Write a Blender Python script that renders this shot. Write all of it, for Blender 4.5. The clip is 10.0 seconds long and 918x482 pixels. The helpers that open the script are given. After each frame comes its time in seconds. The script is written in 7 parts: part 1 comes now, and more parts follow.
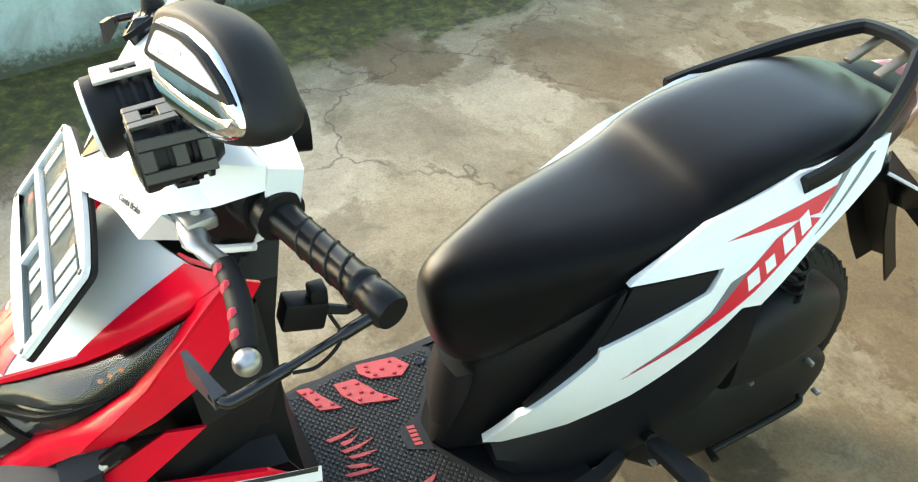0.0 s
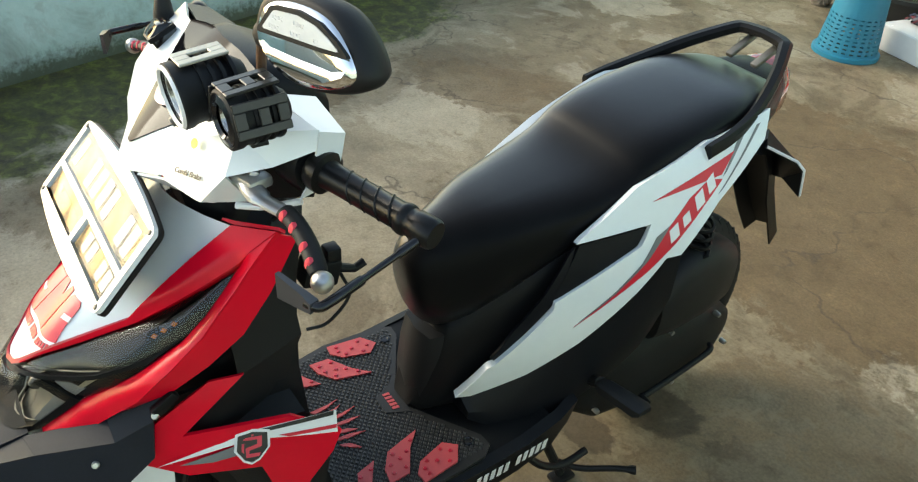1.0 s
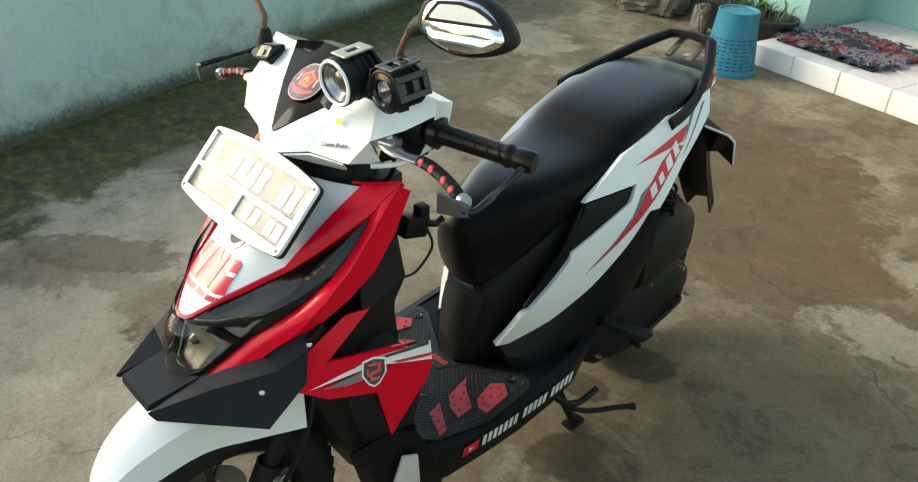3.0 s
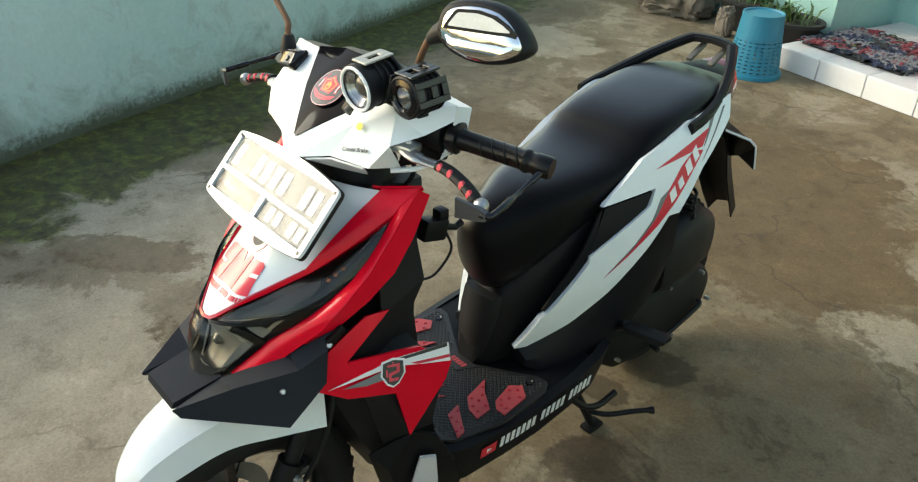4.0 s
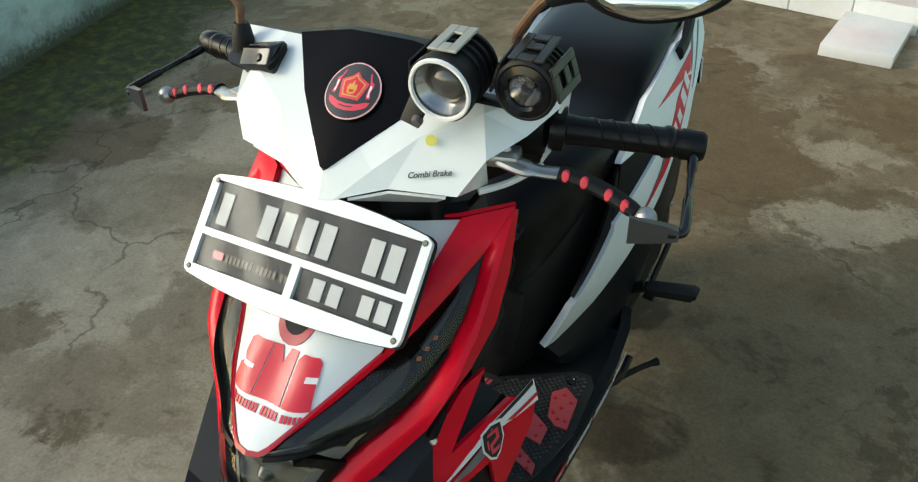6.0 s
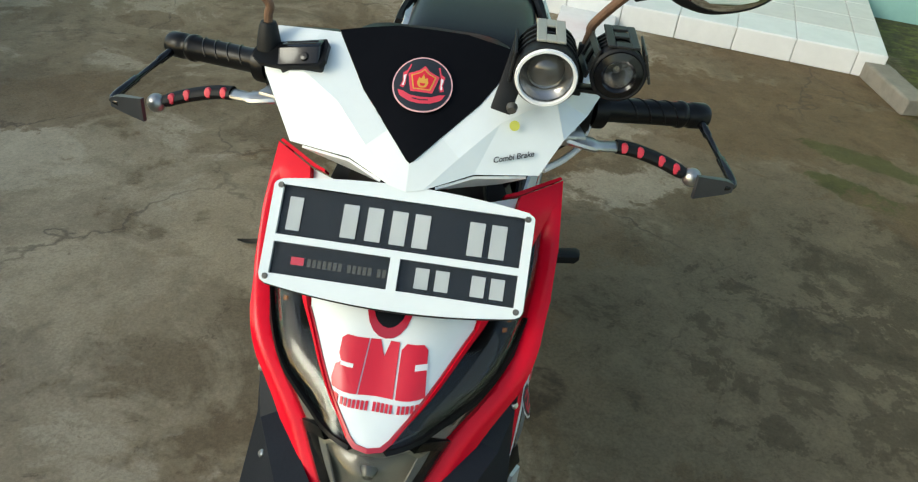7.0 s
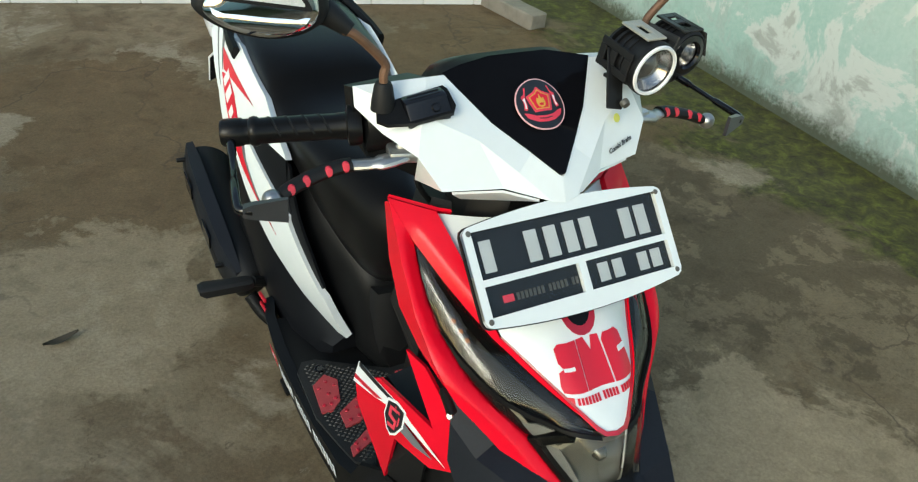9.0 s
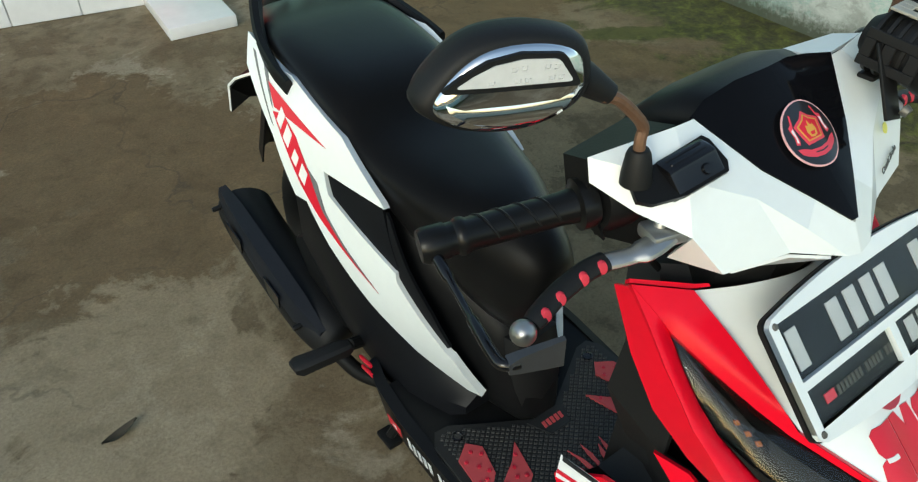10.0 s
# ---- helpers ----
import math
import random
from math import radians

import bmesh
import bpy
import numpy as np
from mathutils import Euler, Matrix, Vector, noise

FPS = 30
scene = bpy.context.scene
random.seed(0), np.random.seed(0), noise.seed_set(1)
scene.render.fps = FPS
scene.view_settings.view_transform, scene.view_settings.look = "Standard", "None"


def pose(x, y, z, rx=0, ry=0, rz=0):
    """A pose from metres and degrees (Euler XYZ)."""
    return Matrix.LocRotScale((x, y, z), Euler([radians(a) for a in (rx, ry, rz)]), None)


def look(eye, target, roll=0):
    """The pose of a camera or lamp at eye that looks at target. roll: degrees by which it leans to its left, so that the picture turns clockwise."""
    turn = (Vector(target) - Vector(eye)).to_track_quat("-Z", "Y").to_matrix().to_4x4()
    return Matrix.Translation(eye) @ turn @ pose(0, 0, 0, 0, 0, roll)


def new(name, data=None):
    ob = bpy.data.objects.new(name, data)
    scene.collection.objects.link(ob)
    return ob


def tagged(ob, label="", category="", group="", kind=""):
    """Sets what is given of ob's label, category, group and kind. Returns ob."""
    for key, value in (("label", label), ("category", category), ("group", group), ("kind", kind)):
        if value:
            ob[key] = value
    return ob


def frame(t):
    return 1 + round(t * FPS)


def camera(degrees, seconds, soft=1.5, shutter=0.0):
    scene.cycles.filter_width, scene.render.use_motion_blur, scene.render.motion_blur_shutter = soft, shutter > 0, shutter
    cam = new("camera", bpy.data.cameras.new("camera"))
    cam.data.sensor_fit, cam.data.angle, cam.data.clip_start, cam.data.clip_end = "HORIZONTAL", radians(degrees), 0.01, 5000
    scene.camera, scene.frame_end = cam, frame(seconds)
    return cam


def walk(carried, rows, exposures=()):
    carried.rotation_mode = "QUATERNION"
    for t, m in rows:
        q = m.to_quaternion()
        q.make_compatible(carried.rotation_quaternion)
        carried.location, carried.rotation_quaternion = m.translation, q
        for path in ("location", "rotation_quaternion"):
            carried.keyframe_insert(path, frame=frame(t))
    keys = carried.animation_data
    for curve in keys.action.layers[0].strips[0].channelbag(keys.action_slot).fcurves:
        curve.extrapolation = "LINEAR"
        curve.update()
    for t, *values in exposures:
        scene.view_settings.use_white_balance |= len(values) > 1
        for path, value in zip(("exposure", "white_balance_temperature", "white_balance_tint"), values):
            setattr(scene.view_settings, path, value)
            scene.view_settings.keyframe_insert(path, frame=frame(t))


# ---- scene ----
cam = camera(61.2, 10.0, soft=1.2)
EXPOSURES = [(0.0, 2.34, 8500, 5), (0.5, 1.74, 8500, 5), (1.0, 1.62, 8500, 5), (2.0, 1.44, 8600, 5), (2.7, 1.38, 8600, 5), (5.0, 1.24, 8500, 5), (5.7, 0.94, 8200, 3), (7.0, 0.82, 7700, 1), (8.5, 0.78, 7500, 0), (10.0, 0.64, 7400, -1)]
PATH = [
    (0, (0.753, -0.33, 1.403), (-0.653, 0.349, 0.153), 1.6),
    (0.5, (0.731, -0.436, 1.406), (-0.473, 0.544, 0.146), 5.6),
    (1, (0.857, -0.53, 1.429), (-0.453, 0.421, 0.255), 3.9),
    (1.5, (0.983, -0.633, 1.442), (-0.372, 0.345, 0.343), 0.4),
    (2, (1.008, -0.754, 1.454), (-0.274, 0.425, 0.47), 3.3),
    (2.5, (0.975, -0.894, 1.448), (-0.23, 0.354, 0.453), 3.5),
    (2.7, (0.968, -0.919, 1.444), (-0.243, 0.298, 0.417), 2.2),
    (3.8, (0.978, -0.942, 1.452), (-0.287, 0.205, 0.41), 2.8),
    (4, (0.982, -0.937, 1.455), (-0.285, 0.215, 0.422), 1.3),
    (4.5, (0.966, -0.938, 1.45), (-0.269, 0.224, 0.391), 1.5),
    (5, (0.881, -0.943, 1.414), (-0.098, 0.435, 0.345), 4.2),
    (5.5, (0.666, -0.897, 1.359), (-0.185, 0.452, 0.152), 2.8),
    (5.7, (0.592, -0.891, 1.378), (-0.312, 0.443, 0.194), -1.7),
    (6.8, (0.153, -1.118, 1.397), (-0.046, 0.512, 0.256), 6.5),
    (7, (0.094, -1.116, 1.394), (0.025, 0.519, 0.244), 6.8),
    (7.5, (-0.043, -1.029, 1.397), (-0.009, 0.566, 0.19), 0.7),
    (8, (-0.188, -0.993, 1.405), (0.166, 0.606, 0.257), 4.4),
    (8.5, (-0.412, -1.037, 1.421), (0.286, 0.447, 0.275), 5.8),
    (9, (-0.526, -1.008, 1.418), (0.356, 0.385, 0.286), 6.7),
    (9.5, (-0.581, -0.827, 1.42), (0.311, 0.537, 0.262), 0.1),
    (9.8, (-0.612, -0.707, 1.401), (0.336, 0.625, 0.249), 0.0),
    (10, (-0.627, -0.626, 1.407), (0.302, 0.633, 0.161), -0.8),
]
walk(cam, [(t, look(eye, target, roll)) for t, eye, target, roll in PATH], EXPOSURES)

# ---- world and light ----
world = bpy.data.worlds.new("sky")
scene.world = world
world.use_nodes = True
wn = world.node_tree.nodes
sky = wn.new("ShaderNodeTexSky")
sky.sky_type = "NISHITA"
sky.sun_disc = False
SUN_EL, SUN_ROT = 27.0, -123.0
sky.sun_elevation = radians(SUN_EL)
sky.sun_rotation = radians(SUN_ROT)
sky.air_density, sky.dust_density, sky.ozone_density = 1.0, 0.9, 1.0
world.node_tree.links.new(sky.outputs[0], wn["Background"].inputs[0])
wn["Background"].inputs[1].default_value = 0.18
sun_data = bpy.data.lights.new("sun", "SUN")
sun_data.energy, sun_data.angle, sun_data.color = 0.82, radians(22), (0.88, 0.94, 1.0)
sun = new("sun", sun_data)
# toward the sun: sky rotation is measured clockwise from +y
az = radians(SUN_ROT)
sun_dir = Vector((math.sin(az) * math.cos(radians(SUN_EL)), math.cos(az) * math.cos(radians(SUN_EL)), math.sin(radians(SUN_EL))))
sun.matrix_world = look(sun_dir * 20, (0, 0, 0))

# ---- materials ----
def base_mat(name):
    m = bpy.data.materials.new(name)
    m.use_nodes = True
    return m, m.node_tree.nodes, m.node_tree.links, m.node_tree.nodes["Principled BSDF"]


def coords(nodes, links, scale=1.0):
    tc = nodes.new("ShaderNodeTexCoord")
    mp = nodes.new("ShaderNodeMapping")
    mp.inputs["Scale"].default_value = (scale, scale, scale)
    links.new(tc.outputs["Object"], mp.inputs["Vector"])
    return mp.outputs[0]


def noise_tex(nodes, links, vec, scale, detail=4.0, rough=0.6, distort=0.0):
    n = nodes.new("ShaderNodeTexNoise")
    n.inputs["Scale"].default_value = scale
    n.inputs["Detail"].default_value = detail
    n.inputs["Roughness"].default_value = rough
    n.inputs["Distortion"].default_value = distort
    links.new(vec, n.inputs["Vector"])
    return n.outputs["Fac"]


def ramp(nodes, links, fac, stops):
    r = nodes.new("ShaderNodeValToRGB")
    el = r.color_ramp.elements
    el[0].position, el[0].color = stops[0][0], (*stops[0][1], 1)
    el[1].position, el[1].color = stops[-1][0], (*stops[-1][1], 1)
    for p, c in stops[1:-1]:
        e = el.new(p)
        e.color = (*c, 1)
    links.new(fac, r.inputs[0])
    return r.outputs[0]


def mix(nodes, links, fac, a, b, mode="MIX"):
    m = nodes.new("ShaderNodeMix")
    m.data_type, m.blend_type = "RGBA", mode
    for value, socket in ((fac, m.inputs[0]), (a, m.inputs[6]), (b, m.inputs[7])):
        if isinstance(value, bpy.types.NodeSocket):
            links.new(value, socket)
        elif isinstance(value, tuple):
            socket.default_value = (*value, 1)
        else:
            socket.default_value = value
    return m.outputs[2]


def math_node(nodes, links, op, a, b=0.0, clamp=False):
    m = nodes.new("ShaderNodeMath")
    m.operation, m.use_clamp = op, clamp
    for value, socket in ((a, m.inputs[0]), (b, m.inputs[1])):
        if isinstance(value, bpy.types.NodeSocket):
            links.new(value, socket)
        else:
            socket.default_value = value
    return m.outputs[0]


def bump(nodes, links, bsdf, height, strength=0.3, distance=0.002):
    b = nodes.new("ShaderNodeBump")
    b.inputs["Strength"].default_value = strength
    b.inputs["Distance"].default_value = distance
    links.new(height, b.inputs["Height"])
    links.new(b.outputs[0], bsdf.inputs["Normal"])


def paint(name, colour, rough=0.3, metal=0.0, coat=0.0, vary=0.12, grain=60.0, relief=0.0, spread=0.1, ior=1.5, spec=0.5, graze=0.0):
    """A surface of one colour with two scales of wear in its colour and gloss."""
    m, n, l, b = base_mat(name)
    v = coords(n, l)
    big = noise_tex(n, l, v, 9.0, 5.0, 0.65)
    fine = noise_tex(n, l, v, grain, 3.0, 0.6)
    dark = tuple(c * (1 - vary) for c in colour)
    lite = tuple(min(1.0, c * (1 + vary * 0.7) + 0.001) for c in colour)
    c1 = ramp(n, l, big, [(0.3, dark), (0.7, lite)])
    c2 = mix(n, l, 0.25, c1, ramp(n, l, fine, [(0.35, dark), (0.65, lite)]))
    l.new(c2, b.inputs["Base Color"])
    rr = math_node(n, l, "MULTIPLY_ADD", big, spread)
    rr.node.inputs[2].default_value = rough - spread * 0.5
    l.new(rr, b.inputs["Roughness"])
    b.inputs["Metallic"].default_value = metal
    b.inputs["Coat Weight"].default_value = coat
    b.inputs["Coat Roughness"].default_value = 0.08
    b.inputs["IOR"].default_value = ior
    b.inputs["Specular IOR Level"].default_value = spec
    if graze:
        # specular level boosted towards grazing angles, standing in for brighter sky sheen
        lw = n.new("ShaderNodeLayerWeight")
        lw.inputs["Blend"].default_value = 0.5
        k = math_node(n, l, "MULTIPLY_ADD", math_node(n, l, "POWER", lw.outputs["Facing"], 3.0), graze, True)
        k.node.inputs[2].default_value = spec
        l.new(k, b.inputs["Specular IOR Level"])
    if relief:
        bump(n, l, b, fine, 0.35, relief)
    return m


def clear_glass(name, tint=(1, 1, 1), rough=0.02, alpha=0.25, ior=1.5):
    """Thin cover: mostly see-through, with a gloss of its own."""
    m, n, l, b = base_mat(name)
    out = n["Material Output"]
    tr = n.new("ShaderNodeBsdfTransparent")
    tr.inputs[0].default_value = (*tint, 1)
    gl = n.new("ShaderNodeBsdfGlossy")
    gl.inputs["Roughness"].default_value = rough
    lw = n.new("ShaderNodeLayerWeight")
    lw.inputs["Blend"].default_value = 0.5
    f0 = ((ior - 1) / (ior + 1)) ** 2
    k = math_node(n, l, "MULTIPLY_ADD", math_node(n, l, "POWER", lw.outputs["Facing"], 5.0), 0.9 - f0)
    k.node.inputs[2].default_value = f0 + alpha * 0.2
    mx = n.new("ShaderNodeMixShader")
    l.new(k, mx.inputs[0])
    l.new(tr.outputs[0], mx.inputs[1])
    l.new(gl.outputs[0], mx.inputs[2])
    l.new(mx.outputs[0], out.inputs[0])
    return m


WHITE = paint("white_paint", (0.695, 0.735, 0.731), 0.24, coat=0.3, vary=0.04)
WHITE_DULL = paint("white_plastic", (0.70, 0.715, 0.71), 0.35, vary=0.05)
RED = paint("red_paint", (0.70, 0.004, 0.022), 0.24, coat=0.05, vary=0.05, spec=0.18)
DARK_RED = paint("dark_red_trim", (0.42, 0.008, 0.028), 0.3, coat=0.3)
BLACK = paint("black_plastic", (0.0060, 0.0062, 0.0066), 0.4, vary=0.2, grain=300, relief=0.0003, spread=0.2, spec=0.13)
MATT = paint("matt_black_plastic", (0.0085, 0.0087, 0.0092), 0.55, vary=0.2, grain=400, relief=0.0004, spread=0.15, spec=0.24)
NAVY = paint("dark_grey_panel", (0.0058, 0.0063, 0.0078), 0.36, vary=0.2, grain=200, spread=0.15, spec=0.13)
CANARD = paint("charcoal_plastic", (0.013, 0.0152, 0.0200), 0.5, vary=0.2, grain=260, relief=0.0003, spec=0.14)
GLOSS = paint("gloss_black", (0.005, 0.005, 0.006), 0.14, coat=0.0, vary=0.2, spread=0.06, spec=0.4)
LEATHER = paint("seat_vinyl", (0.0045, 0.0045, 0.0048), 0.33, vary=0.2, grain=900, relief=0.0004, spread=0.08, spec=0.06, graze=3.2)
RUBBER = paint("rubber", (0.008, 0.008, 0.008), 0.55, vary=0.25, grain=250, relief=0.0004, spec=0.24)
GRIPRUBBER = paint("glossy_grip_rubber", (0.006, 0.006, 0.0062), 0.30, vary=0.2, grain=250, spread=0.12, spec=0.20)
TYRE = paint("tyre_rubber", (0.011, 0.0105, 0.010), 0.7, vary=0.3, grain=120, relief=0.0008, spec=0.24)
IRON = paint("black_iron", (0.014, 0.014, 0.014), 0.45, metal=0.4, vary=0.3, grain=120, relief=0.0004, spec=0.24)
ENGINE = paint("engine_casting", (0.009, 0.009, 0.009), 0.6, metal=0.2, vary=0.3, grain=150, relief=0.001, spec=0.24)
ALU = paint("cast_aluminium", (0.42, 0.42, 0.41), 0.36, metal=0.9, vary=0.15, grain=150, relief=0.0004)
GREYMETAL = paint("worn_grey_metal", (0.135, 0.128, 0.112), 0.5, metal=0.6, vary=0.25, grain=140)
CHROME = paint("chrome", (0.80, 0.80, 0.81), 0.06, metal=1.0, vary=0.03, spread=0.04)
RUST = paint("rusty_steel", (0.16, 0.085, 0.05), 0.6, metal=0.4, vary=0.4, grain=200, relief=0.0005)
SILVER = paint("silver_bezel", (0.62, 0.62, 0.63), 0.3, metal=0.3, vary=0.06)
RING = paint("white_ring", (0.78, 0.78, 0.77), 0.4, vary=0.04)
REFLECTOR = paint("lamp_reflector", (0.44, 0.435, 0.42), 0.16, metal=0.9, vary=0.1)
SMOKE = paint("smoked_lens", (0.075, 0.072, 0.064), 0.10, coat=0.9, vary=0.3, spread=0.06)
CREAM = paint("lamp_white_element", (0.28, 0.285, 0.28), 0.35, coat=0.4, vary=0.15)
HAZE = paint("hazy_smoked_reflector", (0.042, 0.0425, 0.0425), 0.5, vary=0.2, grain=12, spec=0.2)
PADRED = paint("red_rubber_pad", (0.40, 0.045, 0.05), 0.6, vary=0.15, grain=200, relief=0.0003)
LEVERPAD = paint("red_lever_dot", (0.60, 0.03, 0.055), 0.45, vary=0.08)
DECAL_RED = paint("red_decal", (0.60, 0.008, 0.028), 0.35, coat=0.1, vary=0.04)
DECAL_PINK = paint("pink_red_decal", (0.66, 0.045, 0.075), 0.35, coat=0.1, vary=0.05)
DECAL_GREY = paint("grey_decal", (0.13, 0.135, 0.14), 0.35, coat=0.3, vary=0.06)
DECAL_BLACK = paint("black_decal", (0.012, 0.012, 0.014), 0.3, coat=0.4)
DECAL_WHITE = paint("white_decal", (0.72, 0.72, 0.71), 0.35, vary=0.04)
GOLD = paint("gold_decal", (0.62, 0.32, 0.05), 0.35, vary=0.1)
PINK = paint("pale_pink_decal", (0.78, 0.42, 0.42), 0.35, vary=0.05)
YELLOW = paint("yellow_decal", (0.62, 0.60, 0.10), 0.4, vary=0.1)
PLATE = paint("plate_black", (0.020, 0.023, 0.027), 0.4, spec=0.2, vary=0.15)
PLATE_TEXT = paint("plate_white", (0.50, 0.51, 0.505), 0.5, vary=0.12)
TAIL = paint("red_tail_lens", (0.22, 0.03, 0.02), 0.12, coat=0.8, vary=0.2)
SHIELD_METAL = paint("black_shield_metal", (0.035, 0.034, 0.031), 0.36, metal=0.4, vary=0.3, grain=90)
BLADE = paint("smoky_blade", (0.055, 0.057, 0.062), 0.3, metal=0.4, vary=0.15)
STEEL = paint("zinc_bolt", (0.5, 0.5, 0.48), 0.3, metal=0.9)
VISOR = paint("visor_black", (0.004, 0.004, 0.005), 0.07, vary=0.2, spread=0.04, spec=0.07)
LAMPHAZE = paint("hazy_bowl", (0.25, 0.242, 0.215), 0.34, metal=0.3, vary=0.4, grain=25)
LAMPDARK = paint("dark_lamp_inside", (0.012, 0.0115, 0.0105), 0.36, vary=0.3, grain=25, spread=0.1, spec=0.15)
LENSGLASS = clear_glass("lamp_cover_glass", (0.86, 0.85, 0.82), 0.04, 0.0, 1.40)
COVERGLASS = clear_glass("plate_cover_acrylic", (0.96, 0.97, 0.97), 0.10, 0.0, 1.21)
AMBER = paint("amber_lens", (0.45, 0.13, 0.02), 0.25, coat=0.5, vary=0.2)
SPOTGLASS = clear_glass("clear_spot_glass", (0.95, 0.95, 0.97), 0.02, 0.0, 1.45)
PLATECREAM = paint("cream_metal_plate", (0.42, 0.40, 0.33), 0.45, metal=0.3, vary=0.15)
LAMPWHITE = paint("white_lamp_lens", (0.62, 0.63, 0.63), 0.2, coat=0.6, vary=0.2, grain=60)

# ---- building helpers ----
from mathutils.geometry import tessellate_polygon


def finish(bm, smooth=None):
    bmesh.ops.remove_doubles(bm, verts=bm.verts, dist=1e-5)
    bmesh.ops.recalc_face_normals(bm, faces=bm.faces)
    if smooth is not None:
        for f in bm.faces:
            f.smooth = True
        for e in bm.edges:
            if len(e.link_faces) == 2:
                e.smooth = e.calc_face_angle(0.0) < radians(smooth)
    return bm


def part(name, bm, material, parent=None, label="", smooth=35, kind="", category=""):
    finish(bm, smooth)
    me = bpy.data.meshes.new(name)
    bm.to_mesh(me)
    bm.free()
    me.materials.append(material)
    ob = new(name, me)
    if parent is not None:
        ob.parent = parent
        ob.matrix_parent_inverse = parent.matrix_world.inverted() if parent.type != "EMPTY" else Matrix()
    return tagged(ob, label, category, "", kind)


def box(bm, size, m, bevel=0.0, seg=2):
    made = bmesh.ops.create_cube(bm, size=1.0)["verts"]
    bmesh.ops.scale(bm, vec=size, verts=made)
    if bevel:
        edges = list({e for v in made for e in v.link_edges})
        made = bmesh.ops.bevel(bm, geom=edges, offset=bevel, segments=seg, profile=0.5, affect="EDGES")["verts"]
    bmesh.ops.transform(bm, matrix=m, verts=list({v for v in made}))
    return bm


def aim(a, b):
    """The pose at a whose z axis points to b."""
    d = Vector(b) - Vector(a)
    return Matrix.Translation(a) @ d.to_track_quat("Z", "Y").to_matrix().to_4x4()


def tube(bm, pts, radius, n=12, caps=True, flat=1.0):
    """A round bar along points; radius: one or one for each point."""
    pts = [Vector(p) for p in pts]
    rad = radius if isinstance(radius, (list, tuple)) else [radius] * len(pts)
    rings, side = [], None
    for i, p in enumerate(pts):
        d = (pts[min(i + 1, len(pts) - 1)] - pts[max(i - 1, 0)]).normalized()
        if side is None:
            side = d.cross(Vector((0, 0, 1)))
            side = side.normalized() if side.length > 0.05 else d.cross(Vector((0, 1, 0))).normalized()
        side = (side - d * side.dot(d)).normalized()
        up = d.cross(side)
        rings.append([bm.verts.new(p + rad[i] * (math.cos(a) * side + flat * math.sin(a) * up)) for a in [math.tau * k / n for k in range(n)]])
    skin(bm, rings, True, caps)
    return bm


def skin(bm, rings, closed=True, caps=True):
    for a, b in zip(rings, rings[1:]):
        n = len(a)
        for k in range(n if closed else n - 1):
            bm.faces.new((a[k], a[(k + 1) % n], b[(k + 1) % n], b[k]))
    if caps:
        bm.faces.new(rings[0][::-1])
        bm.faces.new(rings[-1])


def smooth_path(pts, steps=6):
    """Catmull-Rom through the points."""
    p = [Vector(q) for q in pts]
    p = [2 * p[0] - p[1]] + p + [2 * p[-1] - p[-2]]
    out = []
    for i in range(1, len(p) - 2):
        a, b, c, d = p[i - 1 : i + 3]
        for k in range(steps):
            t = k / steps
            out.append(0.5 * (2 * b + (c - a) * t + (2 * a - 5 * b + 4 * c - d) * t * t + (3 * b - a - 3 * c + d) * t**3))
    return out + [p[-2]]


def lathe(bm, profile, m, n=32):
    """Turns (radius, height) round z, then places it."""
    rings = []
    for r, z in profile:
        rings.append([bm.verts.new(m @ Vector((max(r, 1e-4) * math.cos(math.tau * k / n), max(r, 1e-4) * math.sin(math.tau * k / n), z))) for k in range(n)])
    skin(bm, rings, True, False)
    return bm


def faces(bm, verts, polys, mirror=False, thick=0.0):
    """Flat facets from named corners; mirror: across the middle; thick: solid."""
    vs = {k: bm.verts.new((-v[0] if mirror else v[0], v[1], v[2])) for k, v in verts.items()}
    made = [bm.faces.new([vs[k] for k in p]) for p in polys]
    if thick:
        bmesh.ops.recalc_face_normals(bm, faces=made)
        bmesh.ops.solidify(bm, geom=made, thickness=thick)
    return bm


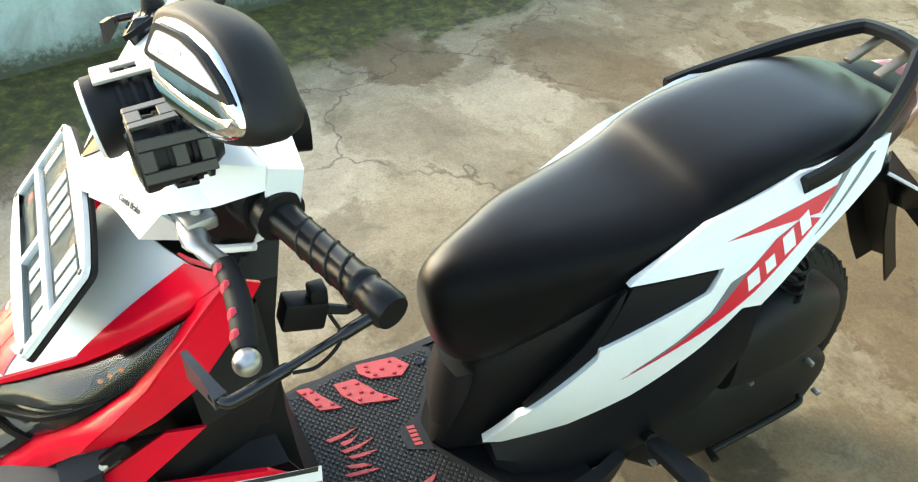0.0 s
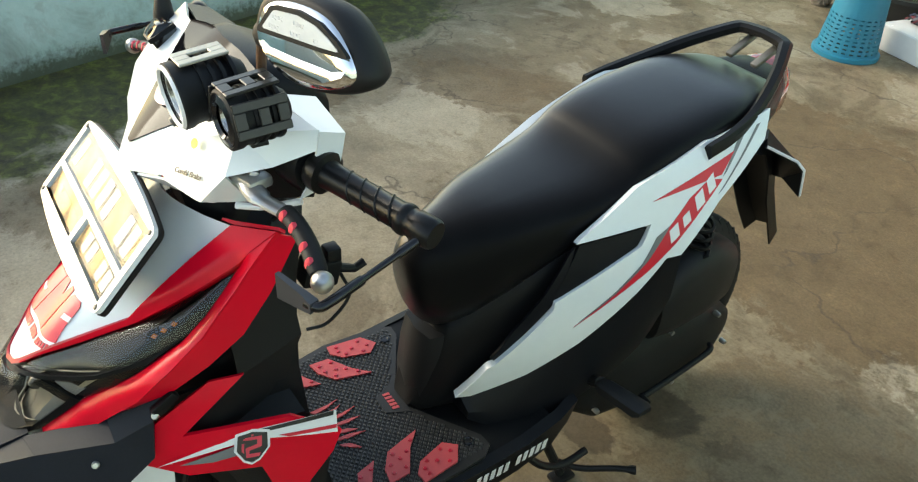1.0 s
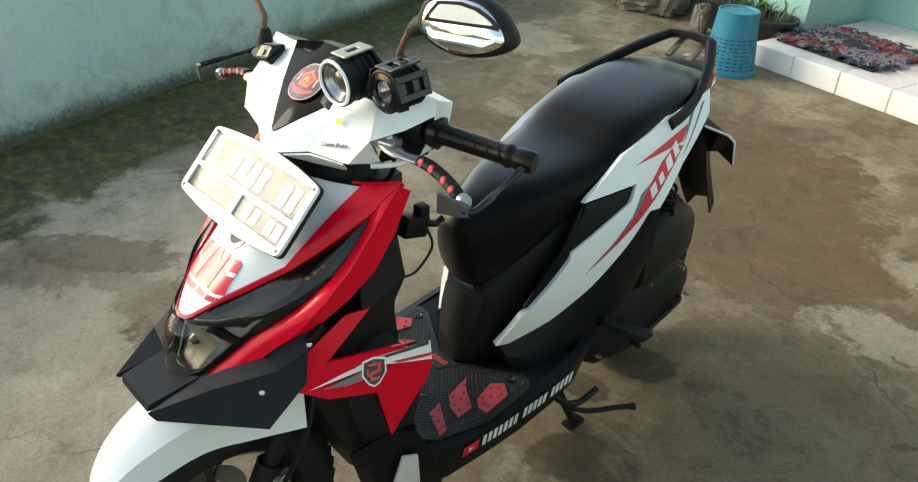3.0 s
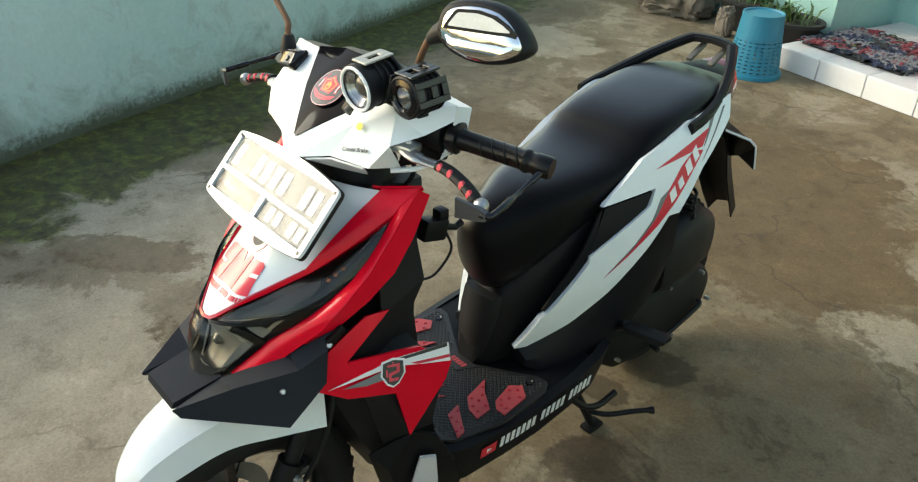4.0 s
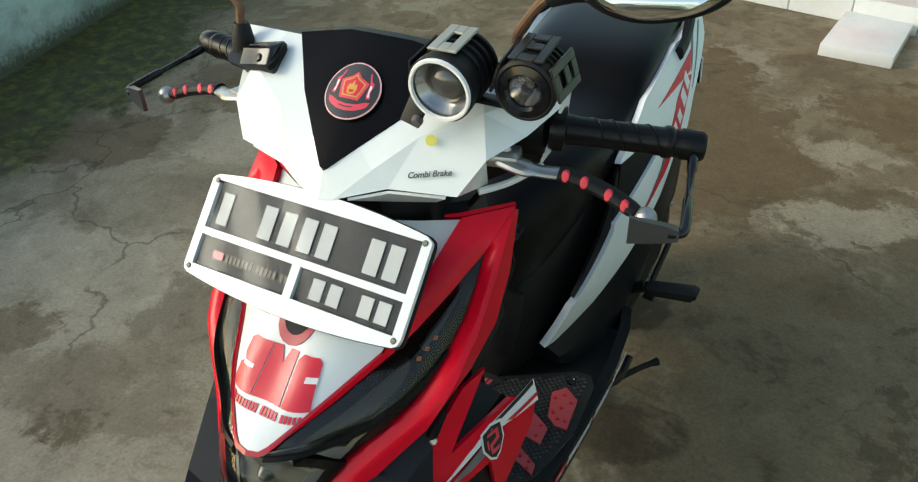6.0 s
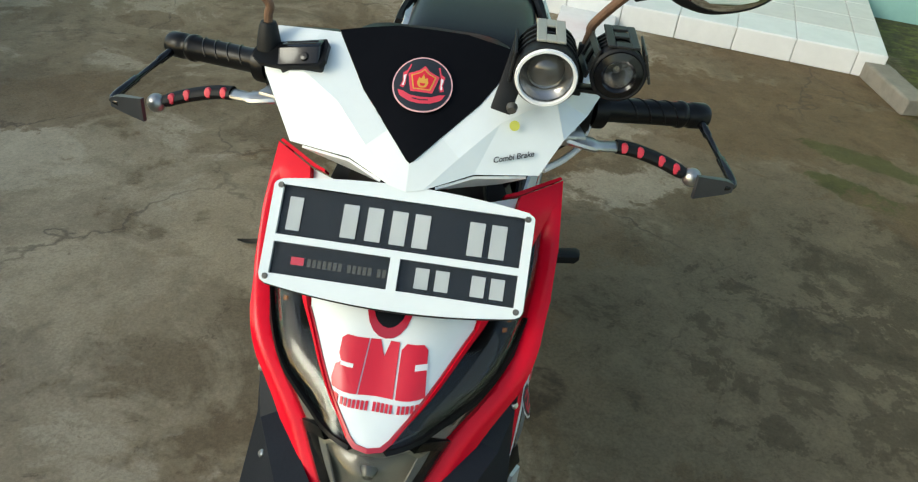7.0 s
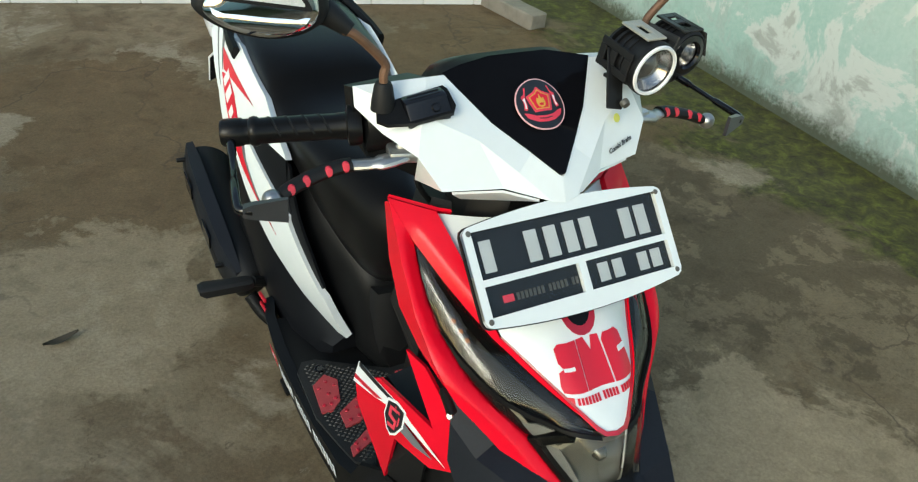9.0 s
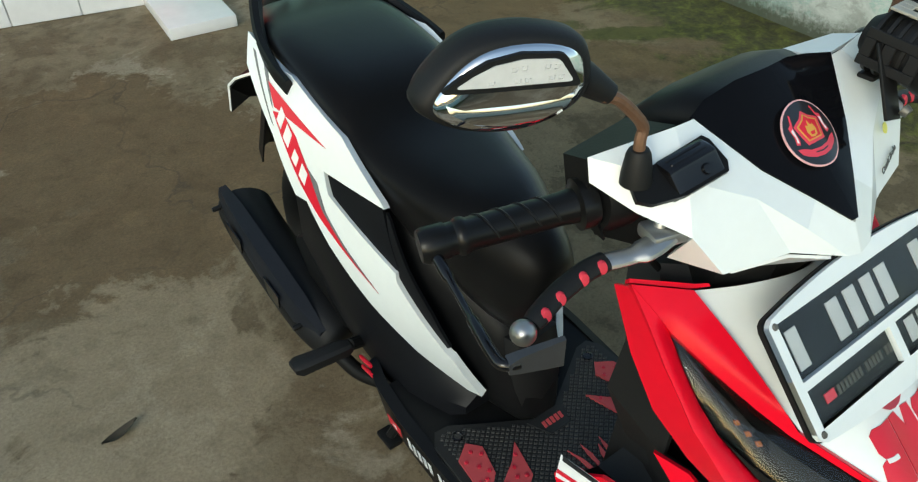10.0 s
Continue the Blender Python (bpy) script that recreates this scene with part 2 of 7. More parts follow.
def poly_on(bm, outline, place, thick=0.003, cell=0.02):
    """A polygon of the plane laid on a curved surface place(u, v, offset), as a solid sheet."""
    flat = [Vector((u, v, 0)) for u, v in outline]
    tmp = bmesh.new()
    vs = [tmp.verts.new(p) for p in flat]
    if cell < 0.013:
        # fine sheets: one outline cut into an even net of cells
        tmp.faces.new(vs)
        for axis in (0, 1):
            lo, hi = min(p[axis] for p in outline), max(p[axis] for p in outline)
            n = int((hi - lo) / cell) + 1
            for k in range(1, n):
                co, no = [0.0, 0.0, 0.0], [0.0, 0.0, 0.0]
                co[axis], no[axis] = lo + (hi - lo) * k / n, 1.0
                bmesh.ops.bisect_plane(tmp, geom=tmp.verts[:] + tmp.edges[:] + tmp.faces[:], dist=cell * 0.03, plane_co=co, plane_no=no)
    else:
        for t in tessellate_polygon([flat]):
            try:
                tmp.faces.new([vs[i] for i in t])
            except ValueError:
                pass
        for _ in range(5):
            long = [e for e in tmp.edges if e.calc_length() > cell]
            if not long:
                break
            bmesh.ops.subdivide_edges(tmp, edges=long, cuts=1, use_grid_fill=False)
            bmesh.ops.triangulate(tmp, faces=tmp.faces)
    tmp.verts.index_update()
    top = [bm.verts.new(place(v.co.x, v.co.y, 0.0)) for v in tmp.verts]
    low = [bm.verts.new(place(v.co.x, v.co.y, -thick)) for v in tmp.verts]
    done = set()
    for f in tmp.faces:
        i = [v.index for v in f.verts]
        if frozenset(i) in done:
            continue
        done.add(frozenset(i))
        bm.faces.new([top[k] for k in i])
        bm.faces.new([low[k] for k in reversed(i)])
    for e in tmp.edges:
        if len(e.link_faces) == 1:
            a, b = (v.index for v in e.verts)
            bm.faces.new((top[a], top[b], low[b], low[a]))
    tmp.free()
    return bm


def superring(bm, y, half, lo, hi, n=24, power=2.6, shift=0.0, flat_low=False):
    """A rounded cross-section in the xz plane."""
    out = []
    zc, zr = (lo + hi) / 2, (hi - lo) / 2
    for k in range(n):
        a = math.tau * k / n
        c, s = math.cos(a), math.sin(a)
        x = half * math.copysign(abs(c) ** (2 / power), c)
        z = zr * math.copysign(abs(s) ** (2 / power), s)
        out.append(bm.verts.new((x, y + shift * z / max(zr, 1e-6), zc + z)))
    return out

# ---- the yard ----
def wall_mat(name, tint, pale, mossy, peel=0.0):
    """Painted plaster: blotches, worn paint, damp dirt and algae of uneven height above the ground."""
    m, n, l, b = base_mat(name)
    v = coords(n, l)
    big = noise_tex(n, l, v, 1.1, 6.0, 0.6)
    mid = noise_tex(n, l, v, 4.5, 6.0, 0.7, 0.6)
    fine = noise_tex(n, l, v, 45.0, 4.0, 0.7)
    c = ramp(n, l, big, [(0.36, tint), (0.62, pale)])
    spots = ramp(n, l, mid, [(0.56, (0, 0, 0)), (0.62, (1, 1, 1))])
    c = mix(n, l, math_node(n, l, "MULTIPLY", spots, 0.60), c, (0.36, 0.40, 0.37))
    c = mix(n, l, 0.35, c, ramp(n, l, fine, [(0.3, tuple(x * 0.82 for x in tint)), (0.7, pale)]))
    if peel:
        # paint come off in ragged flakes, bare plaster and grey patches below
        flake = noise_tex(n, l, v, 2.6, 10.0, 0.68, 0.5)
        c = mix(n, l, math_node(n, l, "MULTIPLY", crisp(n, l, flake, 0.53, 0.03), peel), c, (0.60, 0.605, 0.56))
        c = mix(n, l, math_node(n, l, "MULTIPLY", crisp(n, l, flake, 0.61, 0.04), peel), c, (0.33, 0.335, 0.30))
    sep = n.new("ShaderNodeSeparateXYZ")
    l.new(v, sep.inputs[0])
    # damp stain: ragged edge, its height wandering with the noise
    h = math_node(n, l, "MULTIPLY_ADD", mid, -0.95)
    h.node.inputs[2].default_value = 0.70
    damp = math_node(n, l, "SUBTRACT", h, sep.outputs[2])
    damp = math_node(n, l, "MULTIPLY", damp, 4.0, True)
    c = mix(n, l, math_node(n, l, "MULTIPLY", damp, 0.75), c, (0.20, 0.22, 0.19))
    low = math_node(n, l, "MULTIPLY_ADD", fine, 0.16)
    low.node.inputs[2].default_value = 0.02
    alg = math_node(n, l, "MULTIPLY", math_node(n, l, "SUBTRACT", low, sep.outputs[2]), 14.0, True)
    c = mix(n, l, math_node(n, l, "MULTIPLY", alg, mossy), c, (0.055, 0.065, 0.035))
    l.new(c, b.inputs["Base Color"])
    b.inputs["Roughness"].default_value = 0.8
    bump(n, l, b, mix(n, l, 0.5, mid, fine), 0.4, 0.006)
    return m


def crisp(n, l, fac, at, width=0.03):
    """0 below the level, 1 above it, with a narrow ragged edge."""
    return math_node(n, l, "MULTIPLY", math_node(n, l, "SUBTRACT", fac, at - width / 2), 1.0 / width, True)


def ground_mat():
    """Old cement yard: worn pale screed, brown damp patches, dark spills, fine cracks and moss along the walls; leaf
    shade, scooter shade and uneven yard light painted in.
    """
    m, n, l, b = base_mat("worn_cement")
    v = coords(n, l)
    broad = noise_tex(n, l, v, 0.9, 8.0, 0.60, 0.4)
    mid = noise_tex(n, l, v, 2.3, 12.0, 0.66, 0.5)
    edge = noise_tex(n, l, v, 5.5, 12.0, 0.70, 0.3)
    small = noise_tex(n, l, v, 15.0, 9.0, 0.72, 0.4)
    fine = noise_tex(n, l, v, 120.0, 5.0, 0.75)
    c = ramp(n, l, broad, [(0.38, (0.122, 0.097, 0.062)), (0.50, (0.172, 0.147, 0.102)), (0.62, (0.222, 0.200, 0.150))])
    c = mix(n, l, math_node(n, l, "MULTIPLY", crisp(n, l, mid, 0.540, 0.060), 0.62), c, (0.088, 0.067, 0.039))
    c = mix(n, l, math_node(n, l, "MULTIPLY", math_node(n, l, "SUBTRACT", 1.0, crisp(n, l, mid, 0.437, 0.045)), 0.58), c, (0.285, 0.270, 0.220))
    c = mix(n, l, math_node(n, l, "MULTIPLY", crisp(n, l, edge, 0.585, 0.05), 0.62), c, (0.080, 0.060, 0.038))
    c = mix(n, l, math_node(n, l, "MULTIPLY", crisp(n, l, small, 0.628, 0.045), 0.6), c, (0.063, 0.049, 0.034))
    c = mix(n, l, math_node(n, l, "MULTIPLY", math_node(n, l, "SUBTRACT", 1.0, crisp(n, l, small, 0.372, 0.04)), 0.35), c, (0.315, 0.300, 0.255))
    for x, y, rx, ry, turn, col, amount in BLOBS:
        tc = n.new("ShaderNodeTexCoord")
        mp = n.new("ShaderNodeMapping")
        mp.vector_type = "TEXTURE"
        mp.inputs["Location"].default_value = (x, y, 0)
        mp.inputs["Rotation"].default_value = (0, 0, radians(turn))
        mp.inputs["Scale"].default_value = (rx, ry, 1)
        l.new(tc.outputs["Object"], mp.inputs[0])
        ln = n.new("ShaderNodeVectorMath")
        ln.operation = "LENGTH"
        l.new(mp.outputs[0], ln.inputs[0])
        # painted leaf shade gets a finer, more ragged outline than the stains
        src, wild = (edge, 4.6) if col is LEAF_SHADE else (mid, 2.4)
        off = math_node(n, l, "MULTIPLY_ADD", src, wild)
        off.node.inputs[2].default_value = 0.35 - wild / 2 if col is LEAF_SHADE else -wild / 2
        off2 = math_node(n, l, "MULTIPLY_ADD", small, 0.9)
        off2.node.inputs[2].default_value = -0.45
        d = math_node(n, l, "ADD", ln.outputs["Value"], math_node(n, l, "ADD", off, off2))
        k = math_node(n, l, "MULTIPLY", math_node(n, l, "SUBTRACT", 1.0, d), 9.0 if col is LEAF_SHADE else 7.0, True)
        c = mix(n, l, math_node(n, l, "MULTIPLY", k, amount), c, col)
    # scuffs and blotches of hand size over all of it
    c = mix(n, l, 1.0, c, ramp(n, l, edge, [(0.38, (0.80, 0.79, 0.77)), (0.46, (0.97, 0.97, 0.96)), (0.54, (1.0, 1.0, 1.0)), (0.64, (1.18, 1.18, 1.17))]), "MULTIPLY")
    c = mix(n, l, 1.0, c, ramp(n, l, small, [(0.36, (0.80, 0.79, 0.77)), (0.44, (0.98, 0.98, 0.98)), (0.56, (1.0, 1.0, 1.0)), (0.66, (1.15, 1.15, 1.14))]), "MULTIPLY")
    sep = n.new("ShaderNodeSeparateXYZ")
    l.new(v, sep.inputs[0])
    ragged = math_node(n, l, "MULTIPLY_ADD", mid, 1.5)
    ragged.node.inputs[2].default_value = -0.75
    moss = None
    for ax, ay, off, wide in MOSS:
        d = math_node(n, l, "ADD", math_node(n, l, "MULTIPLY", sep.outputs[0], ax), math_node(n, l, "MULTIPLY", sep.outputs[1], ay))
        d = math_node(n, l, "SUBTRACT", d, off)
        d = math_node(n, l, "ADD", d, ragged)
        k = math_node(n, l, "MULTIPLY", math_node(n, l, "SUBTRACT", wide, d), 7.0, True)
        moss = k if moss is None else math_node(n, l, "MAXIMUM", moss, k)
    green = ramp(n, l, small, [(0.36, (0.024, 0.022, 0.014)), (0.50, (0.046, 0.053, 0.016)), (0.66, (0.105, 0.128, 0.026))])
    c = mix(n, l, math_node(n, l, "MULTIPLY", moss, 0.93), c, green)
    # hairline cracks where the screed has lifted
    vo = n.new("ShaderNodeTexVoronoi")
    vo.feature = "DISTANCE_TO_EDGE"
    vo.inputs["Scale"].default_value = 1.15
    warp = n.new("ShaderNodeVectorMath")
    warp.operation = "ADD"
    nz = n.new("ShaderNodeTexNoise")
    nz.inputs["Scale"].default_value = 3.5
    nz.inputs["Detail"].default_value = 6.0
    l.new(v, nz.inputs["Vector"])
    shift = n.new("ShaderNodeVectorMath")
    shift.operation = "SCALE"
    shift.inputs["Scale"].default_value = 0.45
    l.new(nz.outputs["Color"], shift.inputs[0])
    l.new(v, warp.inputs[0])
    l.new(shift.outputs[0], warp.inputs[1])
    l.new(warp.outputs[0], vo.inputs["Vector"])
    crack = math_node(n, l, "SUBTRACT", 1.0, crisp(n, l, vo.outputs["Distance"], 0.006, 0.008))
    crack = math_node(n, l, "MULTIPLY", crack, crisp(n, l, broad, 0.50, 0.08))
    c = mix(n, l, math_node(n, l, "MULTIPLY", crack, 0.6), c, (0.05, 0.04, 0.03))
    grit = ramp(n, l, fine, [(0.28, (0.55, 0.54, 0.52)), (0.5, (1.0, 1.0, 1.0)), (0.72, (1.42, 1.42, 1.40))])
    c = mix(n, l, 0.55, c, grit, "MULTIPLY")
    c = mix(n, l, 1.0, c, (1.21, 1.08, 0.95), "MULTIPLY")
    l.new(c, b.inputs["Base Color"])
    wet = math_node(n, l, "MULTIPLY_ADD", mid, -0.5)
    wet.node.inputs[2].default_value = 1.02
    l.new(wet, b.inputs["Roughness"])
    b.inputs["Specular IOR Level"].default_value = 0.3
    hgt = mix(n, l, 0.5, mid, mix(n, l, 0.5, small, fine))
    bump(n, l, b, hgt, 0.5, 0.010)
    return m


# the two side walls, as lines a*x + b*y = c with the yard on the larger side
def side(p, q):
    (x0, y0), (x1, y1) = p, q
    d = Vector((x1 - x0, y1 - y0)).normalized()
    return d, Vector((-d.y, d.x))


WL0, WL1 = (-2.22, -1.4), (-3.80, 4.05)
WR0, WR1 = (2.30, -1.4), (2.62, 3.2)
dl, nl = side(WL0, WL1)
dr, nr = side(WR0, WR1)
MOSS = [(-nl.x, -nl.y, -(nl.x * WL0[0] + nl.y * WL0[1]), 0.72), (nr.x, nr.y, nr.x * WR0[0] + nr.y * WR0[1], 0.60)]
PALE, TAN, WET_AND_SHADE, DARK, LEAF_SHADE, LICHEN, BROWN = (0.296, 0.277, 0.226), (0.255, 0.223, 0.163), (0.112, 0.083, 0.048), (0.046, 0.036, 0.024), (0.062, 0.052, 0.034), (0.059, 0.068, 0.018), (0.132, 0.112, 0.077)
BLOBS = [
    # darker east and brighter west light of the yard, painted as broad tones
    (1.55, 1.30, 1.00, 1.50, 0, WET_AND_SHADE, 0.40),
    (-1.50, 0.30, 0.95, 1.20, 15, PALE, 0.30),
    (-1.80, -0.12, 0.62, 0.40, 20, PALE, 0.92),
    (-1.36, 0.06, 0.40, 0.28, 20, PALE, 0.90),
    (-1.55, 1.0, 0.30, 0.22, -20, PALE, 0.70),
    (-2.35, 2.75, 0.50, 0.30, 10, PALE, 0.65),
    (-1.67, 1.40, 0.50, 0.24, 25, WET_AND_SHADE, 0.75),
    (-2.05, 0.68, 0.36, 0.22, 30, WET_AND_SHADE, 0.80),
    (-1.50, -0.28, 0.30, 0.12, 40, WET_AND_SHADE, 0.70),
    (-1.60, 2.30, 0.16, 0.10, 0, WET_AND_SHADE, 0.70),
    (-0.25, 1.95, 0.88, 0.46, -48, WET_AND_SHADE, 0.95),
    (0.10, 1.45, 0.38, 0.32, 0, WET_AND_SHADE, 0.95),
    (-0.42, 1.35, 0.38, 0.36, 0, WET_AND_SHADE, 0.95),
    (0.55, 1.35, 0.30, 0.16, 30, PALE, 0.70),
    (0.62, 1.75, 0.34, 0.12, -20, PALE, 0.60),
    (0.85, 1.75, 0.35, 0.12, 10, WET_AND_SHADE, 0.70),
    (-0.80, 1.98, 0.22, 0.16, 0, PALE, 0.60),
    (-1.05, -0.62, 0.55, 0.32, 10, PALE, 0.75),
    (-0.66, -0.72, 0.40, 0.26, -10, PALE, 0.65),
    (1.30, 2.20, 0.85, 0.42, 0, WET_AND_SHADE, 0.95),
    (-0.85, 0.45, 0.40, 0.30, 0, TAN, 0.4),
    # scooter's soft shadow on its left, painted brown
    (0.38, 0.80, 0.36, 0.42, 10, WET_AND_SHADE, 0.65),
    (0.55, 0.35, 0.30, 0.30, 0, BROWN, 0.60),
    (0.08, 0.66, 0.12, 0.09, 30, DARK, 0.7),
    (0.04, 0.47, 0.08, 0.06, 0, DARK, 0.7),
    # oil spill, widened and darkened to paint in shade under the scooter
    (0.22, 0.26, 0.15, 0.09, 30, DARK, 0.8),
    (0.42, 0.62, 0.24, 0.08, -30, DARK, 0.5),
    (1.45, 0.50, 1.15, 1.10, -10, BROWN, 0.92),
    # dappled leaf shade painted into the ground colour
    (1.50, 0.45, 0.95, 0.70, -10, LEAF_SHADE, 0.50),
    (1.45, 0.95, 0.60, 0.45, 20, LEAF_SHADE, 0.40),
    (0.98, -0.05, 0.30, 0.25, 0, LEAF_SHADE, 0.35),
    (2.00, 0.66, 0.34, 0.12, -35, PALE, 0.60),
    (0.92, -0.38, 0.50, 0.34, -25, TAN, 0.85),
    (1.75, 2.80, 0.75, 0.50, 0, WET_AND_SHADE, 0.95),
    (-0.50, 0.85, 0.34, 0.42, 0, TAN, 0.65),
    (1.62, 1.42, 0.40, 0.09, -38, LICHEN, 0.85),
    (1.90, 1.05, 0.34, 0.07, -42, LICHEN, 0.90),
    (2.02, 1.42, 0.36, 0.08, -35, LICHEN, 0.90),
    (1.55, 1.85, 0.30, 0.09, -30, LICHEN, 0.75),
    (1.75, 1.28, 0.40, 0.16, -40, WET_AND_SHADE, 0.85),
]
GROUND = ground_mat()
WALL_W = wall_mat("mint_plaster_damp", (0.37, 0.56, 0.525), (0.52, 0.66, 0.63), 0.9)
WALL_E = wall_mat("mint_plaster_peeling", (0.33, 0.50, 0.435), (0.47, 0.56, 0.51), 0.9, 0.75)
HOUSE = paint("mint_house_paint", (0.25, 0.46, 0.42), 0.6, vary=0.08, grain=30, relief=0.001)
TILE = paint("white_porch_tile", (0.74, 0.73, 0.71), 0.25, vary=0.06, grain=25)
TILE_TOP = paint("pale_pink_tile", (0.66, 0.60, 0.57), 0.22, vary=0.06, grain=25)
GROUT = paint("grout", (0.55, 0.54, 0.51), 0.8)
DOORRED = paint("red_door_paint", (0.62, 0.05, 0.04), 0.35, vary=0.1)
FRAMEWHITE = paint("white_frame_paint", (0.72, 0.74, 0.73), 0.4, vary=0.06)
PANE = paint("dark_window_glass", (0.015, 0.016, 0.018), 0.06, coat=0.5)
BLUE = paint("blue_plastic", (0.003, 0.175, 0.265), 0.5, vary=0.12)
STONE = paint("rough_stone", (0.19, 0.155, 0.115), 0.85, vary=0.45, grain=14, relief=0.012)
POT = paint("dark_pot", (0.010, 0.010, 0.0095), 0.6, vary=0.3)
SOIL = paint("soil", (0.05, 0.037, 0.026), 0.9, vary=0.4, grain=40, relief=0.006)
LEAF = paint("leaf_green", (0.055, 0.12, 0.03), 0.5, vary=0.5, grain=15)


def sheet(name, material, size, cells, height, label=""):
    bm = bmesh.new()
    bmesh.ops.create_grid(bm, x_segments=cells, y_segments=cells, size=size)
    for v in bm.verts:
        v.co.z = height(v.co.x, v.co.y)
    return part(name, bm, material, None, label, 60, "structure", name)


def ground_height(x, y):
    near = max(0.0, 1.0 - max(abs(x), abs(y)) / 6.0)
    return (noise.noise((x * 1.3, y * 1.3, 0.3)) * 0.004 - 0.003) * near


sheet("ground", GROUND, 40.0, 160, ground_height, "worn stained cement yard with moss along the walls and shade painted in")


def tall_wall(name, p, q, thick, high, material, label, outward):
    """A plastered wall with a slightly uneven face."""
    d, nrm = side(p, q)
    ln = (Vector(q) - Vector(p)).length
    bm = bmesh.new()
    nx, nz = int(ln / 0.12), int(high / 0.12)
    front, back = [], []
    for i in range(nx + 1):
        for lst, o in ((front, 0.0), (back, outward * thick)):
            row = []
            for k in range(nz + 1):
                s, z = ln * i / nx, high * k / nz - 0.05
                w = noise.noise((s * 1.7, z * 1.7, 4.0)) * 0.006 if o == 0.0 else 0.0
                g = Vector(p) + d * s + nrm * (o + w)
                row.append(bm.verts.new((g.x, g.y, z)))
            lst.append(row)
    for i in range(nx):
        for k in range(nz):
            bm.faces.new((front[i][k], front[i + 1][k], front[i + 1][k + 1], front[i][k + 1]))
            bm.faces.new((back[i][k], back[i][k + 1], back[i + 1][k + 1], back[i + 1][k]))
        for k in (0, nz):
            bm.faces.new((front[i][k], back[i][k], back[i + 1][k], front[i + 1][k]))
    for i in (0, nx):
        for k in range(nz):
            bm.faces.new((front[i][k], front[i][k + 1], back[i][k + 1], back[i][k]))
    return part(name, bm, material, None, label, 40, "structure", "wall")


tall_wall("wall_west", (WL0[0] + dl.x * -4, WL0[1] + dl.y * -4), WL1, 0.14, 0.72, WALL_W, "damp mint green plastered yard wall with algae", 1)
tall_wall("wall_east", (WR0[0] + dr.x * -4, WR0[1] + dr.y * -4), WR1, 0.14, 1.5, WALL_E, "peeling mint and white plastered yard wall", -1)

# unseen wall added behind the camera to shape reflections and bounced light
YARDWALL = wall_mat("cream_plaster", (0.42, 0.43, 0.38), (0.55, 0.55, 0.50), 0.6)
tall_wall("unseen_wall_south", (2.3, -3.6), (-1.6, -3.6), 0.2, 0.9, YARDWALL, "unseen plain plastered wall added to close the yard", 1)

# ---- the porch ----
STEP_A, STEP_B = Vector((-1.12, 3.47)), Vector((1.95, 2.80))
ds, ns = side(STEP_A, STEP_B)
PZ = 0.125


def porch_at(s, t, z):
    """s along the step's front, t into the porch."""
    p = STEP_A + ds * s + ns * t
    return Vector((p.x, p.y, z))


def porch_m(s, t, z):
    return Matrix.Translation(porch_at(s, t, z)) @ Matrix.Rotation(math.atan2(ds.y, ds.x), 4, "Z")


LEN = (STEP_B - STEP_A).length
bm = bmesh.new()
box(bm, (LEN - 0.012, 2.4, PZ - 0.008), porch_m(LEN / 2, 1.206, (PZ - 0.008) / 2))
porch = part("porch", bm, GROUT, None, "raised porch clad in white and pale pink tiles", 35, "structure", "porch")


def tile_piece(name, size, m, material, parent):
    bm = bmesh.new()
    box(bm, size, m, 0.003, 1)
    return part(name, bm, material, parent)


# ---- the house ----
back = 1.15
# house wall, its unseen top and east end extended to block sky
bm = bmesh.new()
box(bm, (LEN + 3.5, 0.12, 3.8), porch_m(LEN / 2 + 0.9, back + 0.06, 1.9))
part("wall_north", bm, HOUSE, None, "mint painted house wall behind the porch, with unseen height and length added", 35, "structure", "wall")
# projecting room: a lit front face and a shaded flank
bm = bmesh.new()
box(bm, (2.6, 0.9, 2.1), porch_m(-1.36, 0.53 + 0.45, 1.05))
part("wall_projecting", bm, HOUSE, None, "mint painted corner of the house beside the porch", 35, "structure", "wall")


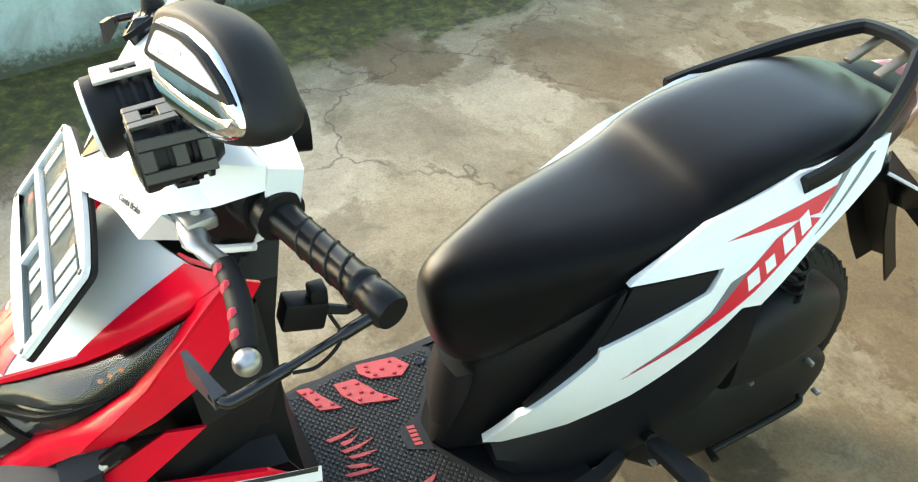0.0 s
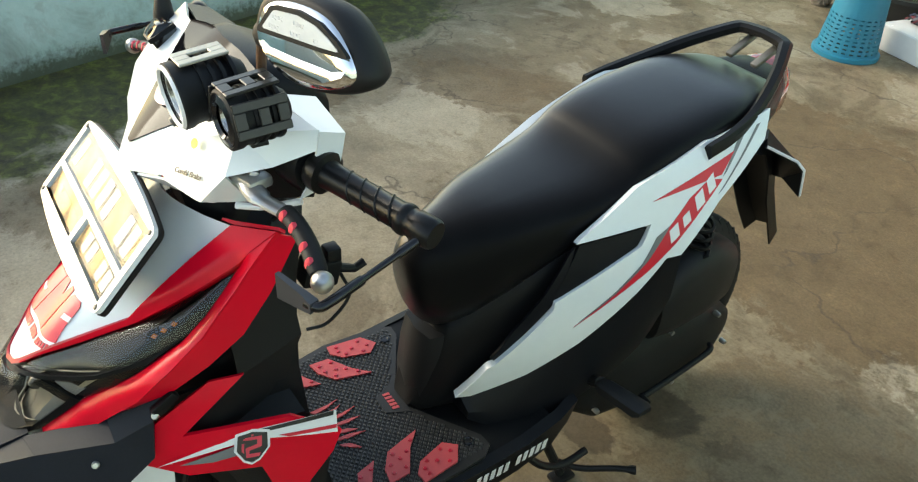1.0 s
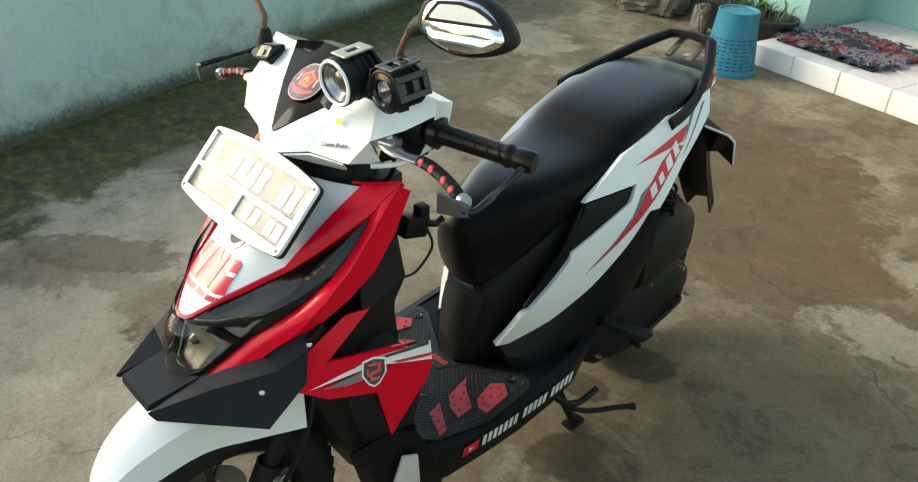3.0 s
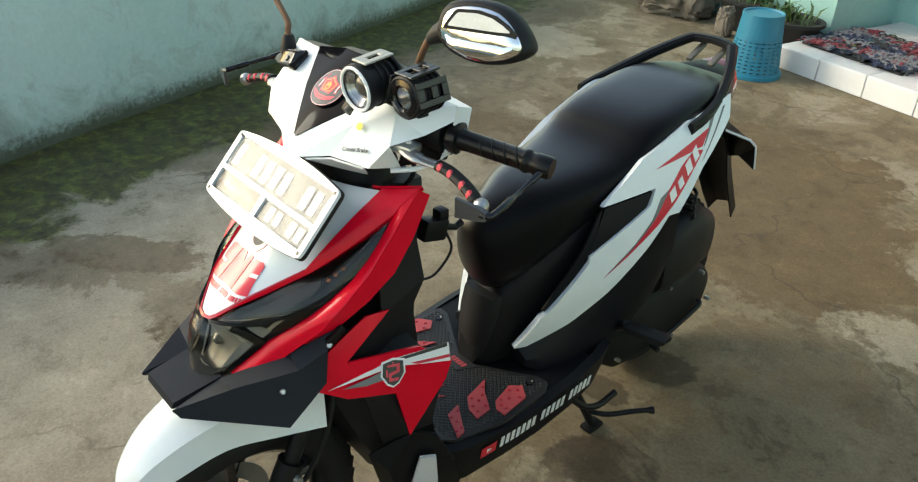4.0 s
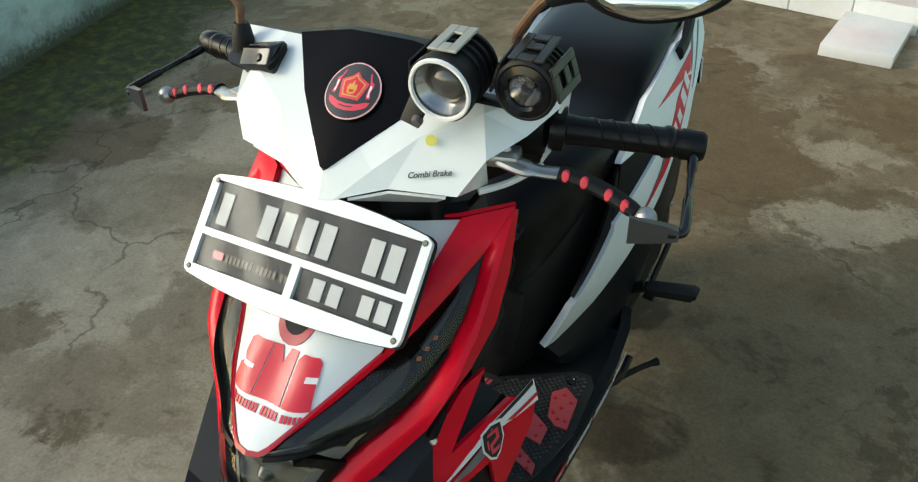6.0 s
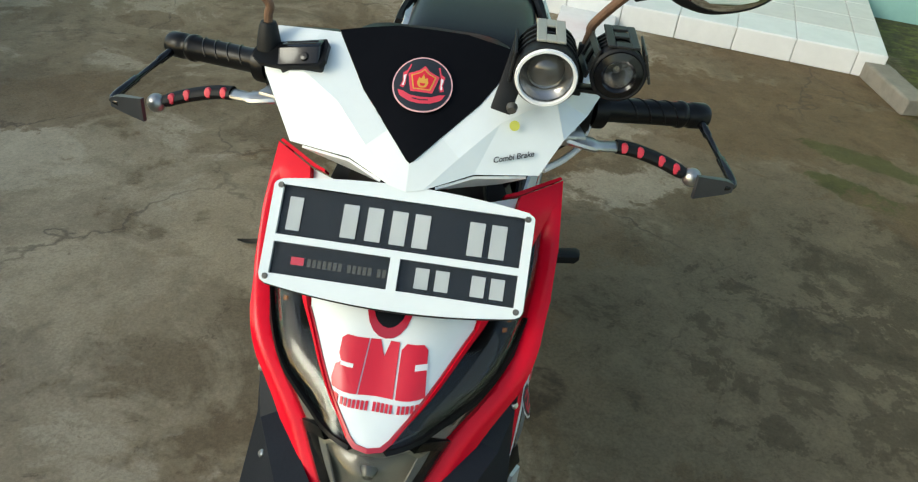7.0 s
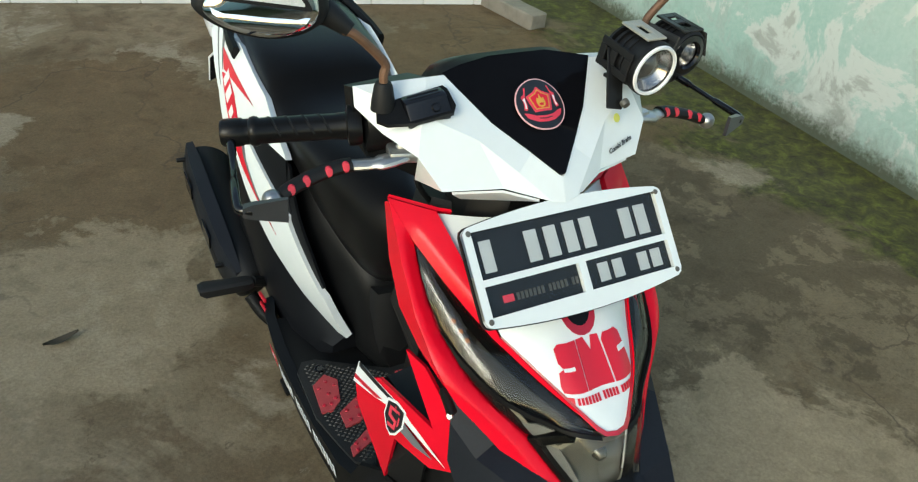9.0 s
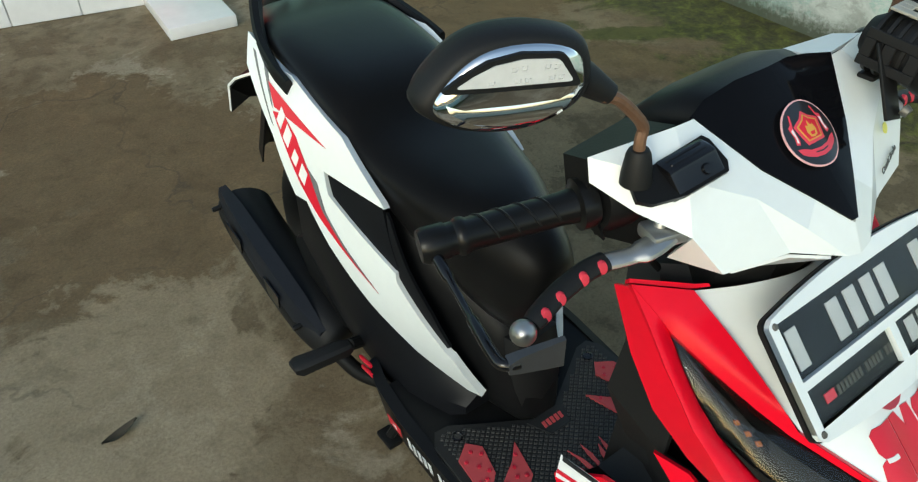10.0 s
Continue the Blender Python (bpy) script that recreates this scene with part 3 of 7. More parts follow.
def framed(name, s, z0, w, h, fill, label, category):
    """A door or window on the house wall, with its frame and leaf."""
    root = new(name)
    root.matrix_world = Matrix()
    tagged(root, label, category, "", "structure")
    fr = 0.06
    for nm, sz, at in (("frame_jamb", (fr, 0.09, h), (s + fr / 2, z0 + h / 2)), ("frame_jamb", (fr, 0.09, h), (s + w - fr / 2, z0 + h / 2)), ("frame_head", (w - 2 * fr, 0.09, fr), (s + w / 2, z0 + h - fr / 2)), ("frame_sill", (w - 2 * fr, 0.09, fr), (s + w / 2, z0 + fr / 2))):
        if nm == "frame_sill" and category == "door":
            continue
        bm = bmesh.new()
        box(bm, sz, porch_m(at[0], back - 0.02, at[1]), 0.004)
        part(nm, bm, FRAMEWHITE, root)
    iw, ih, iz = w - 2 * fr - 0.006, h - 2 * fr - 0.006, z0 + h / 2
    if category == "door":
        ih, iz = h - fr - 0.01, z0 + (h - fr) / 2
        bm = bmesh.new()
        box(bm, (iw, 0.035, ih), porch_m(s + w / 2, back - 0.02, iz), 0.003)
        leaf = part("leaf", bm, fill, root, "red painted door leaf")
        for zc, hh in ((iz - ih * 0.25, ih * 0.38), (iz + ih * 0.24, ih * 0.38)):
            bm = bmesh.new()
            box(bm, (iw * 0.7, 0.012, hh), porch_m(s + w / 2, back - 0.043, zc), 0.004)
            part("raised_panel", bm, fill, leaf)
    else:
        for k in (0, 1):
            bm = bmesh.new()
            sw = iw / 2 - 0.004
            cx = s + fr + 0.003 + (k + 0.5) * iw / 2
            for sz, at in (((0.045, 0.04, ih), (cx - sw / 2 + 0.0225, iz)), ((0.045, 0.04, ih), (cx + sw / 2 - 0.0225, iz)), ((sw - 0.09, 0.04, 0.05), (cx, iz + ih / 2 - 0.025)), ((sw - 0.09, 0.04, 0.05), (cx, iz - ih / 2 + 0.025))):
                box(bm, sz, porch_m(at[0], back - 0.02, at[1]), 0.002)
            sash = part("sash", bm, fill, root, "red painted sash")
            bm = bmesh.new()
            box(bm, (sw - 0.09, 0.006, ih - 0.1), porch_m(cx, back - 0.018, iz))
            part("pane", bm, PANE, sash)
    return root


framed("window_1", -0.03, 0.385, 0.66, 1.3, DOORRED, "red framed window in the mint house wall", "window")
framed("door_1", 0.77, PZ, 0.95, 2.05, DOORRED, "closed red wooden door with a white frame", "door")

# ---- the scooter ----
# x: to the rider's left, y: backwards, z: up; the middle plane is x = 0
scooter = new("scooter")
tagged(scooter, "red, white and black motor scooter parked upright on its centre stand", "scooter")


def both(build):
    """Builds a piece for the left side and its mirror image for the right."""
    for s in (1, -1):
        build(s)


def mx(p, s):
    return (p[0] * s, p[1], p[2])


# --- surfaces that the panels follow
def soft(x, r=0.04):
    return math.sqrt(x * x + r * r) - 0.0177


def face_y(x, z):
    """How far forward the front shield lies at a width and a height."""
    a = soft(x)
    nose = 0.026 * math.exp(-((x / 0.05) ** 2) - ((z - 0.715) / 0.055) ** 2)
    # the cover is flat across its middle
    k = (x / 0.05) ** 2
    flat = 0.020 * k * math.exp(1 - k - ((z - 0.775) / 0.05) ** 2)
    return -0.081 + 2.545 * a - 2.11 * z + 0.302 * a * a + 1.976 * z * z - 2.327 * a * z - nose - flat


def on_face(x, z, off):
    e = 0.004
    g = Vector((-(face_y(x + e, z) - face_y(x - e, z)) / (2 * e), 1.0, -(face_y(x, z + e) - face_y(x, z - e)) / (2 * e))).normalized()
    return Vector((x, face_y(x, z), z)) - g * off


def flank_x(y, z):
    return -0.209 + 0.282 * y + 1.154 * z - 0.178 * y * y - 1.069 * z * z + 0.079 * y * z


def on_flank(s):
    def place(y, z, off):
        e = 0.004
        g = Vector((1.0, -(flank_x(y + e, z) - flank_x(y - e, z)) / (2 * e), -(flank_x(y, z + e) - flank_x(y, z - e)) / (2 * e))).normalized()
        p = Vector((flank_x(y, z), y, z)) + g * off
        return Vector((p.x * s, p.y, p.z))
    return place


def lifted(place, h):
    return lambda u, v, off: place(u, v, off + h)


# --- wheels
def wheel(name, y, z, r, half, disc):
    m = Matrix.Translation((0, y, z)) @ Matrix.Rotation(radians(90), 4, "Y")
    bm = bmesh.new()
    lathe(bm, [(0.178, -0.028), (0.186, -0.030), (0.186, -0.022), (0.168, -0.018), (0.162, 0), (0.168, 0.018), (0.186, 0.022), (0.186, 0.030), (0.178, 0.028), (0.160, 0.012), (0.156, 0), (0.160, -0.012), (0.178, -0.028)], m, 48)
    lathe(bm, [(0.012, -0.05), (0.034, -0.05), (0.038, -0.03), (0.038, 0.03), (0.034, 0.05), (0.012, 0.05), (0.012, -0.05)], m, 24)
    for k in range(5):
        a = math.tau * k / 5 + 0.3
        d = Vector((0, math.cos(a), math.sin(a)))
        c = Vector((0, y, z))
        tube(bm, [c + d * 0.034, c + d * 0.09, c + d * 0.162], [0.017, 0.012, 0.015], 8, True, 0.8)
    w = part(name, bm, GLOSS, scooter, "black cast five-spoke wheel")
    bm = bmesh.new()
    prof = []
    for k in range(25):
        a = -math.pi * 0.80 + k * math.pi * 1.6 / 24
        prof.append((r - half + half * math.cos(a) * 1.0, half * math.sin(a)))
    lathe(bm, prof + [prof[0]], m, 64)
    for k in range(44):
        for sgn in (-1, 1):
            a = math.tau * (k + (0.5 if sgn > 0 else 0)) / 44
            mm = m @ Matrix.Rotation(a, 4, "Z") @ Matrix.Translation((r - half * 0.30, 0, sgn * half * 0.62)) @ Matrix.Rotation(radians(sgn * -48), 4, "Y") @ Matrix.Rotation(radians(30 * sgn), 4, "X")
            box(bm, (0.007, 0.016, half * 0.55), mm)
    part("tyre", bm, TYRE, w, "worn black tyre")
    if disc:
        bm = bmesh.new()
        mm = m @ Matrix.Translation((0, 0, -0.055))
        lathe(bm, [(0.06, -0.002), (0.095, -0.002), (0.095, 0.002), (0.06, 0.002), (0.06, -0.002)], mm, 40)
        part("brake_disc", bm, ALU, w, "steel brake disc")
    return w


wheel("front_wheel", -0.585, 0.25, 0.25, 0.042, True)
wheel("rear_wheel", 0.67, 0.26, 0.26, 0.047, False)


# --- fork and front mudguard
def fork(s):
    bm = bmesh.new()
    tube(bm, [(0.074 * s, -0.590, 0.235), (0.076 * s, -0.565, 0.29), (0.078 * s, -0.50, 0.42)], [0.020, 0.024, 0.024], 16)
    tube(bm, [(0.078 * s, -0.50, 0.42), (0.080 * s, -0.40, 0.64)], 0.015, 14)
    box(bm, (0.03, 0.05, 0.05), Matrix.Translation((0.074 * s, -0.592, 0.245)), 0.008)
    leg = part("fork_leg", bm, IRON, scooter, "black telescopic fork leg")
    bm = bmesh.new()
    lathe(bm, [(0, 0.012), (0.007, 0.012), (0.009, 0.0), (0.009, -0.004)], aim((0.098 * s, -0.505, 0.395), (0.2 * s, -0.505, 0.395)), 12)
    part("bolt", bm, STEEL, leg, "zinc bolt")


both(fork)
bm = bmesh.new()
cables = smooth_path([(0.085, -0.40, 0.60), (0.105, -0.43, 0.50), (0.098, -0.47, 0.40), (0.085, -0.55, 0.30)], 6)
tube(bm, cables, 0.005, 8)
part("brake_hose", bm, RUBBER, scooter)


def mudguard():
    top = smooth_path([(0, -0.770, 0.462), (0, -0.750, 0.503), (0, -0.705, 0.549), (0, -0.625, 0.585), (0, -0.530, 0.598), (0, -0.440, 0.582)], 4)
    fold = smooth_path([(0.006, -0.768, 0.460), (0.030, -0.747, 0.492), (0.048, -0.700, 0.532), (0.064, -0.620, 0.563), (0.080, -0.525, 0.575), (0.098, -0.435, 0.556)], 4)
    low = smooth_path([(0.004, -0.766, 0.455), (0.040, -0.735, 0.462), (0.058, -0.688, 0.487), (0.072, -0.605, 0.508), (0.092, -0.525, 0.500), (0.116, -0.445, 0.492)], 4)
    bm = bmesh.new()
    rings = []
    for t, f_, l_ in zip(top, fold, low):
        h = t.lerp(f_, 0.55) + Vector((0, 0, 0.006))
        ring = [l_, f_, h]
        rings.append([bm.verts.new((-p.x, p.y, p.z)) for p in ring] + [bm.verts.new(t)] + [bm.verts.new(p) for p in ring[::-1]])
    skin(bm, rings, False, False)
    geom = list(bm.faces)
    bmesh.ops.recalc_face_normals(bm, faces=geom)
    bmesh.ops.solidify(bm, geom=geom, thickness=0.003)
    part("front_mudguard", bm, WHITE, scooter, "white front mudguard", 28)


mudguard()

# --- inner body behind the shield
bm = bmesh.new()
rings = []
for z, hw, yf, yb in ((0.20, 0.085, -0.27, -0.16), (0.26, 0.110, -0.30, -0.18), (0.36, 0.125, -0.35, -0.215), (0.46, 0.130, -0.39, -0.235), (0.56, 0.118, -0.43, -0.245), (0.64, 0.112, -0.47, -0.25), (0.72, 0.118, -0.44, -0.25), (0.80, 0.118, -0.38, -0.245), (0.86, 0.120, -0.33, -0.235), (0.895, 0.105, -0.30, -0.225)):
    rings.append([bm.verts.new(p) for p in ((hw, yb, z), (hw, (yb + yf) / 2, z), (hw * 0.62, yf, z), (0, yf - 0.02, z), (-hw * 0.62, yf, z), (-hw, (yb + yf) / 2, z), (-hw, yb, z), (0, yb + 0.01, z))])
skin(bm, rings, True, True)
part("leg_shield", bm, MATT, scooter, "matt black inner leg shield", 25)


def apron(s):
    """Dark plastic wing of the leg shield that shows beside the red panels."""
    bm = bmesh.new()
    v = {"a": (0.128, -0.262, 0.84), "b": (0.152, -0.258, 0.735), "c": (0.125, -0.272, 0.65), "d": (0.104, -0.270, 0.610), "e": (0.150, -0.262, 0.59), "f": (0.178, -0.232, 0.552), "g": (0.170, -0.300, 0.43), "h": (0.150, -0.40, 0.60), "i": (0.120, -0.43, 0.68), "j": (0.15, -0.35, 0.80), "k": (0.150, -0.345, 0.70), "l": (0.155, -0.245, 0.40), "m": (0.140, -0.215, 0.335), "n": (0.12, -0.33, 0.37)}
    faces(bm, v, (("a", "b", "k", "j"), ("b", "c", "k"), ("c", "d", "h", "i", "k"), ("d", "e", "h"), ("e", "f", "g", "h"), ("f", "l", "g"), ("g", "l", "m", "n"), ("g", "n", "h")), s < 0, 0.006)
    part("side_apron", bm, MATT, scooter, "", 25)


both(apron)


def foot_fairing(s):
    """Black lower fairing in front of the floor with a grey reflector."""
    bm = bmesh.new()
    v = {"a": (0.168, -0.300, 0.425), "b": (0.192, -0.262, 0.41), "c": (0.205, -0.228, 0.33), "d": (0.196, -0.205, 0.25), "e": (0.16, -0.235, 0.19), "f": (0.150, -0.315, 0.24), "g": (0.152, -0.345, 0.34), "h": (0.11, -0.26, 0.19), "i": (0.11, -0.33, 0.24), "j": (0.11, -0.36, 0.36)}
    faces(bm, v, (("a", "b", "g"), ("b", "c", "f", "g"), ("c", "d", "e", "f"), ("e", "h", "i", "f"), ("f", "i", "j", "g"), ("g", "j", "a")), s < 0, 0.008)
    ff = part("foot_fairing", bm, BLACK, scooter, "", 25)
    bm = bmesh.new()
    v = {"a": (0.190, -0.300, 0.375), "b": (0.2015, -0.272, 0.37), "c": (0.203, -0.268, 0.295), "d": (0.188, -0.288, 0.255), "e": (0.180, -0.315, 0.30)}
    faces(bm, v, (("a", "b", "c", "d", "e"),), s < 0, 0.006)
    part("side_reflector", bm, SILVER, ff, "clear grey side reflector")


both(foot_fairing)

# --- painted front panels
WHITE_EDGE = [(0.0, 0.7285), (0.013, 0.7295), (0.021, 0.7345), (0.055, 0.7675), (0.076, 0.7865), (0.0945, 0.803), (0.1045, 0.838), (0.1135, 0.870), (0.125, 0.9065), (0.082, 0.905)]
# upper edge of the side lamps and inner edge of the red arms, from the outer tip down
LENS_TOP = [(0.1600, 0.8800), (0.1390, 0.8460), (0.1210, 0.8205), (0.1040, 0.7995), (0.0720, 0.7710), (0.0380, 0.7440), (0.0200, 0.7280)]
ARM_IN = [(0.1600, 0.8800), (0.1625, 0.8500), (0.1620, 0.8250), (0.1565, 0.7970), (0.1420, 0.7660), (0.1310, 0.7475), (0.1120, 0.7230), (0.0880, 0.6960), (0.0760, 0.6750), (0.0520, 0.6400)]
bm = bmesh.new()
poly_on(bm, WHITE_EDGE + [(-x, z) for x, z in WHITE_EDGE[:0:-1]], on_face, 0.006)
front_cover = part("front_cover", bm, WHITE, scooter, "glossy white pointed front cover", 40)


def trim(s):
    bm = bmesh.new()
    inner, outer = WHITE_EDGE[:6], []
    for i, (x, z) in enumerate(inner):
        outer.append((x + (0.0 if i == 0 else 0.0028), z - 0.0042))
    poly_on(bm, [(x * s, z) for x, z in inner + outer[::-1]], lifted(on_face, 0.002), 0.006)
    part("cover_trim", bm, DARK_RED, scooter, "dark red edging of the white cover")


both(trim)


def edge_gap(x, z, line):
    """Distance in the face's plane from a point to a polyline."""
    p, best = Vector((abs(x), z)), 1.0
    for a, b in zip(line, line[1:]):
        a, b = Vector(a), Vector(b)
        k = max(0.0, min(1.0, (p - a).dot(b - a) / (b - a).length_squared))
        best = min(best, (p - a - (b - a) * k).length)
    return best


def cheek_bulge(x, z):
    """The lamp and the arm swell forward round the middle of the arm."""
    k = max(0.0, min(1.0, (abs(x) - 0.055) / 0.06))
    return 0.013 * k * k * (3 - 2 * k) * math.exp(-((z - 0.745) / 0.042) ** 2)


def red_upper(s):
    """Red shoulder between the white cover and the lamp, folded along its length, its tail running down beside the white."""
    def folded(x, z, off):
        return on_face(x, z, off + 0.0015 + 0.0070 * min(1.0, edge_gap(x, z, LENS_TOP) / 0.014))
    bm = bmesh.new()
    out = [(0.1255, 0.9065), (0.1745, 0.9160), (0.1665, 0.8960), (0.1605, 0.8815)] + LENS_TOP[1:-1] + [(0.0240, 0.7300), (0.0245, 0.7335), (0.0580, 0.7665), (0.0780, 0.7850), (0.0965, 0.8020), (0.1055, 0.8380), (0.1140, 0.8700)]
    poly_on(bm, [(x * s, z) for x, z in out], folded, 0.014, 0.0045)
    part("shoulder_panel", bm, RED, scooter, "glossy red shoulder panel", 50)
    bm = bmesh.new()
    poly_on(bm, [(x * s, z) for x, z in [(0.108, 0.9075), (0.126, 0.9080), (0.1745, 0.9175), (0.172, 0.9200), (0.120, 0.9105), (0.108, 0.9095)]], lifted(on_face, 0.0045), 0.012)
    part("shoulder_rim", bm, RED, scooter)


both(red_upper)


def red_arm(s):
    """Red outer arm that sweeps from the shoulder round the lamp down to the nose, with a chamfer towards the lamp."""
    def chamfered(x, z, off):
        return on_face(x, z, off - 0.004 + cheek_bulge(x, z) + 0.0115 * min(1.0, edge_gap(x, z, ARM_IN) / 0.011))
    bm = bmesh.new()
    out = [(0.1745, 0.9155)] + ARM_IN + [(0.0620, 0.6330), (0.0800, 0.6430), (0.1050, 0.6680), (0.1270, 0.6980), (0.1460, 0.7240), (0.1650, 0.7680), (0.1760, 0.8080), (0.1785, 0.8580)]
    poly_on(bm, [(x * s, z) for x, z in out], chamfered, 0.016, 0.0045)
    arm = part("side_arm", bm, RED, scooter, "glossy red arm beside the headlamp", 50)
    # flank of the arm turning back towards the leg shield
    bm = bmesh.new()
    v = {}
    for key, (x, z), back in (("a", (0.1735, 0.9145), (-0.006, 0.026, -0.018)), ("a1", (0.1778, 0.8580), (-0.001, 0.040, -0.018)), ("b", (0.1752, 0.8080), (0.002, 0.044, -0.016)), ("c", (0.1643, 0.7680), (-0.002, 0.040, -0.018)), ("d", (0.1453, 0.7240), (-0.004, 0.030, -0.014)), ("e", (0.1263, 0.6980), (-0.006, 0.022, -0.012))):
        p = on_face(x, z, 0.003 + cheek_bulge(x, z))
        v[key], v[key + "2"] = tuple(p), tuple(p + Vector(back))
    faces(bm, v, (("a", "a1", "a12", "a2"), ("a1", "b", "b2", "a12"), ("b", "c", "c2", "b2"), ("c", "d", "d2", "c2"), ("d", "e", "e2", "d2")), s < 0, 0.004)
    part("arm_flank", bm, RED, arm)


both(red_arm)


def on_lens(x, z, off):
    """The slightly convex cover of the lamps."""
    g = min(edge_gap(x, z, LENS_TOP), edge_gap(x, z, ARM_IN))
    return on_face(x, z, off + cheek_bulge(x, z) + 0.009 * math.sin(min(1.0, g / 0.026) * math.pi / 2))


# black bar that parts the side lamp from the main lamp
BAR_TOP = [(0.0200, 0.7255), (0.0550, 0.7275), (0.0780, 0.7335), (0.1000, 0.7430), (0.1230, 0.7585), (0.1400, 0.7750), (0.1550, 0.7960)]
BAR_LOW = [(0.0200, 0.7215), (0.0550, 0.7225), (0.0780, 0.7280), (0.0990, 0.7365), (0.1190, 0.7495), (0.1395, 0.7650)]


def lamp(s):
    """Side lamp: dark housing, hazy reflector, light guide and a clear glossy cover."""
    up = LENS_TOP[1:]
    rim = [(x - 0.0012, z) for x, z in ARM_IN[:4]]
    bm = bmesh.new()
    poly_on(bm, [(x * s, z) for x, z in up + BAR_TOP + rim[::-1]], lifted(on_lens, -0.0165), 0.010, 0.010)
    h = part("headlamp", bm, LAMPDARK, scooter, "slanted side lamp with a clear glossy cover")
    bm = bmesh.new()
    strip = [(0.026, 0.7300), (0.048, 0.7445), (0.074, 0.7635), (0.098, 0.7850), (0.118, 0.7980), (0.124, 0.7840), (0.118, 0.7690), (0.100, 0.7500), (0.078, 0.7400), (0.052, 0.7320)]
    poly_on(bm, [(x * s, z) for x, z in strip], lifted(on_lens, -0.0110), 0.002, 0.008)
    part("reflector", bm, HAZE, h, "hazy grey reflector strip")
    bm = bmesh.new()
    strip = [(0.124, 0.8060), (0.134, 0.8180), (0.146, 0.8420), (0.154, 0.8640), (0.149, 0.8400), (0.143, 0.8180), (0.132, 0.7980)]
    poly_on(bm, [(x * s, z) for x, z in strip], lifted(on_lens, -0.0105), 0.002, 0.008)
    part("light_guide", bm, BLADE, h, "grey light guide")
    bm = bmesh.new()
    inner = [(x + 0.0085, z - 0.0125) for x, z in LENS_TOP[2:-1]]
    poly_on(bm, [(x * s, z) for x, z in LENS_TOP[1:-1] + inner[::-1]], lifted(on_lens, -0.0085), 0.008, 0.008)
    part("lamp_brow", bm, BLACK, h, "dark brow of the lamp")
    for x, z in ((0.1290, 0.7920), (0.1340, 0.8000), (0.1390, 0.8090)):
        bm = bmesh.new()
        poly_on(bm, [((x + a) * s, z + b) for a, b in ((-0.0022, -0.0012), (0.0022, -0.002), (0.0024, 0.002), (-0.002, 0.0026))], lifted(on_lens, -0.0090), 0.002, 0.5)
        part("lamp_chip", bm, AMBER, h, "small amber lamp chip")
    bm = bmesh.new()
    poly_on(bm, [(x * s, z) for x, z in up + BAR_TOP + rim[::-1]], lifted(on_lens, -0.004), 0.0015, 0.008)
    c = part("lens_cover", bm, LENSGLASS, h, "clear glossy lens cover", 60)
    c.visible_shadow = False
    bm = bmesh.new()
    poly_on(bm, [(x * s, z) for x, z in BAR_TOP + BAR_LOW[::-1]], lifted(on_lens, -0.0005), 0.012, 0.01)
    part("lamp_bar", bm, BLACK, scooter, "black bar between the lamps")
    # indicator between the main lamp and the arm
    bm = bmesh.new()
    low = [(0.0560, 0.7215), (0.0780, 0.7270), (0.0985, 0.7355), (0.1185, 0.7485), (0.1395, 0.7640), (0.1300, 0.7475), (0.1112, 0.7230), (0.0885, 0.6975), (0.0700, 0.7120)]
    poly_on(bm, [(x * s, z) for x, z in low], lifted(on_lens, -0.0095), 0.010, 0.01)
    b = part("indicator_housing", bm, NAVY, scooter, "dark indicator housing")
    bm = bmesh.new()
    poly_on(bm, [(x * s, z) for x, z in [(0.0620, 0.7185), (0.0760, 0.7215), (0.0900, 0.7160), (0.0815, 0.7020), (0.0710, 0.7110)]], lifted(on_lens, -0.0072), 0.002, 0.008)
    part("indicator", bm, CREAM, b, "pale indicator element")
    bm = bmesh.new()
    poly_on(bm, [(x * s, z) for x, z in [(0.0920, 0.7330), (0.1000, 0.7345), (0.0880, 0.7170), (0.0830, 0.7170)]], lifted(on_lens, -0.0068), 0.002, 0.5)
    part("indicator_edge", bm, PLATECREAM, b, "pale edge of the indicator")
    bm = bmesh.new()
    poly_on(bm, [(x * s, z) for x, z in low], lifted(on_lens, -0.004), 0.0015, 0.01)
    c = part("indicator_cover", bm, LENSGLASS, b, "clear indicator cover", 60)
    c.visible_shadow = False


both(lamp)

# main lamp: a deep hazy bowl behind a clear bulging cover
cl = [(0.0, 0.7240), (0.018, 0.7205), (0.052, 0.7205), (0.070, 0.7105), (0.0870, 0.6960), (0.0750, 0.6750), (0.0520, 0.6400), (0.030, 0.6290)]
cl_all = cl + [(-x, z) for x, z in cl[:0:-1]]


def on_bowl(x, z, off):
    g = max(0.0, 1 - (x / 0.060) ** 2 - ((z - 0.672) / 0.05) ** 2)
    return on_face(x, z, off - 0.012 - 0.030 * g)


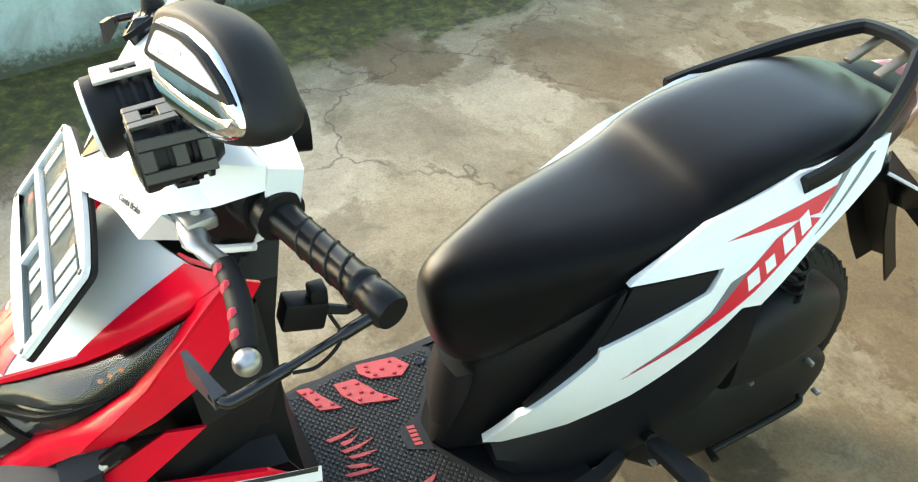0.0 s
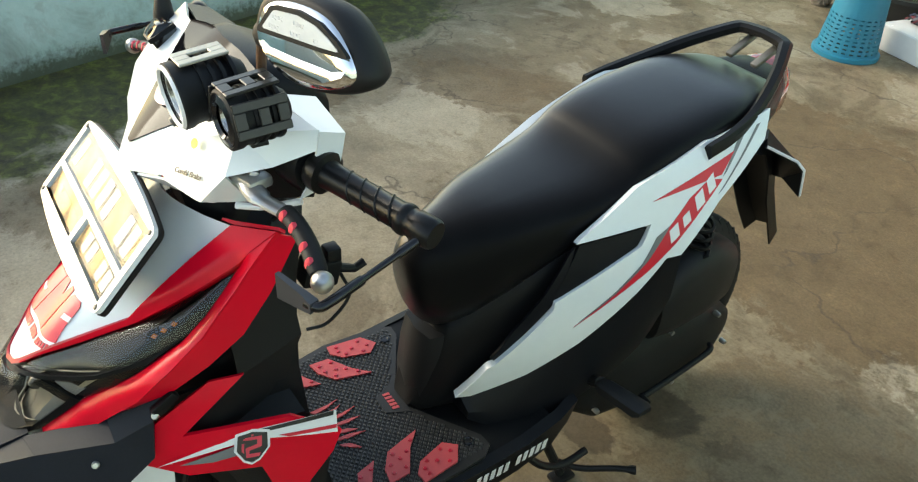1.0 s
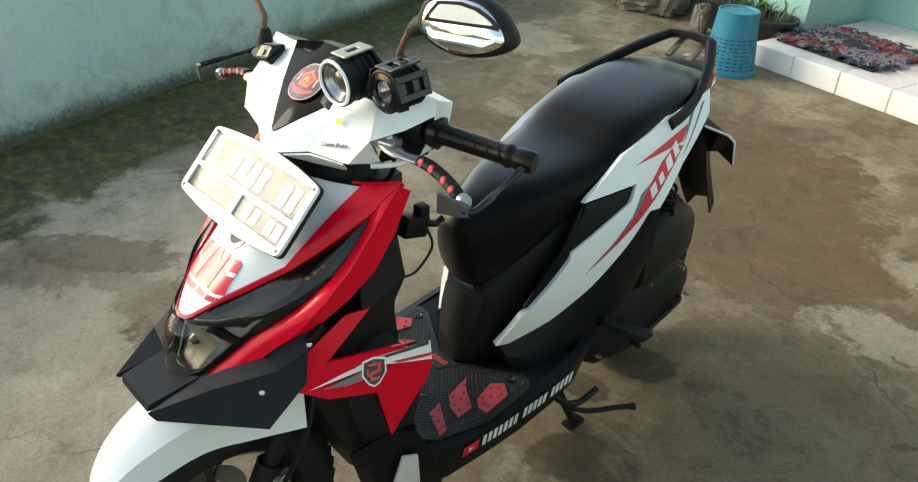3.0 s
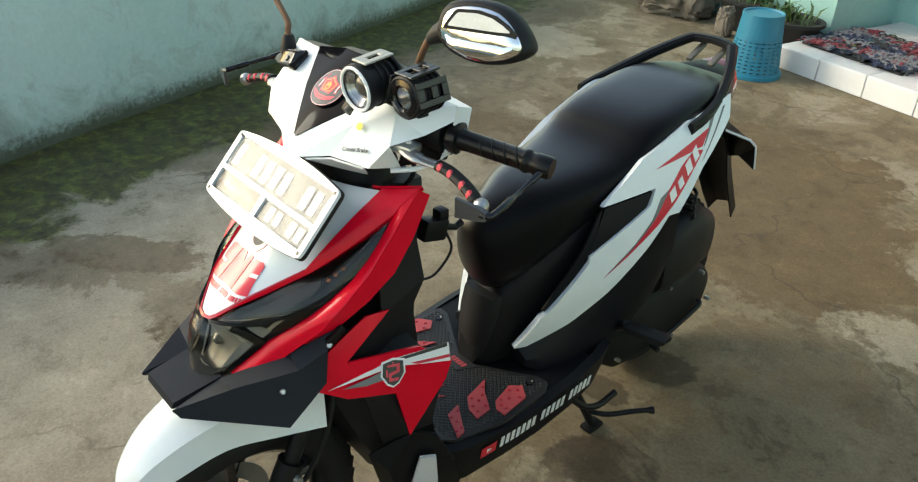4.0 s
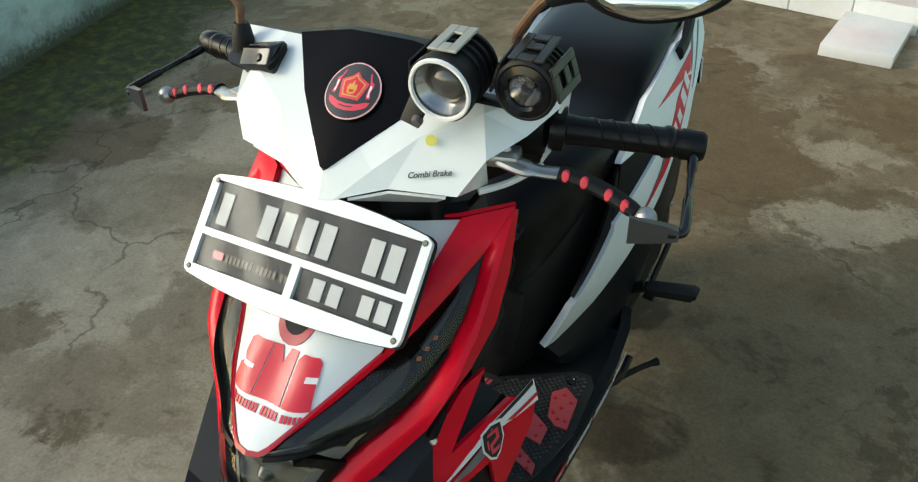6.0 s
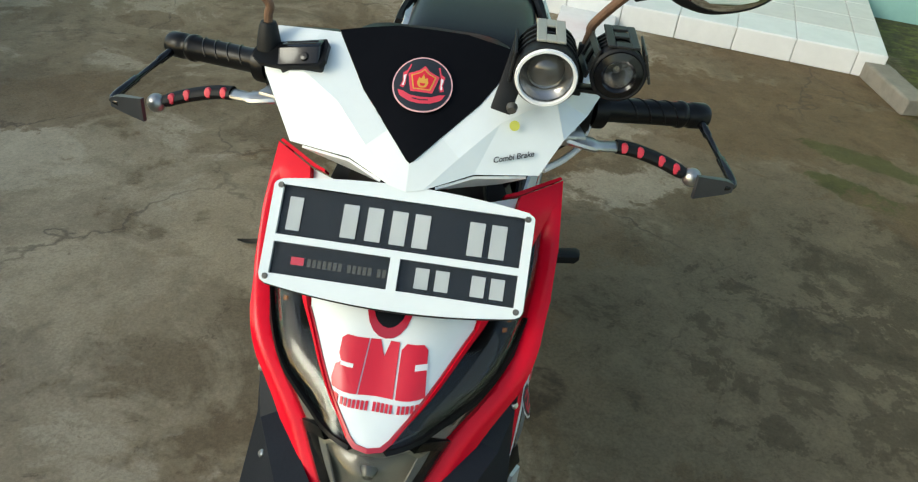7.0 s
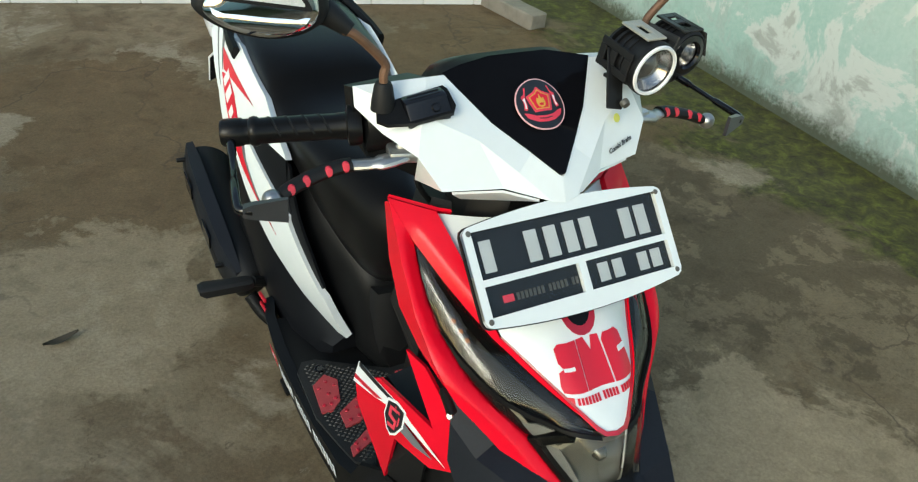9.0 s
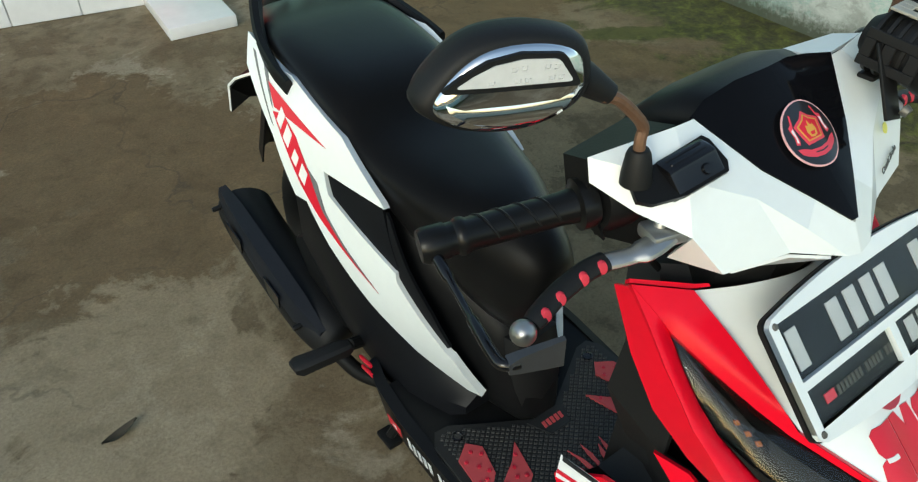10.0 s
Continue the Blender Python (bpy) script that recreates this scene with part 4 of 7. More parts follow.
bm = bmesh.new()
poly_on(bm, cl_all, on_bowl, 0.008, 0.010)
main_lamp = part("main_lamp", bm, LAMPHAZE, scooter, "hazy brownish main headlamp with a clear cover", 50)
for s in (1, -1):
    bm = bmesh.new()
    outer = cl[2:]
    inner = [(x * 0.87, 0.675 + (z - 0.675) * 0.86) for x, z in outer]
    poly_on(bm, [(x * s, z) for x, z in outer + inner[::-1]], lifted(on_lens, -0.0025), 0.016, 0.010)
    part("lamp_surround", bm, BLACK, main_lamp, "dark surround of the main lamp")
bm = bmesh.new()
q = on_bowl(0.0, 0.676, 0.0)
lathe(bm, [(0.0, 0.012), (0.006, 0.011), (0.010, 0.004), (0.011, -0.004)], aim(q, q + Vector((0, -1, -0.25))), 20)
part("lamp_bulb", bm, SMOKE, main_lamp, "dark bulb cap")
for s in (1, -1):
    bm = bmesh.new()
    poly_on(bm, [(x * s, z) for x, z in [(0.0605, 0.6900), (0.0720, 0.6880), (0.0500, 0.6430), (0.0390, 0.6440)]], lifted(on_face, -0.0100), 0.002, 0.02)
    part("lamp_strip", bm, CREAM, main_lamp, "pale grey strip")
    bm = bmesh.new()
    poly_on(bm, [(x * s, z) for x, z in [(0.038, 0.7185), (0.0420, 0.7190), (0.0600, 0.6960), (0.0790, 0.6965), (0.0780, 0.6930), (0.0585, 0.6915)]], lifted(on_face, -0.0060), 0.003, 0.02)
    part("lamp_rib", bm, PLATECREAM, main_lamp, "pale inner rib")
bm = bmesh.new()
poly_on(bm, [(0.046, 0.6430), (0.030, 0.6310), (-0.030, 0.6310), (-0.046, 0.6430), (-0.030, 0.6410), (0.030, 0.6410)], lifted(on_face, -0.0095), 0.002, 0.02)
part("lamp_strip", bm, PLATECREAM, main_lamp, "yellowed lower strip")
bm = bmesh.new()
poly_on(bm, cl_all, lifted(on_lens, 0.0005), 0.0015, 0.010)
c = part("lamp_lens", bm, LENSGLASS, main_lamp, "clear main lens", 60)
c.visible_shadow = False


def canard(s):
    """Angular charcoal beak panel bolted below the lamps."""
    bm = bmesh.new()
    v = {"t": (0.150, -0.440, 0.716), "t2": (0.158, -0.455, 0.690), "u": (0.118, -0.500, 0.682), "w": (0.048, -0.592, 0.636), "f": (0.056, -0.672, 0.624), "g": (0.066, -0.664, 0.611), "m": (0.100, -0.585, 0.649), "o": (0.163, -0.536, 0.582), "p": (0.161, -0.464, 0.631), "q": (0.1435, -0.5005, 0.6645)}
    faces(bm, v, (("t", "u", "q", "t2"), ("u", "w", "m", "q"), ("w", "f", "m"), ("f", "g", "o", "m"), ("m", "o", "p", "q"), ("q", "p", "t2")), s < 0, 0.004)
    c = part("beak_panel", bm, CANARD, scooter, "angular charcoal beak panel", 20)
    for p, d in (((0.1562, -0.4508, 0.6968), (0.070, -0.050, 0.051)), ((0.1349, -0.5268, 0.6316), (0.080, -0.033, 0.050))):
        bm = bmesh.new()
        lathe(bm, [(0, 0.0035), (0.0035, 0.0035), (0.005, 0.0015), (0.005, -0.004)], aim(mx(p, s), mx((p[0] + d[0], p[1] + d[1], p[2] + d[2]), s)), 12)
        part("bolt", bm, STEEL, c, "zinc bolt")
    bm = bmesh.new()
    box(bm, (0.012, 0.036, 0.016), Matrix.Translation(mx((0.153, -0.437, 0.708), s)) @ Matrix.Rotation(radians(35), 4, "X"), 0.004)
    part("bracket", bm, BLACK, c)


both(canard)
bm = bmesh.new()
v = {"a": (0.050, -0.585, 0.640), "b": (-0.050, -0.585, 0.640), "c": (-0.046, -0.664, 0.628), "d": (0.046, -0.664, 0.628), "e": (0.044, -0.668, 0.616), "f": (-0.044, -0.668, 0.616), "g": (0.050, -0.59, 0.612), "h": (-0.050, -0.59, 0.612)}
faces(bm, v, (("a", "b", "c", "d"), ("d", "c", "f", "e"), ("a", "d", "e", "g"), ("b", "h", "f", "c"), ("g", "e", "f", "h")))
part("beak_lip", bm, CANARD, scooter, "charcoal lip below the main lamp", 20)


# --- red wings beside the leg shield
def wing(s):
    verts = {"t": (0.167, -0.343, 0.719), "t2": (0.159, -0.384, 0.720), "fr": (0.135, -0.492, 0.640), "fl": (0.139, -0.490, 0.617), "in": (0.165, -0.428, 0.653), "st": (0.178, -0.291, 0.624), "tip": (0.186, -0.224, 0.564), "tip2": (0.188, -0.240, 0.530), "bot": (0.168, -0.306, 0.420), "notch": (0.172, -0.338, 0.543), "lo": (0.166, -0.430, 0.580), "mid": (0.178, -0.335, 0.585)}
    bm = bmesh.new()
    faces(bm, verts, (("t2", "t", "in", "fr"), ("fr", "in", "lo", "fl"), ("in", "mid", "lo"), ("in", "st", "mid"), ("st", "tip", "mid"), ("mid", "tip2", "tip"), ("mid", "notch", "bot", "tip2"), ("mid", "lo", "notch")), s < 0, 0.006)
    w = part("side_wing", bm, RED, scooter, "glossy red forked side wing with stripes", 18)
    def flat(u, v, off):
        # the wing's face: along its length u and height v
        a, b, c = Vector((0.148, -0.496, 0.620)), Vector(verts["tip"]), Vector(verts["lo"])
        ex = (b - a).normalized()
        nn = ex.cross(c - a).normalized()
        if nn.x < 0:
            nn = -nn
        ez = nn.cross(ex)
        if ez.z < 0:
            ez = -ez
        bulge = 0.010 * max(0.0, 1 - ((u - 0.16) / 0.16) ** 2)
        p = a + ex * u + ez * v + nn * (off + 0.0045 + bulge)
        return Vector((p.x * s, p.y, p.z))
    for nm, mat_, out in (("stripe_white", DECAL_WHITE, [(0.035, -0.002), (0.150, 0.031), (0.266, 0.038), (0.270, 0.004), (0.215, 0.010), (0.150, 0.018)]), ("stripe_black", DECAL_BLACK, [(0.140, 0.0290), (0.262, 0.0385), (0.262, 0.0315), (0.150, 0.0250)]), ("stripe_grey", DECAL_GREY, [(0.060, -0.004), (0.128, 0.012), (0.132, -0.002), (0.100, -0.006)]), ("stripe_red", DECAL_RED, [(0.185, 0.0175), (0.268, 0.0165), (0.268, 0.0110), (0.200, 0.0125)])):
        bm = bmesh.new()
        h = 0.0008 if nm == "stripe_white" else 0.0016
        poly_on(bm, out, lifted(flat, h), 0.0006, 0.03)
        part(nm, bm, mat_, w)
    bm = bmesh.new()
    sh = [(0.0, 0.024), (0.020, 0.020), (0.021, -0.002), (0.010, -0.017), (0.0, -0.022), (-0.010, -0.017), (-0.021, -0.002), (-0.020, 0.020)]
    poly_on(bm, [(0.150 + x * 1.12, 0.006 + z * 1.12) for x, z in sh], lifted(flat, 0.0020), 0.0006)
    badge = part("shield_badge", bm, DECAL_WHITE, w, "black shield emblem with red strokes")
    bm = bmesh.new()
    poly_on(bm, [(0.150 + x * 0.96, 0.006 + z * 0.96) for x, z in sh], lifted(flat, 0.0026), 0.0006)
    part("badge_field", bm, DECAL_BLACK, badge)
    bm = bmesh.new()
    for out in ([(-0.013, 0.013), (-0.010, 0.016), (0.012, 0.016), (0.012, 0.001), (-0.004, -0.003), (-0.004, -0.008), (0.011, -0.008), (0.009, -0.013), (-0.008, -0.013), (-0.009, 0.001), (0.006, 0.005), (0.006, 0.012), (-0.004, 0.012)], [(-0.014, 0.008), (-0.011, 0.008), (-0.011, -0.006), (-0.014, -0.003)], [(-0.002, 0.0195), (0.001, 0.0195), (0.001, 0.0175), (-0.002, 0.0175)]):
        poly_on(bm, [(0.150 + x, 0.006 + z) for x, z in out], lifted(flat, 0.0032), 0.0005)
    part("badge_strokes", bm, DECAL_PINK, badge)


both(wing)


# --- number plate in a white holder
PM = Matrix.Translation((0, -0.4375, 0.895)) @ Matrix.Rotation(radians(46.5), 4, "X")


def on_plate(u, v, off):
    return PM @ Vector((u, v, off + 0.004))


def arched(w, h, rise, n=14):
    pts = []
    for k in range(n + 1):
        t = -1 + 2 * k / n
        pts.append((t * w, h + rise * (1 - t * t)))
    for k in range(n + 1):
        t = 1 - 2 * k / n
        pts.append((t * w, -h - rise * (1 - t * t)))
    return pts


def rounded(pts, r=0.006):
    """Cuts the sharpest corners of an outline."""
    out, n = [], len(pts)
    for i, p in enumerate(pts):
        a, b, c = Vector(pts[i - 1]), Vector(p), Vector(pts[(i + 1) % n])
        if (b - a).length > 2e-6 and (c - b).length > 2e-6 and abs((b - a).angle_signed(c - b)) > 0.9:
            out += [tuple(b + (a - b).normalized() * r), tuple(b + ((a - b).normalized() + (c - b).normalized()) * r * 0.3), tuple(b + (c - b).normalized() * r)]
        else:
            out.append(p)
    return out


bm = bmesh.new()
poly_on(bm, rounded(arched(0.1445, 0.0575, 0.0125), 0.008), lifted(on_plate, -0.0025), 0.005, 0.06)
plate = part("number_plate", bm, MATT, scooter, "number plate in a white holder behind clear covers", 40)
bm = bmesh.new()
# the holder: bars round three windows
ho = rounded(arched(0.1435, 0.0565, 0.0120), 0.008)
top_arc = [p for p in ho if p[1] > 0.052]
low_arc = [p for p in ho if p[1] < -0.047]
for out in (
    sorted(top_arc) + [(0.1435, 0.0515), (-0.1435, 0.0515)],
    sorted(low_arc) + [(0.1435, -0.0465), (-0.1435, -0.0465)],
    [(-0.1435, 0.0515), (-0.133, 0.0515), (-0.133, -0.0465), (-0.1435, -0.0465)],
    [(0.133, 0.0515), (0.1435, 0.0515), (0.1435, -0.0465), (0.133, -0.0465)],
    [(-0.133, -0.0035), (0.133, -0.0035), (0.133, -0.0115), (-0.133, -0.0115)],
    [(-0.005, -0.0115), (0.0055, -0.0115), (0.0055, -0.0465), (-0.005, -0.0465)],
):
    poly_on(bm, out, lifted(on_plate, 0.005), 0.006, 0.5)
part("plate_holder", bm, WHITE, plate, "white plastic plate holder", 20)
bm = bmesh.new()
poly_on(bm, [(-0.136, 0.053), (0.136, 0.053), (0.136, -0.049), (-0.136, -0.049)], lifted(on_plate, -0.0015), 0.001, 0.5)
part("plate_sheet", bm, PLATE, plate, "black pressed metal plate")
for u, w in ((-0.117, 0.015), (-0.056, 0.017), (-0.029, 0.017), (-0.002, 0.017), (0.023, 0.017), (0.083, 0.017), (0.107, 0.017)):
    bm = bmesh.new()
    poly_on(bm, [(u - w / 2, 0.040), (u + w / 2, 0.040), (u + w / 2, 0.003), (u - w / 2, 0.003)], lifted(on_plate, 0.0004), 0.001, 0.5)
    part("plate_bar", bm, PLATE_TEXT, plate, "worn white bar")
for u, w in ((0.031, 0.015), (0.053, 0.015), (0.092, 0.015), (0.113, 0.015)):
    bm = bmesh.new()
    poly_on(bm, [(u - w / 2, -0.018), (u + w / 2, -0.018), (u + w / 2, -0.0405), (u - w / 2, -0.0405)], lifted(on_plate, 0.0004), 0.001, 0.5)
    part("date_bar", bm, PLATE_TEXT, plate, "worn white bar")


def bar_row(place, u0, v0, du, dv, words, h, gap, name, material, parent, thick=0.0006):
    """Plain upright bars in the rhythm of a line of writing: one per letter, parted into words."""
    total = sum(words) + (len(words) - 1) * 0.8
    step = 1.0 / total
    pos = 0.0
    for w in words:
        for _ in range(w):
            a, b = pos * step, (pos + 1 - gap) * step
            q = [(u0 + du * t - dv * h * k, v0 + dv * t + du * h * k) for t, k in ((a, 0), (b, 0), (b, 1), (a, 1))]
            bm = bmesh.new()
            poly_on(bm, q, place, thick, 0.5)
            part(name, bm, material, parent)
            pos += 1
        pos += 0.8


bar_row(lifted(on_plate, 0.0006), -0.094, -0.0345, 0.088, 0.0, (7, 5, 2), 0.10, 0.35, "small_bar", GREYMETAL, plate)
bm = bmesh.new()
poly_on(bm, [(-0.112, -0.034), (-0.098, -0.034), (-0.098, -0.0255), (-0.112, -0.0255)], lifted(on_plate, 0.0006), 0.001, 0.5)
part("red_tab", bm, DECAL_PINK, plate, "small red tab")
for u, v_ in ((-0.136, 0.0505), (0.136, 0.0505), (-0.136, -0.0505), (0.136, -0.0505)):
    bm = bmesh.new()
    p = on_plate(u, v_, 0.004)
    lathe(bm, [(0, 0.0025), (0.0025, 0.0025), (0.0035, 0.001), (0.0035, -0.004)], aim(p, on_plate(u, v_, 1.0)), 12)
    part("plate_screw", bm, GREYMETAL, plate)

for u0, u1, v0, v1 in ((-0.133, 0.133, -0.0035, 0.0515), (-0.133, -0.005, -0.0465, -0.0115), (0.0055, 0.133, -0.0465, -0.0115)):
    bm = bmesh.new()
    poly_on(bm, [(u0, v0), (u1, v0), (u1, v1), (u0, v1)], lambda u, v_, o: on_plate(u, v_, o + 0.0026 + 0.0006 * math.sin(u * 90 + v_ * 60)), 0.0008, 0.012)
    c = part("plate_cover", bm, COVERGLASS, plate, "clear scratched cover", 60)
    c.visible_shadow = False

# marking on the white cover: three bold red blocks with white slots, and a row of bars
def logo(name, pts, material, h, parent):
    bm = bmesh.new()
    poly_on(bm, pts, lifted(on_face, h), 0.0008, 0.014)
    return part(name, bm, material, parent)


for out in (
    [(-0.050, 0.7648), (-0.0215, 0.7648), (-0.0175, 0.8048), (-0.042, 0.8048), (-0.0475, 0.8013), (-0.0480, 0.7903), (-0.0440, 0.7858), (-0.0500, 0.7823), (-0.0520, 0.7708)],
    [(-0.0200, 0.7648), (0.0185, 0.7648), (0.0165, 0.8048), (0.0065, 0.8048), (0.0015, 0.7928), (-0.0050, 0.8048), (-0.0160, 0.8048)],
    [(0.0210, 0.7648), (0.0520, 0.7648), (0.0480, 0.8008), (0.0430, 0.8048), (0.0245, 0.8048), (0.0195, 0.7998)],
):
    logo("emblem_block", out, DECAL_RED, 0.0012, front_cover)
logo("block_slit", [(-0.0440, 0.7833), (-0.0300, 0.7833), (-0.0300, 0.7863), (-0.0440, 0.7863)], WHITE_DULL, 0.0018, front_cover)
logo("block_slit", [(0.0370, 0.7868), (0.0500, 0.7868), (0.0495, 0.7913), (0.0370, 0.7913)], WHITE_DULL, 0.0018, front_cover)
bar_row(lifted(on_face, 0.0012), -0.038, 0.7545, 0.086, 0.0, (7, 5, 5), 0.075, 0.35, "emblem_bar", DECAL_RED, front_cover, 0.0008)
bm = bmesh.new()
poly_on(bm, [(-0.050, 0.7540), (-0.041, 0.7540), (-0.041, 0.7612), (-0.050, 0.7612)], lifted(on_face, 0.0012), 0.0008)
part("emblem_tab", bm, DECAL_RED, front_cover)
bm = bmesh.new()
arc = [(0.026 * math.cos(a), 0.832 - 0.0265 * math.sin(a)) for a in [math.pi * k / 10 for k in range(11)]]
arc2 = [(0.019 * math.cos(a), 0.832 - 0.0185 * math.sin(a)) for a in [math.pi * (10 - k) / 10 for k in range(11)]]
poly_on(bm, arc + arc2, lifted(on_face, 0.0014), 0.002, 0.02)
part("red_notch_trim", bm, DARK_RED, scooter, "red rim round the dark notch")
bm = bmesh.new()
poly_on(bm, [(x, z) for x, z in arc2], lifted(on_face, 0.0010), 0.002, 0.02)
part("dark_notch", bm, NAVY, scooter, "dark inset under the plate")

# --- handlebar cowl
COWL = {
    "A": (0.105, -0.268, 1.064), "A2": (0.126, -0.266, 1.063), "B": (0.208, -0.243, 1.052), "C": (0.207, -0.247, 1.028),
    "D": (0.164, -0.331, 0.998), "Q": (0.189, -0.288, 1.011), "E": (0.142, -0.354, 0.962), "E0": (0.135, -0.338, 0.950), "V": (0.004, -0.386, 0.976),
    "V1": (0.030, -0.360, 0.996), "V2": (0.066, -0.322, 1.022), "R1": (0.092, -0.338, 1.012), "R2": (0.052, -0.372, 0.980),
    "N": (0.018, -0.400, 0.950), "N0": (0.0, -0.403, 0.947), "VC": (0.0, -0.388, 0.974), "K": (0.070, -0.372, 0.962), "K0": (0.075, -0.350, 0.944), "M": (0.149, -0.306, 1.036), "P": (0.150, -0.300, 0.950),
}


def cowl(s):
    bm = bmesh.new()
    faces(bm, COWL, (("A", "A2", "R1", "V2"), ("V2", "R1", "R2", "V1"), ("V1", "R2", "N", "V"), ("V", "N", "N0", "VC"), ("A2", "B", "M"), ("A2", "M", "R1"), ("M", "B", "C", "Q"), ("M", "Q", "D"), ("M", "D", "R1"), ("R1", "D", "E", "K"), ("R1", "K", "R2"), ("R2", "K", "N"), ("D", "P", "E")), s < 0, 0.004)
    c = part("front_cowl", bm, WHITE, scooter, "faceted white handlebar cowl", 12)
    bm = bmesh.new()
    faces(bm, {"a": (0.128, -0.352, 0.958), "b": (0.100, -0.326, 0.931), "c": (0.066, -0.332, 0.926), "d": (0.030, -0.390, 0.950), "e": (0.070, -0.370, 0.959)}, (("a", "b", "e"), ("b", "c", "d", "e")), s < 0, 0.003)
    part("lower_cowl", bm, WHITE_DULL, c, "off-white lower lip of the cowl", 20)
    # outer end of the shell round the bar, white like the cowl
    bm = bmesh.new()
    v = {"B": (0.209, -0.242, 1.050), "C": (0.209, -0.247, 1.027), "b": (0.206, -0.212, 1.040), "c": (0.204, -0.222, 0.985), "d": (0.120, -0.205, 1.043), "A": (0.112, -0.256, 1.055), "f": (0.196, -0.262, 0.968), "h": (0.204, -0.250, 1.000)}
    faces(bm, v, (("A", "B", "b", "d"), ("B", "C", "h", "c", "b"), ("h", "f", "c")), s < 0, 0.003)
    part("rear_cowl", bm, WHITE_DULL if s > 0 else BLACK, scooter, ("white" if s > 0 else "black") + " outer end of the cowl", 20)
    if s > 0:
        bm = bmesh.new()
        tube(bm, smooth_path([mx(p, s) for p in ((0.148, -0.318, 0.950), (0.172, -0.292, 0.954), (0.197, -0.262, 0.966))], 4), [0.004] * 9, 8)
        part("recess_sill", bm, WHITE_DULL, c, "white sill below the lever recess")
    # dark inside of the lever recess
    bm = bmesh.new()
    v = {"a": (0.205, -0.236, 1.020), "b": (0.154, -0.296, 0.992), "c": (0.140, -0.300, 0.948), "d": (0.190, -0.245, 0.962), "e": (0.120, -0.215, 1.030), "f": (0.110, -0.220, 0.955)}
    faces(bm, v, (("a", "b", "c", "d"), ("a", "e", "b"), ("c", "f", "d"), ("e", "f", "c", "b"), ("a", "d", "f", "e")), s < 0)
    part("recess_block", bm, BLACK, scooter, "dark inside of the lever recess", 20)


both(cowl)
bm = bmesh.new()
v = {"T": (0, -0.262, 1.079), "T1": (0.040, -0.258, 1.077), "S": (0.078, -0.256, 1.069), "A": (0.106, -0.266, 1.066), "V2": (0.067, -0.321, 1.0245), "V1": (0.030, -0.3605, 0.9975), "V": (0.004, -0.3875, 0.9775), "c1": (0, -0.300, 1.053), "c2": (0, -0.345, 1.017)}
vm = {k + "m": (-p[0], p[1], p[2]) for k, p in v.items() if p[0] > 0}
faces(bm, {**v, **vm}, (("T", "T1", "V2", "c1"), ("T1", "S", "A", "V2"), ("c1", "V2", "V1", "c2"), ("c2", "V1", "V"), ("T", "c1", "V2m", "T1m"), ("T1m", "V2m", "Am", "Sm"), ("c1", "c2", "V1m", "V2m"), ("c2", "Vm", "V1m"), ("c2", "V", "Vm")), False, 0.003)
visor = part("visor", bm, VISOR, scooter, "gloss black pointed visor", 30)

# instrument pod behind the visor
bm = bmesh.new()
rings = []
for y, hw, lo, hi in ((-0.262, 0.085, 1.00, 1.072), (-0.235, 0.095, 0.985, 1.072), (-0.200, 0.098, 0.975, 1.056), (-0.175, 0.090, 0.97, 1.03)):
    rings.append(superring(bm, y, hw, lo, hi, 20, 4))
skin(bm, rings)
pod = part("instrument_pod", bm, BLACK, scooter, "black instrument pod", 40)

# round emblem on the visor
def badge_frame():
    a, b = Vector((0, -0.300, 1.053)), Vector((0, -0.345, 1.017))
    up = (a - b).normalized()
    nrm = Vector((1, 0, 0)).cross(up)
    if nrm.y > 0:
        nrm = -nrm
    mid = Vector((0, -0.3215, 1.036))
    return mid, up, nrm


BM_, BU, BN = badge_frame()


def on_badge(u, v, off):
    drop = 0.13 * (math.sqrt(u * u + 0.0001) - 0.01)
    return BM_ + Vector((1, 0, 0)) * u + BU * v + BN * (off + 0.0030 - drop)


def disc(r, n=36, cx=0.0, cy=0.0):
    return [(cx + r * math.cos(math.tau * k / n), cy + r * math.sin(math.tau * k / n)) for k in range(n)]


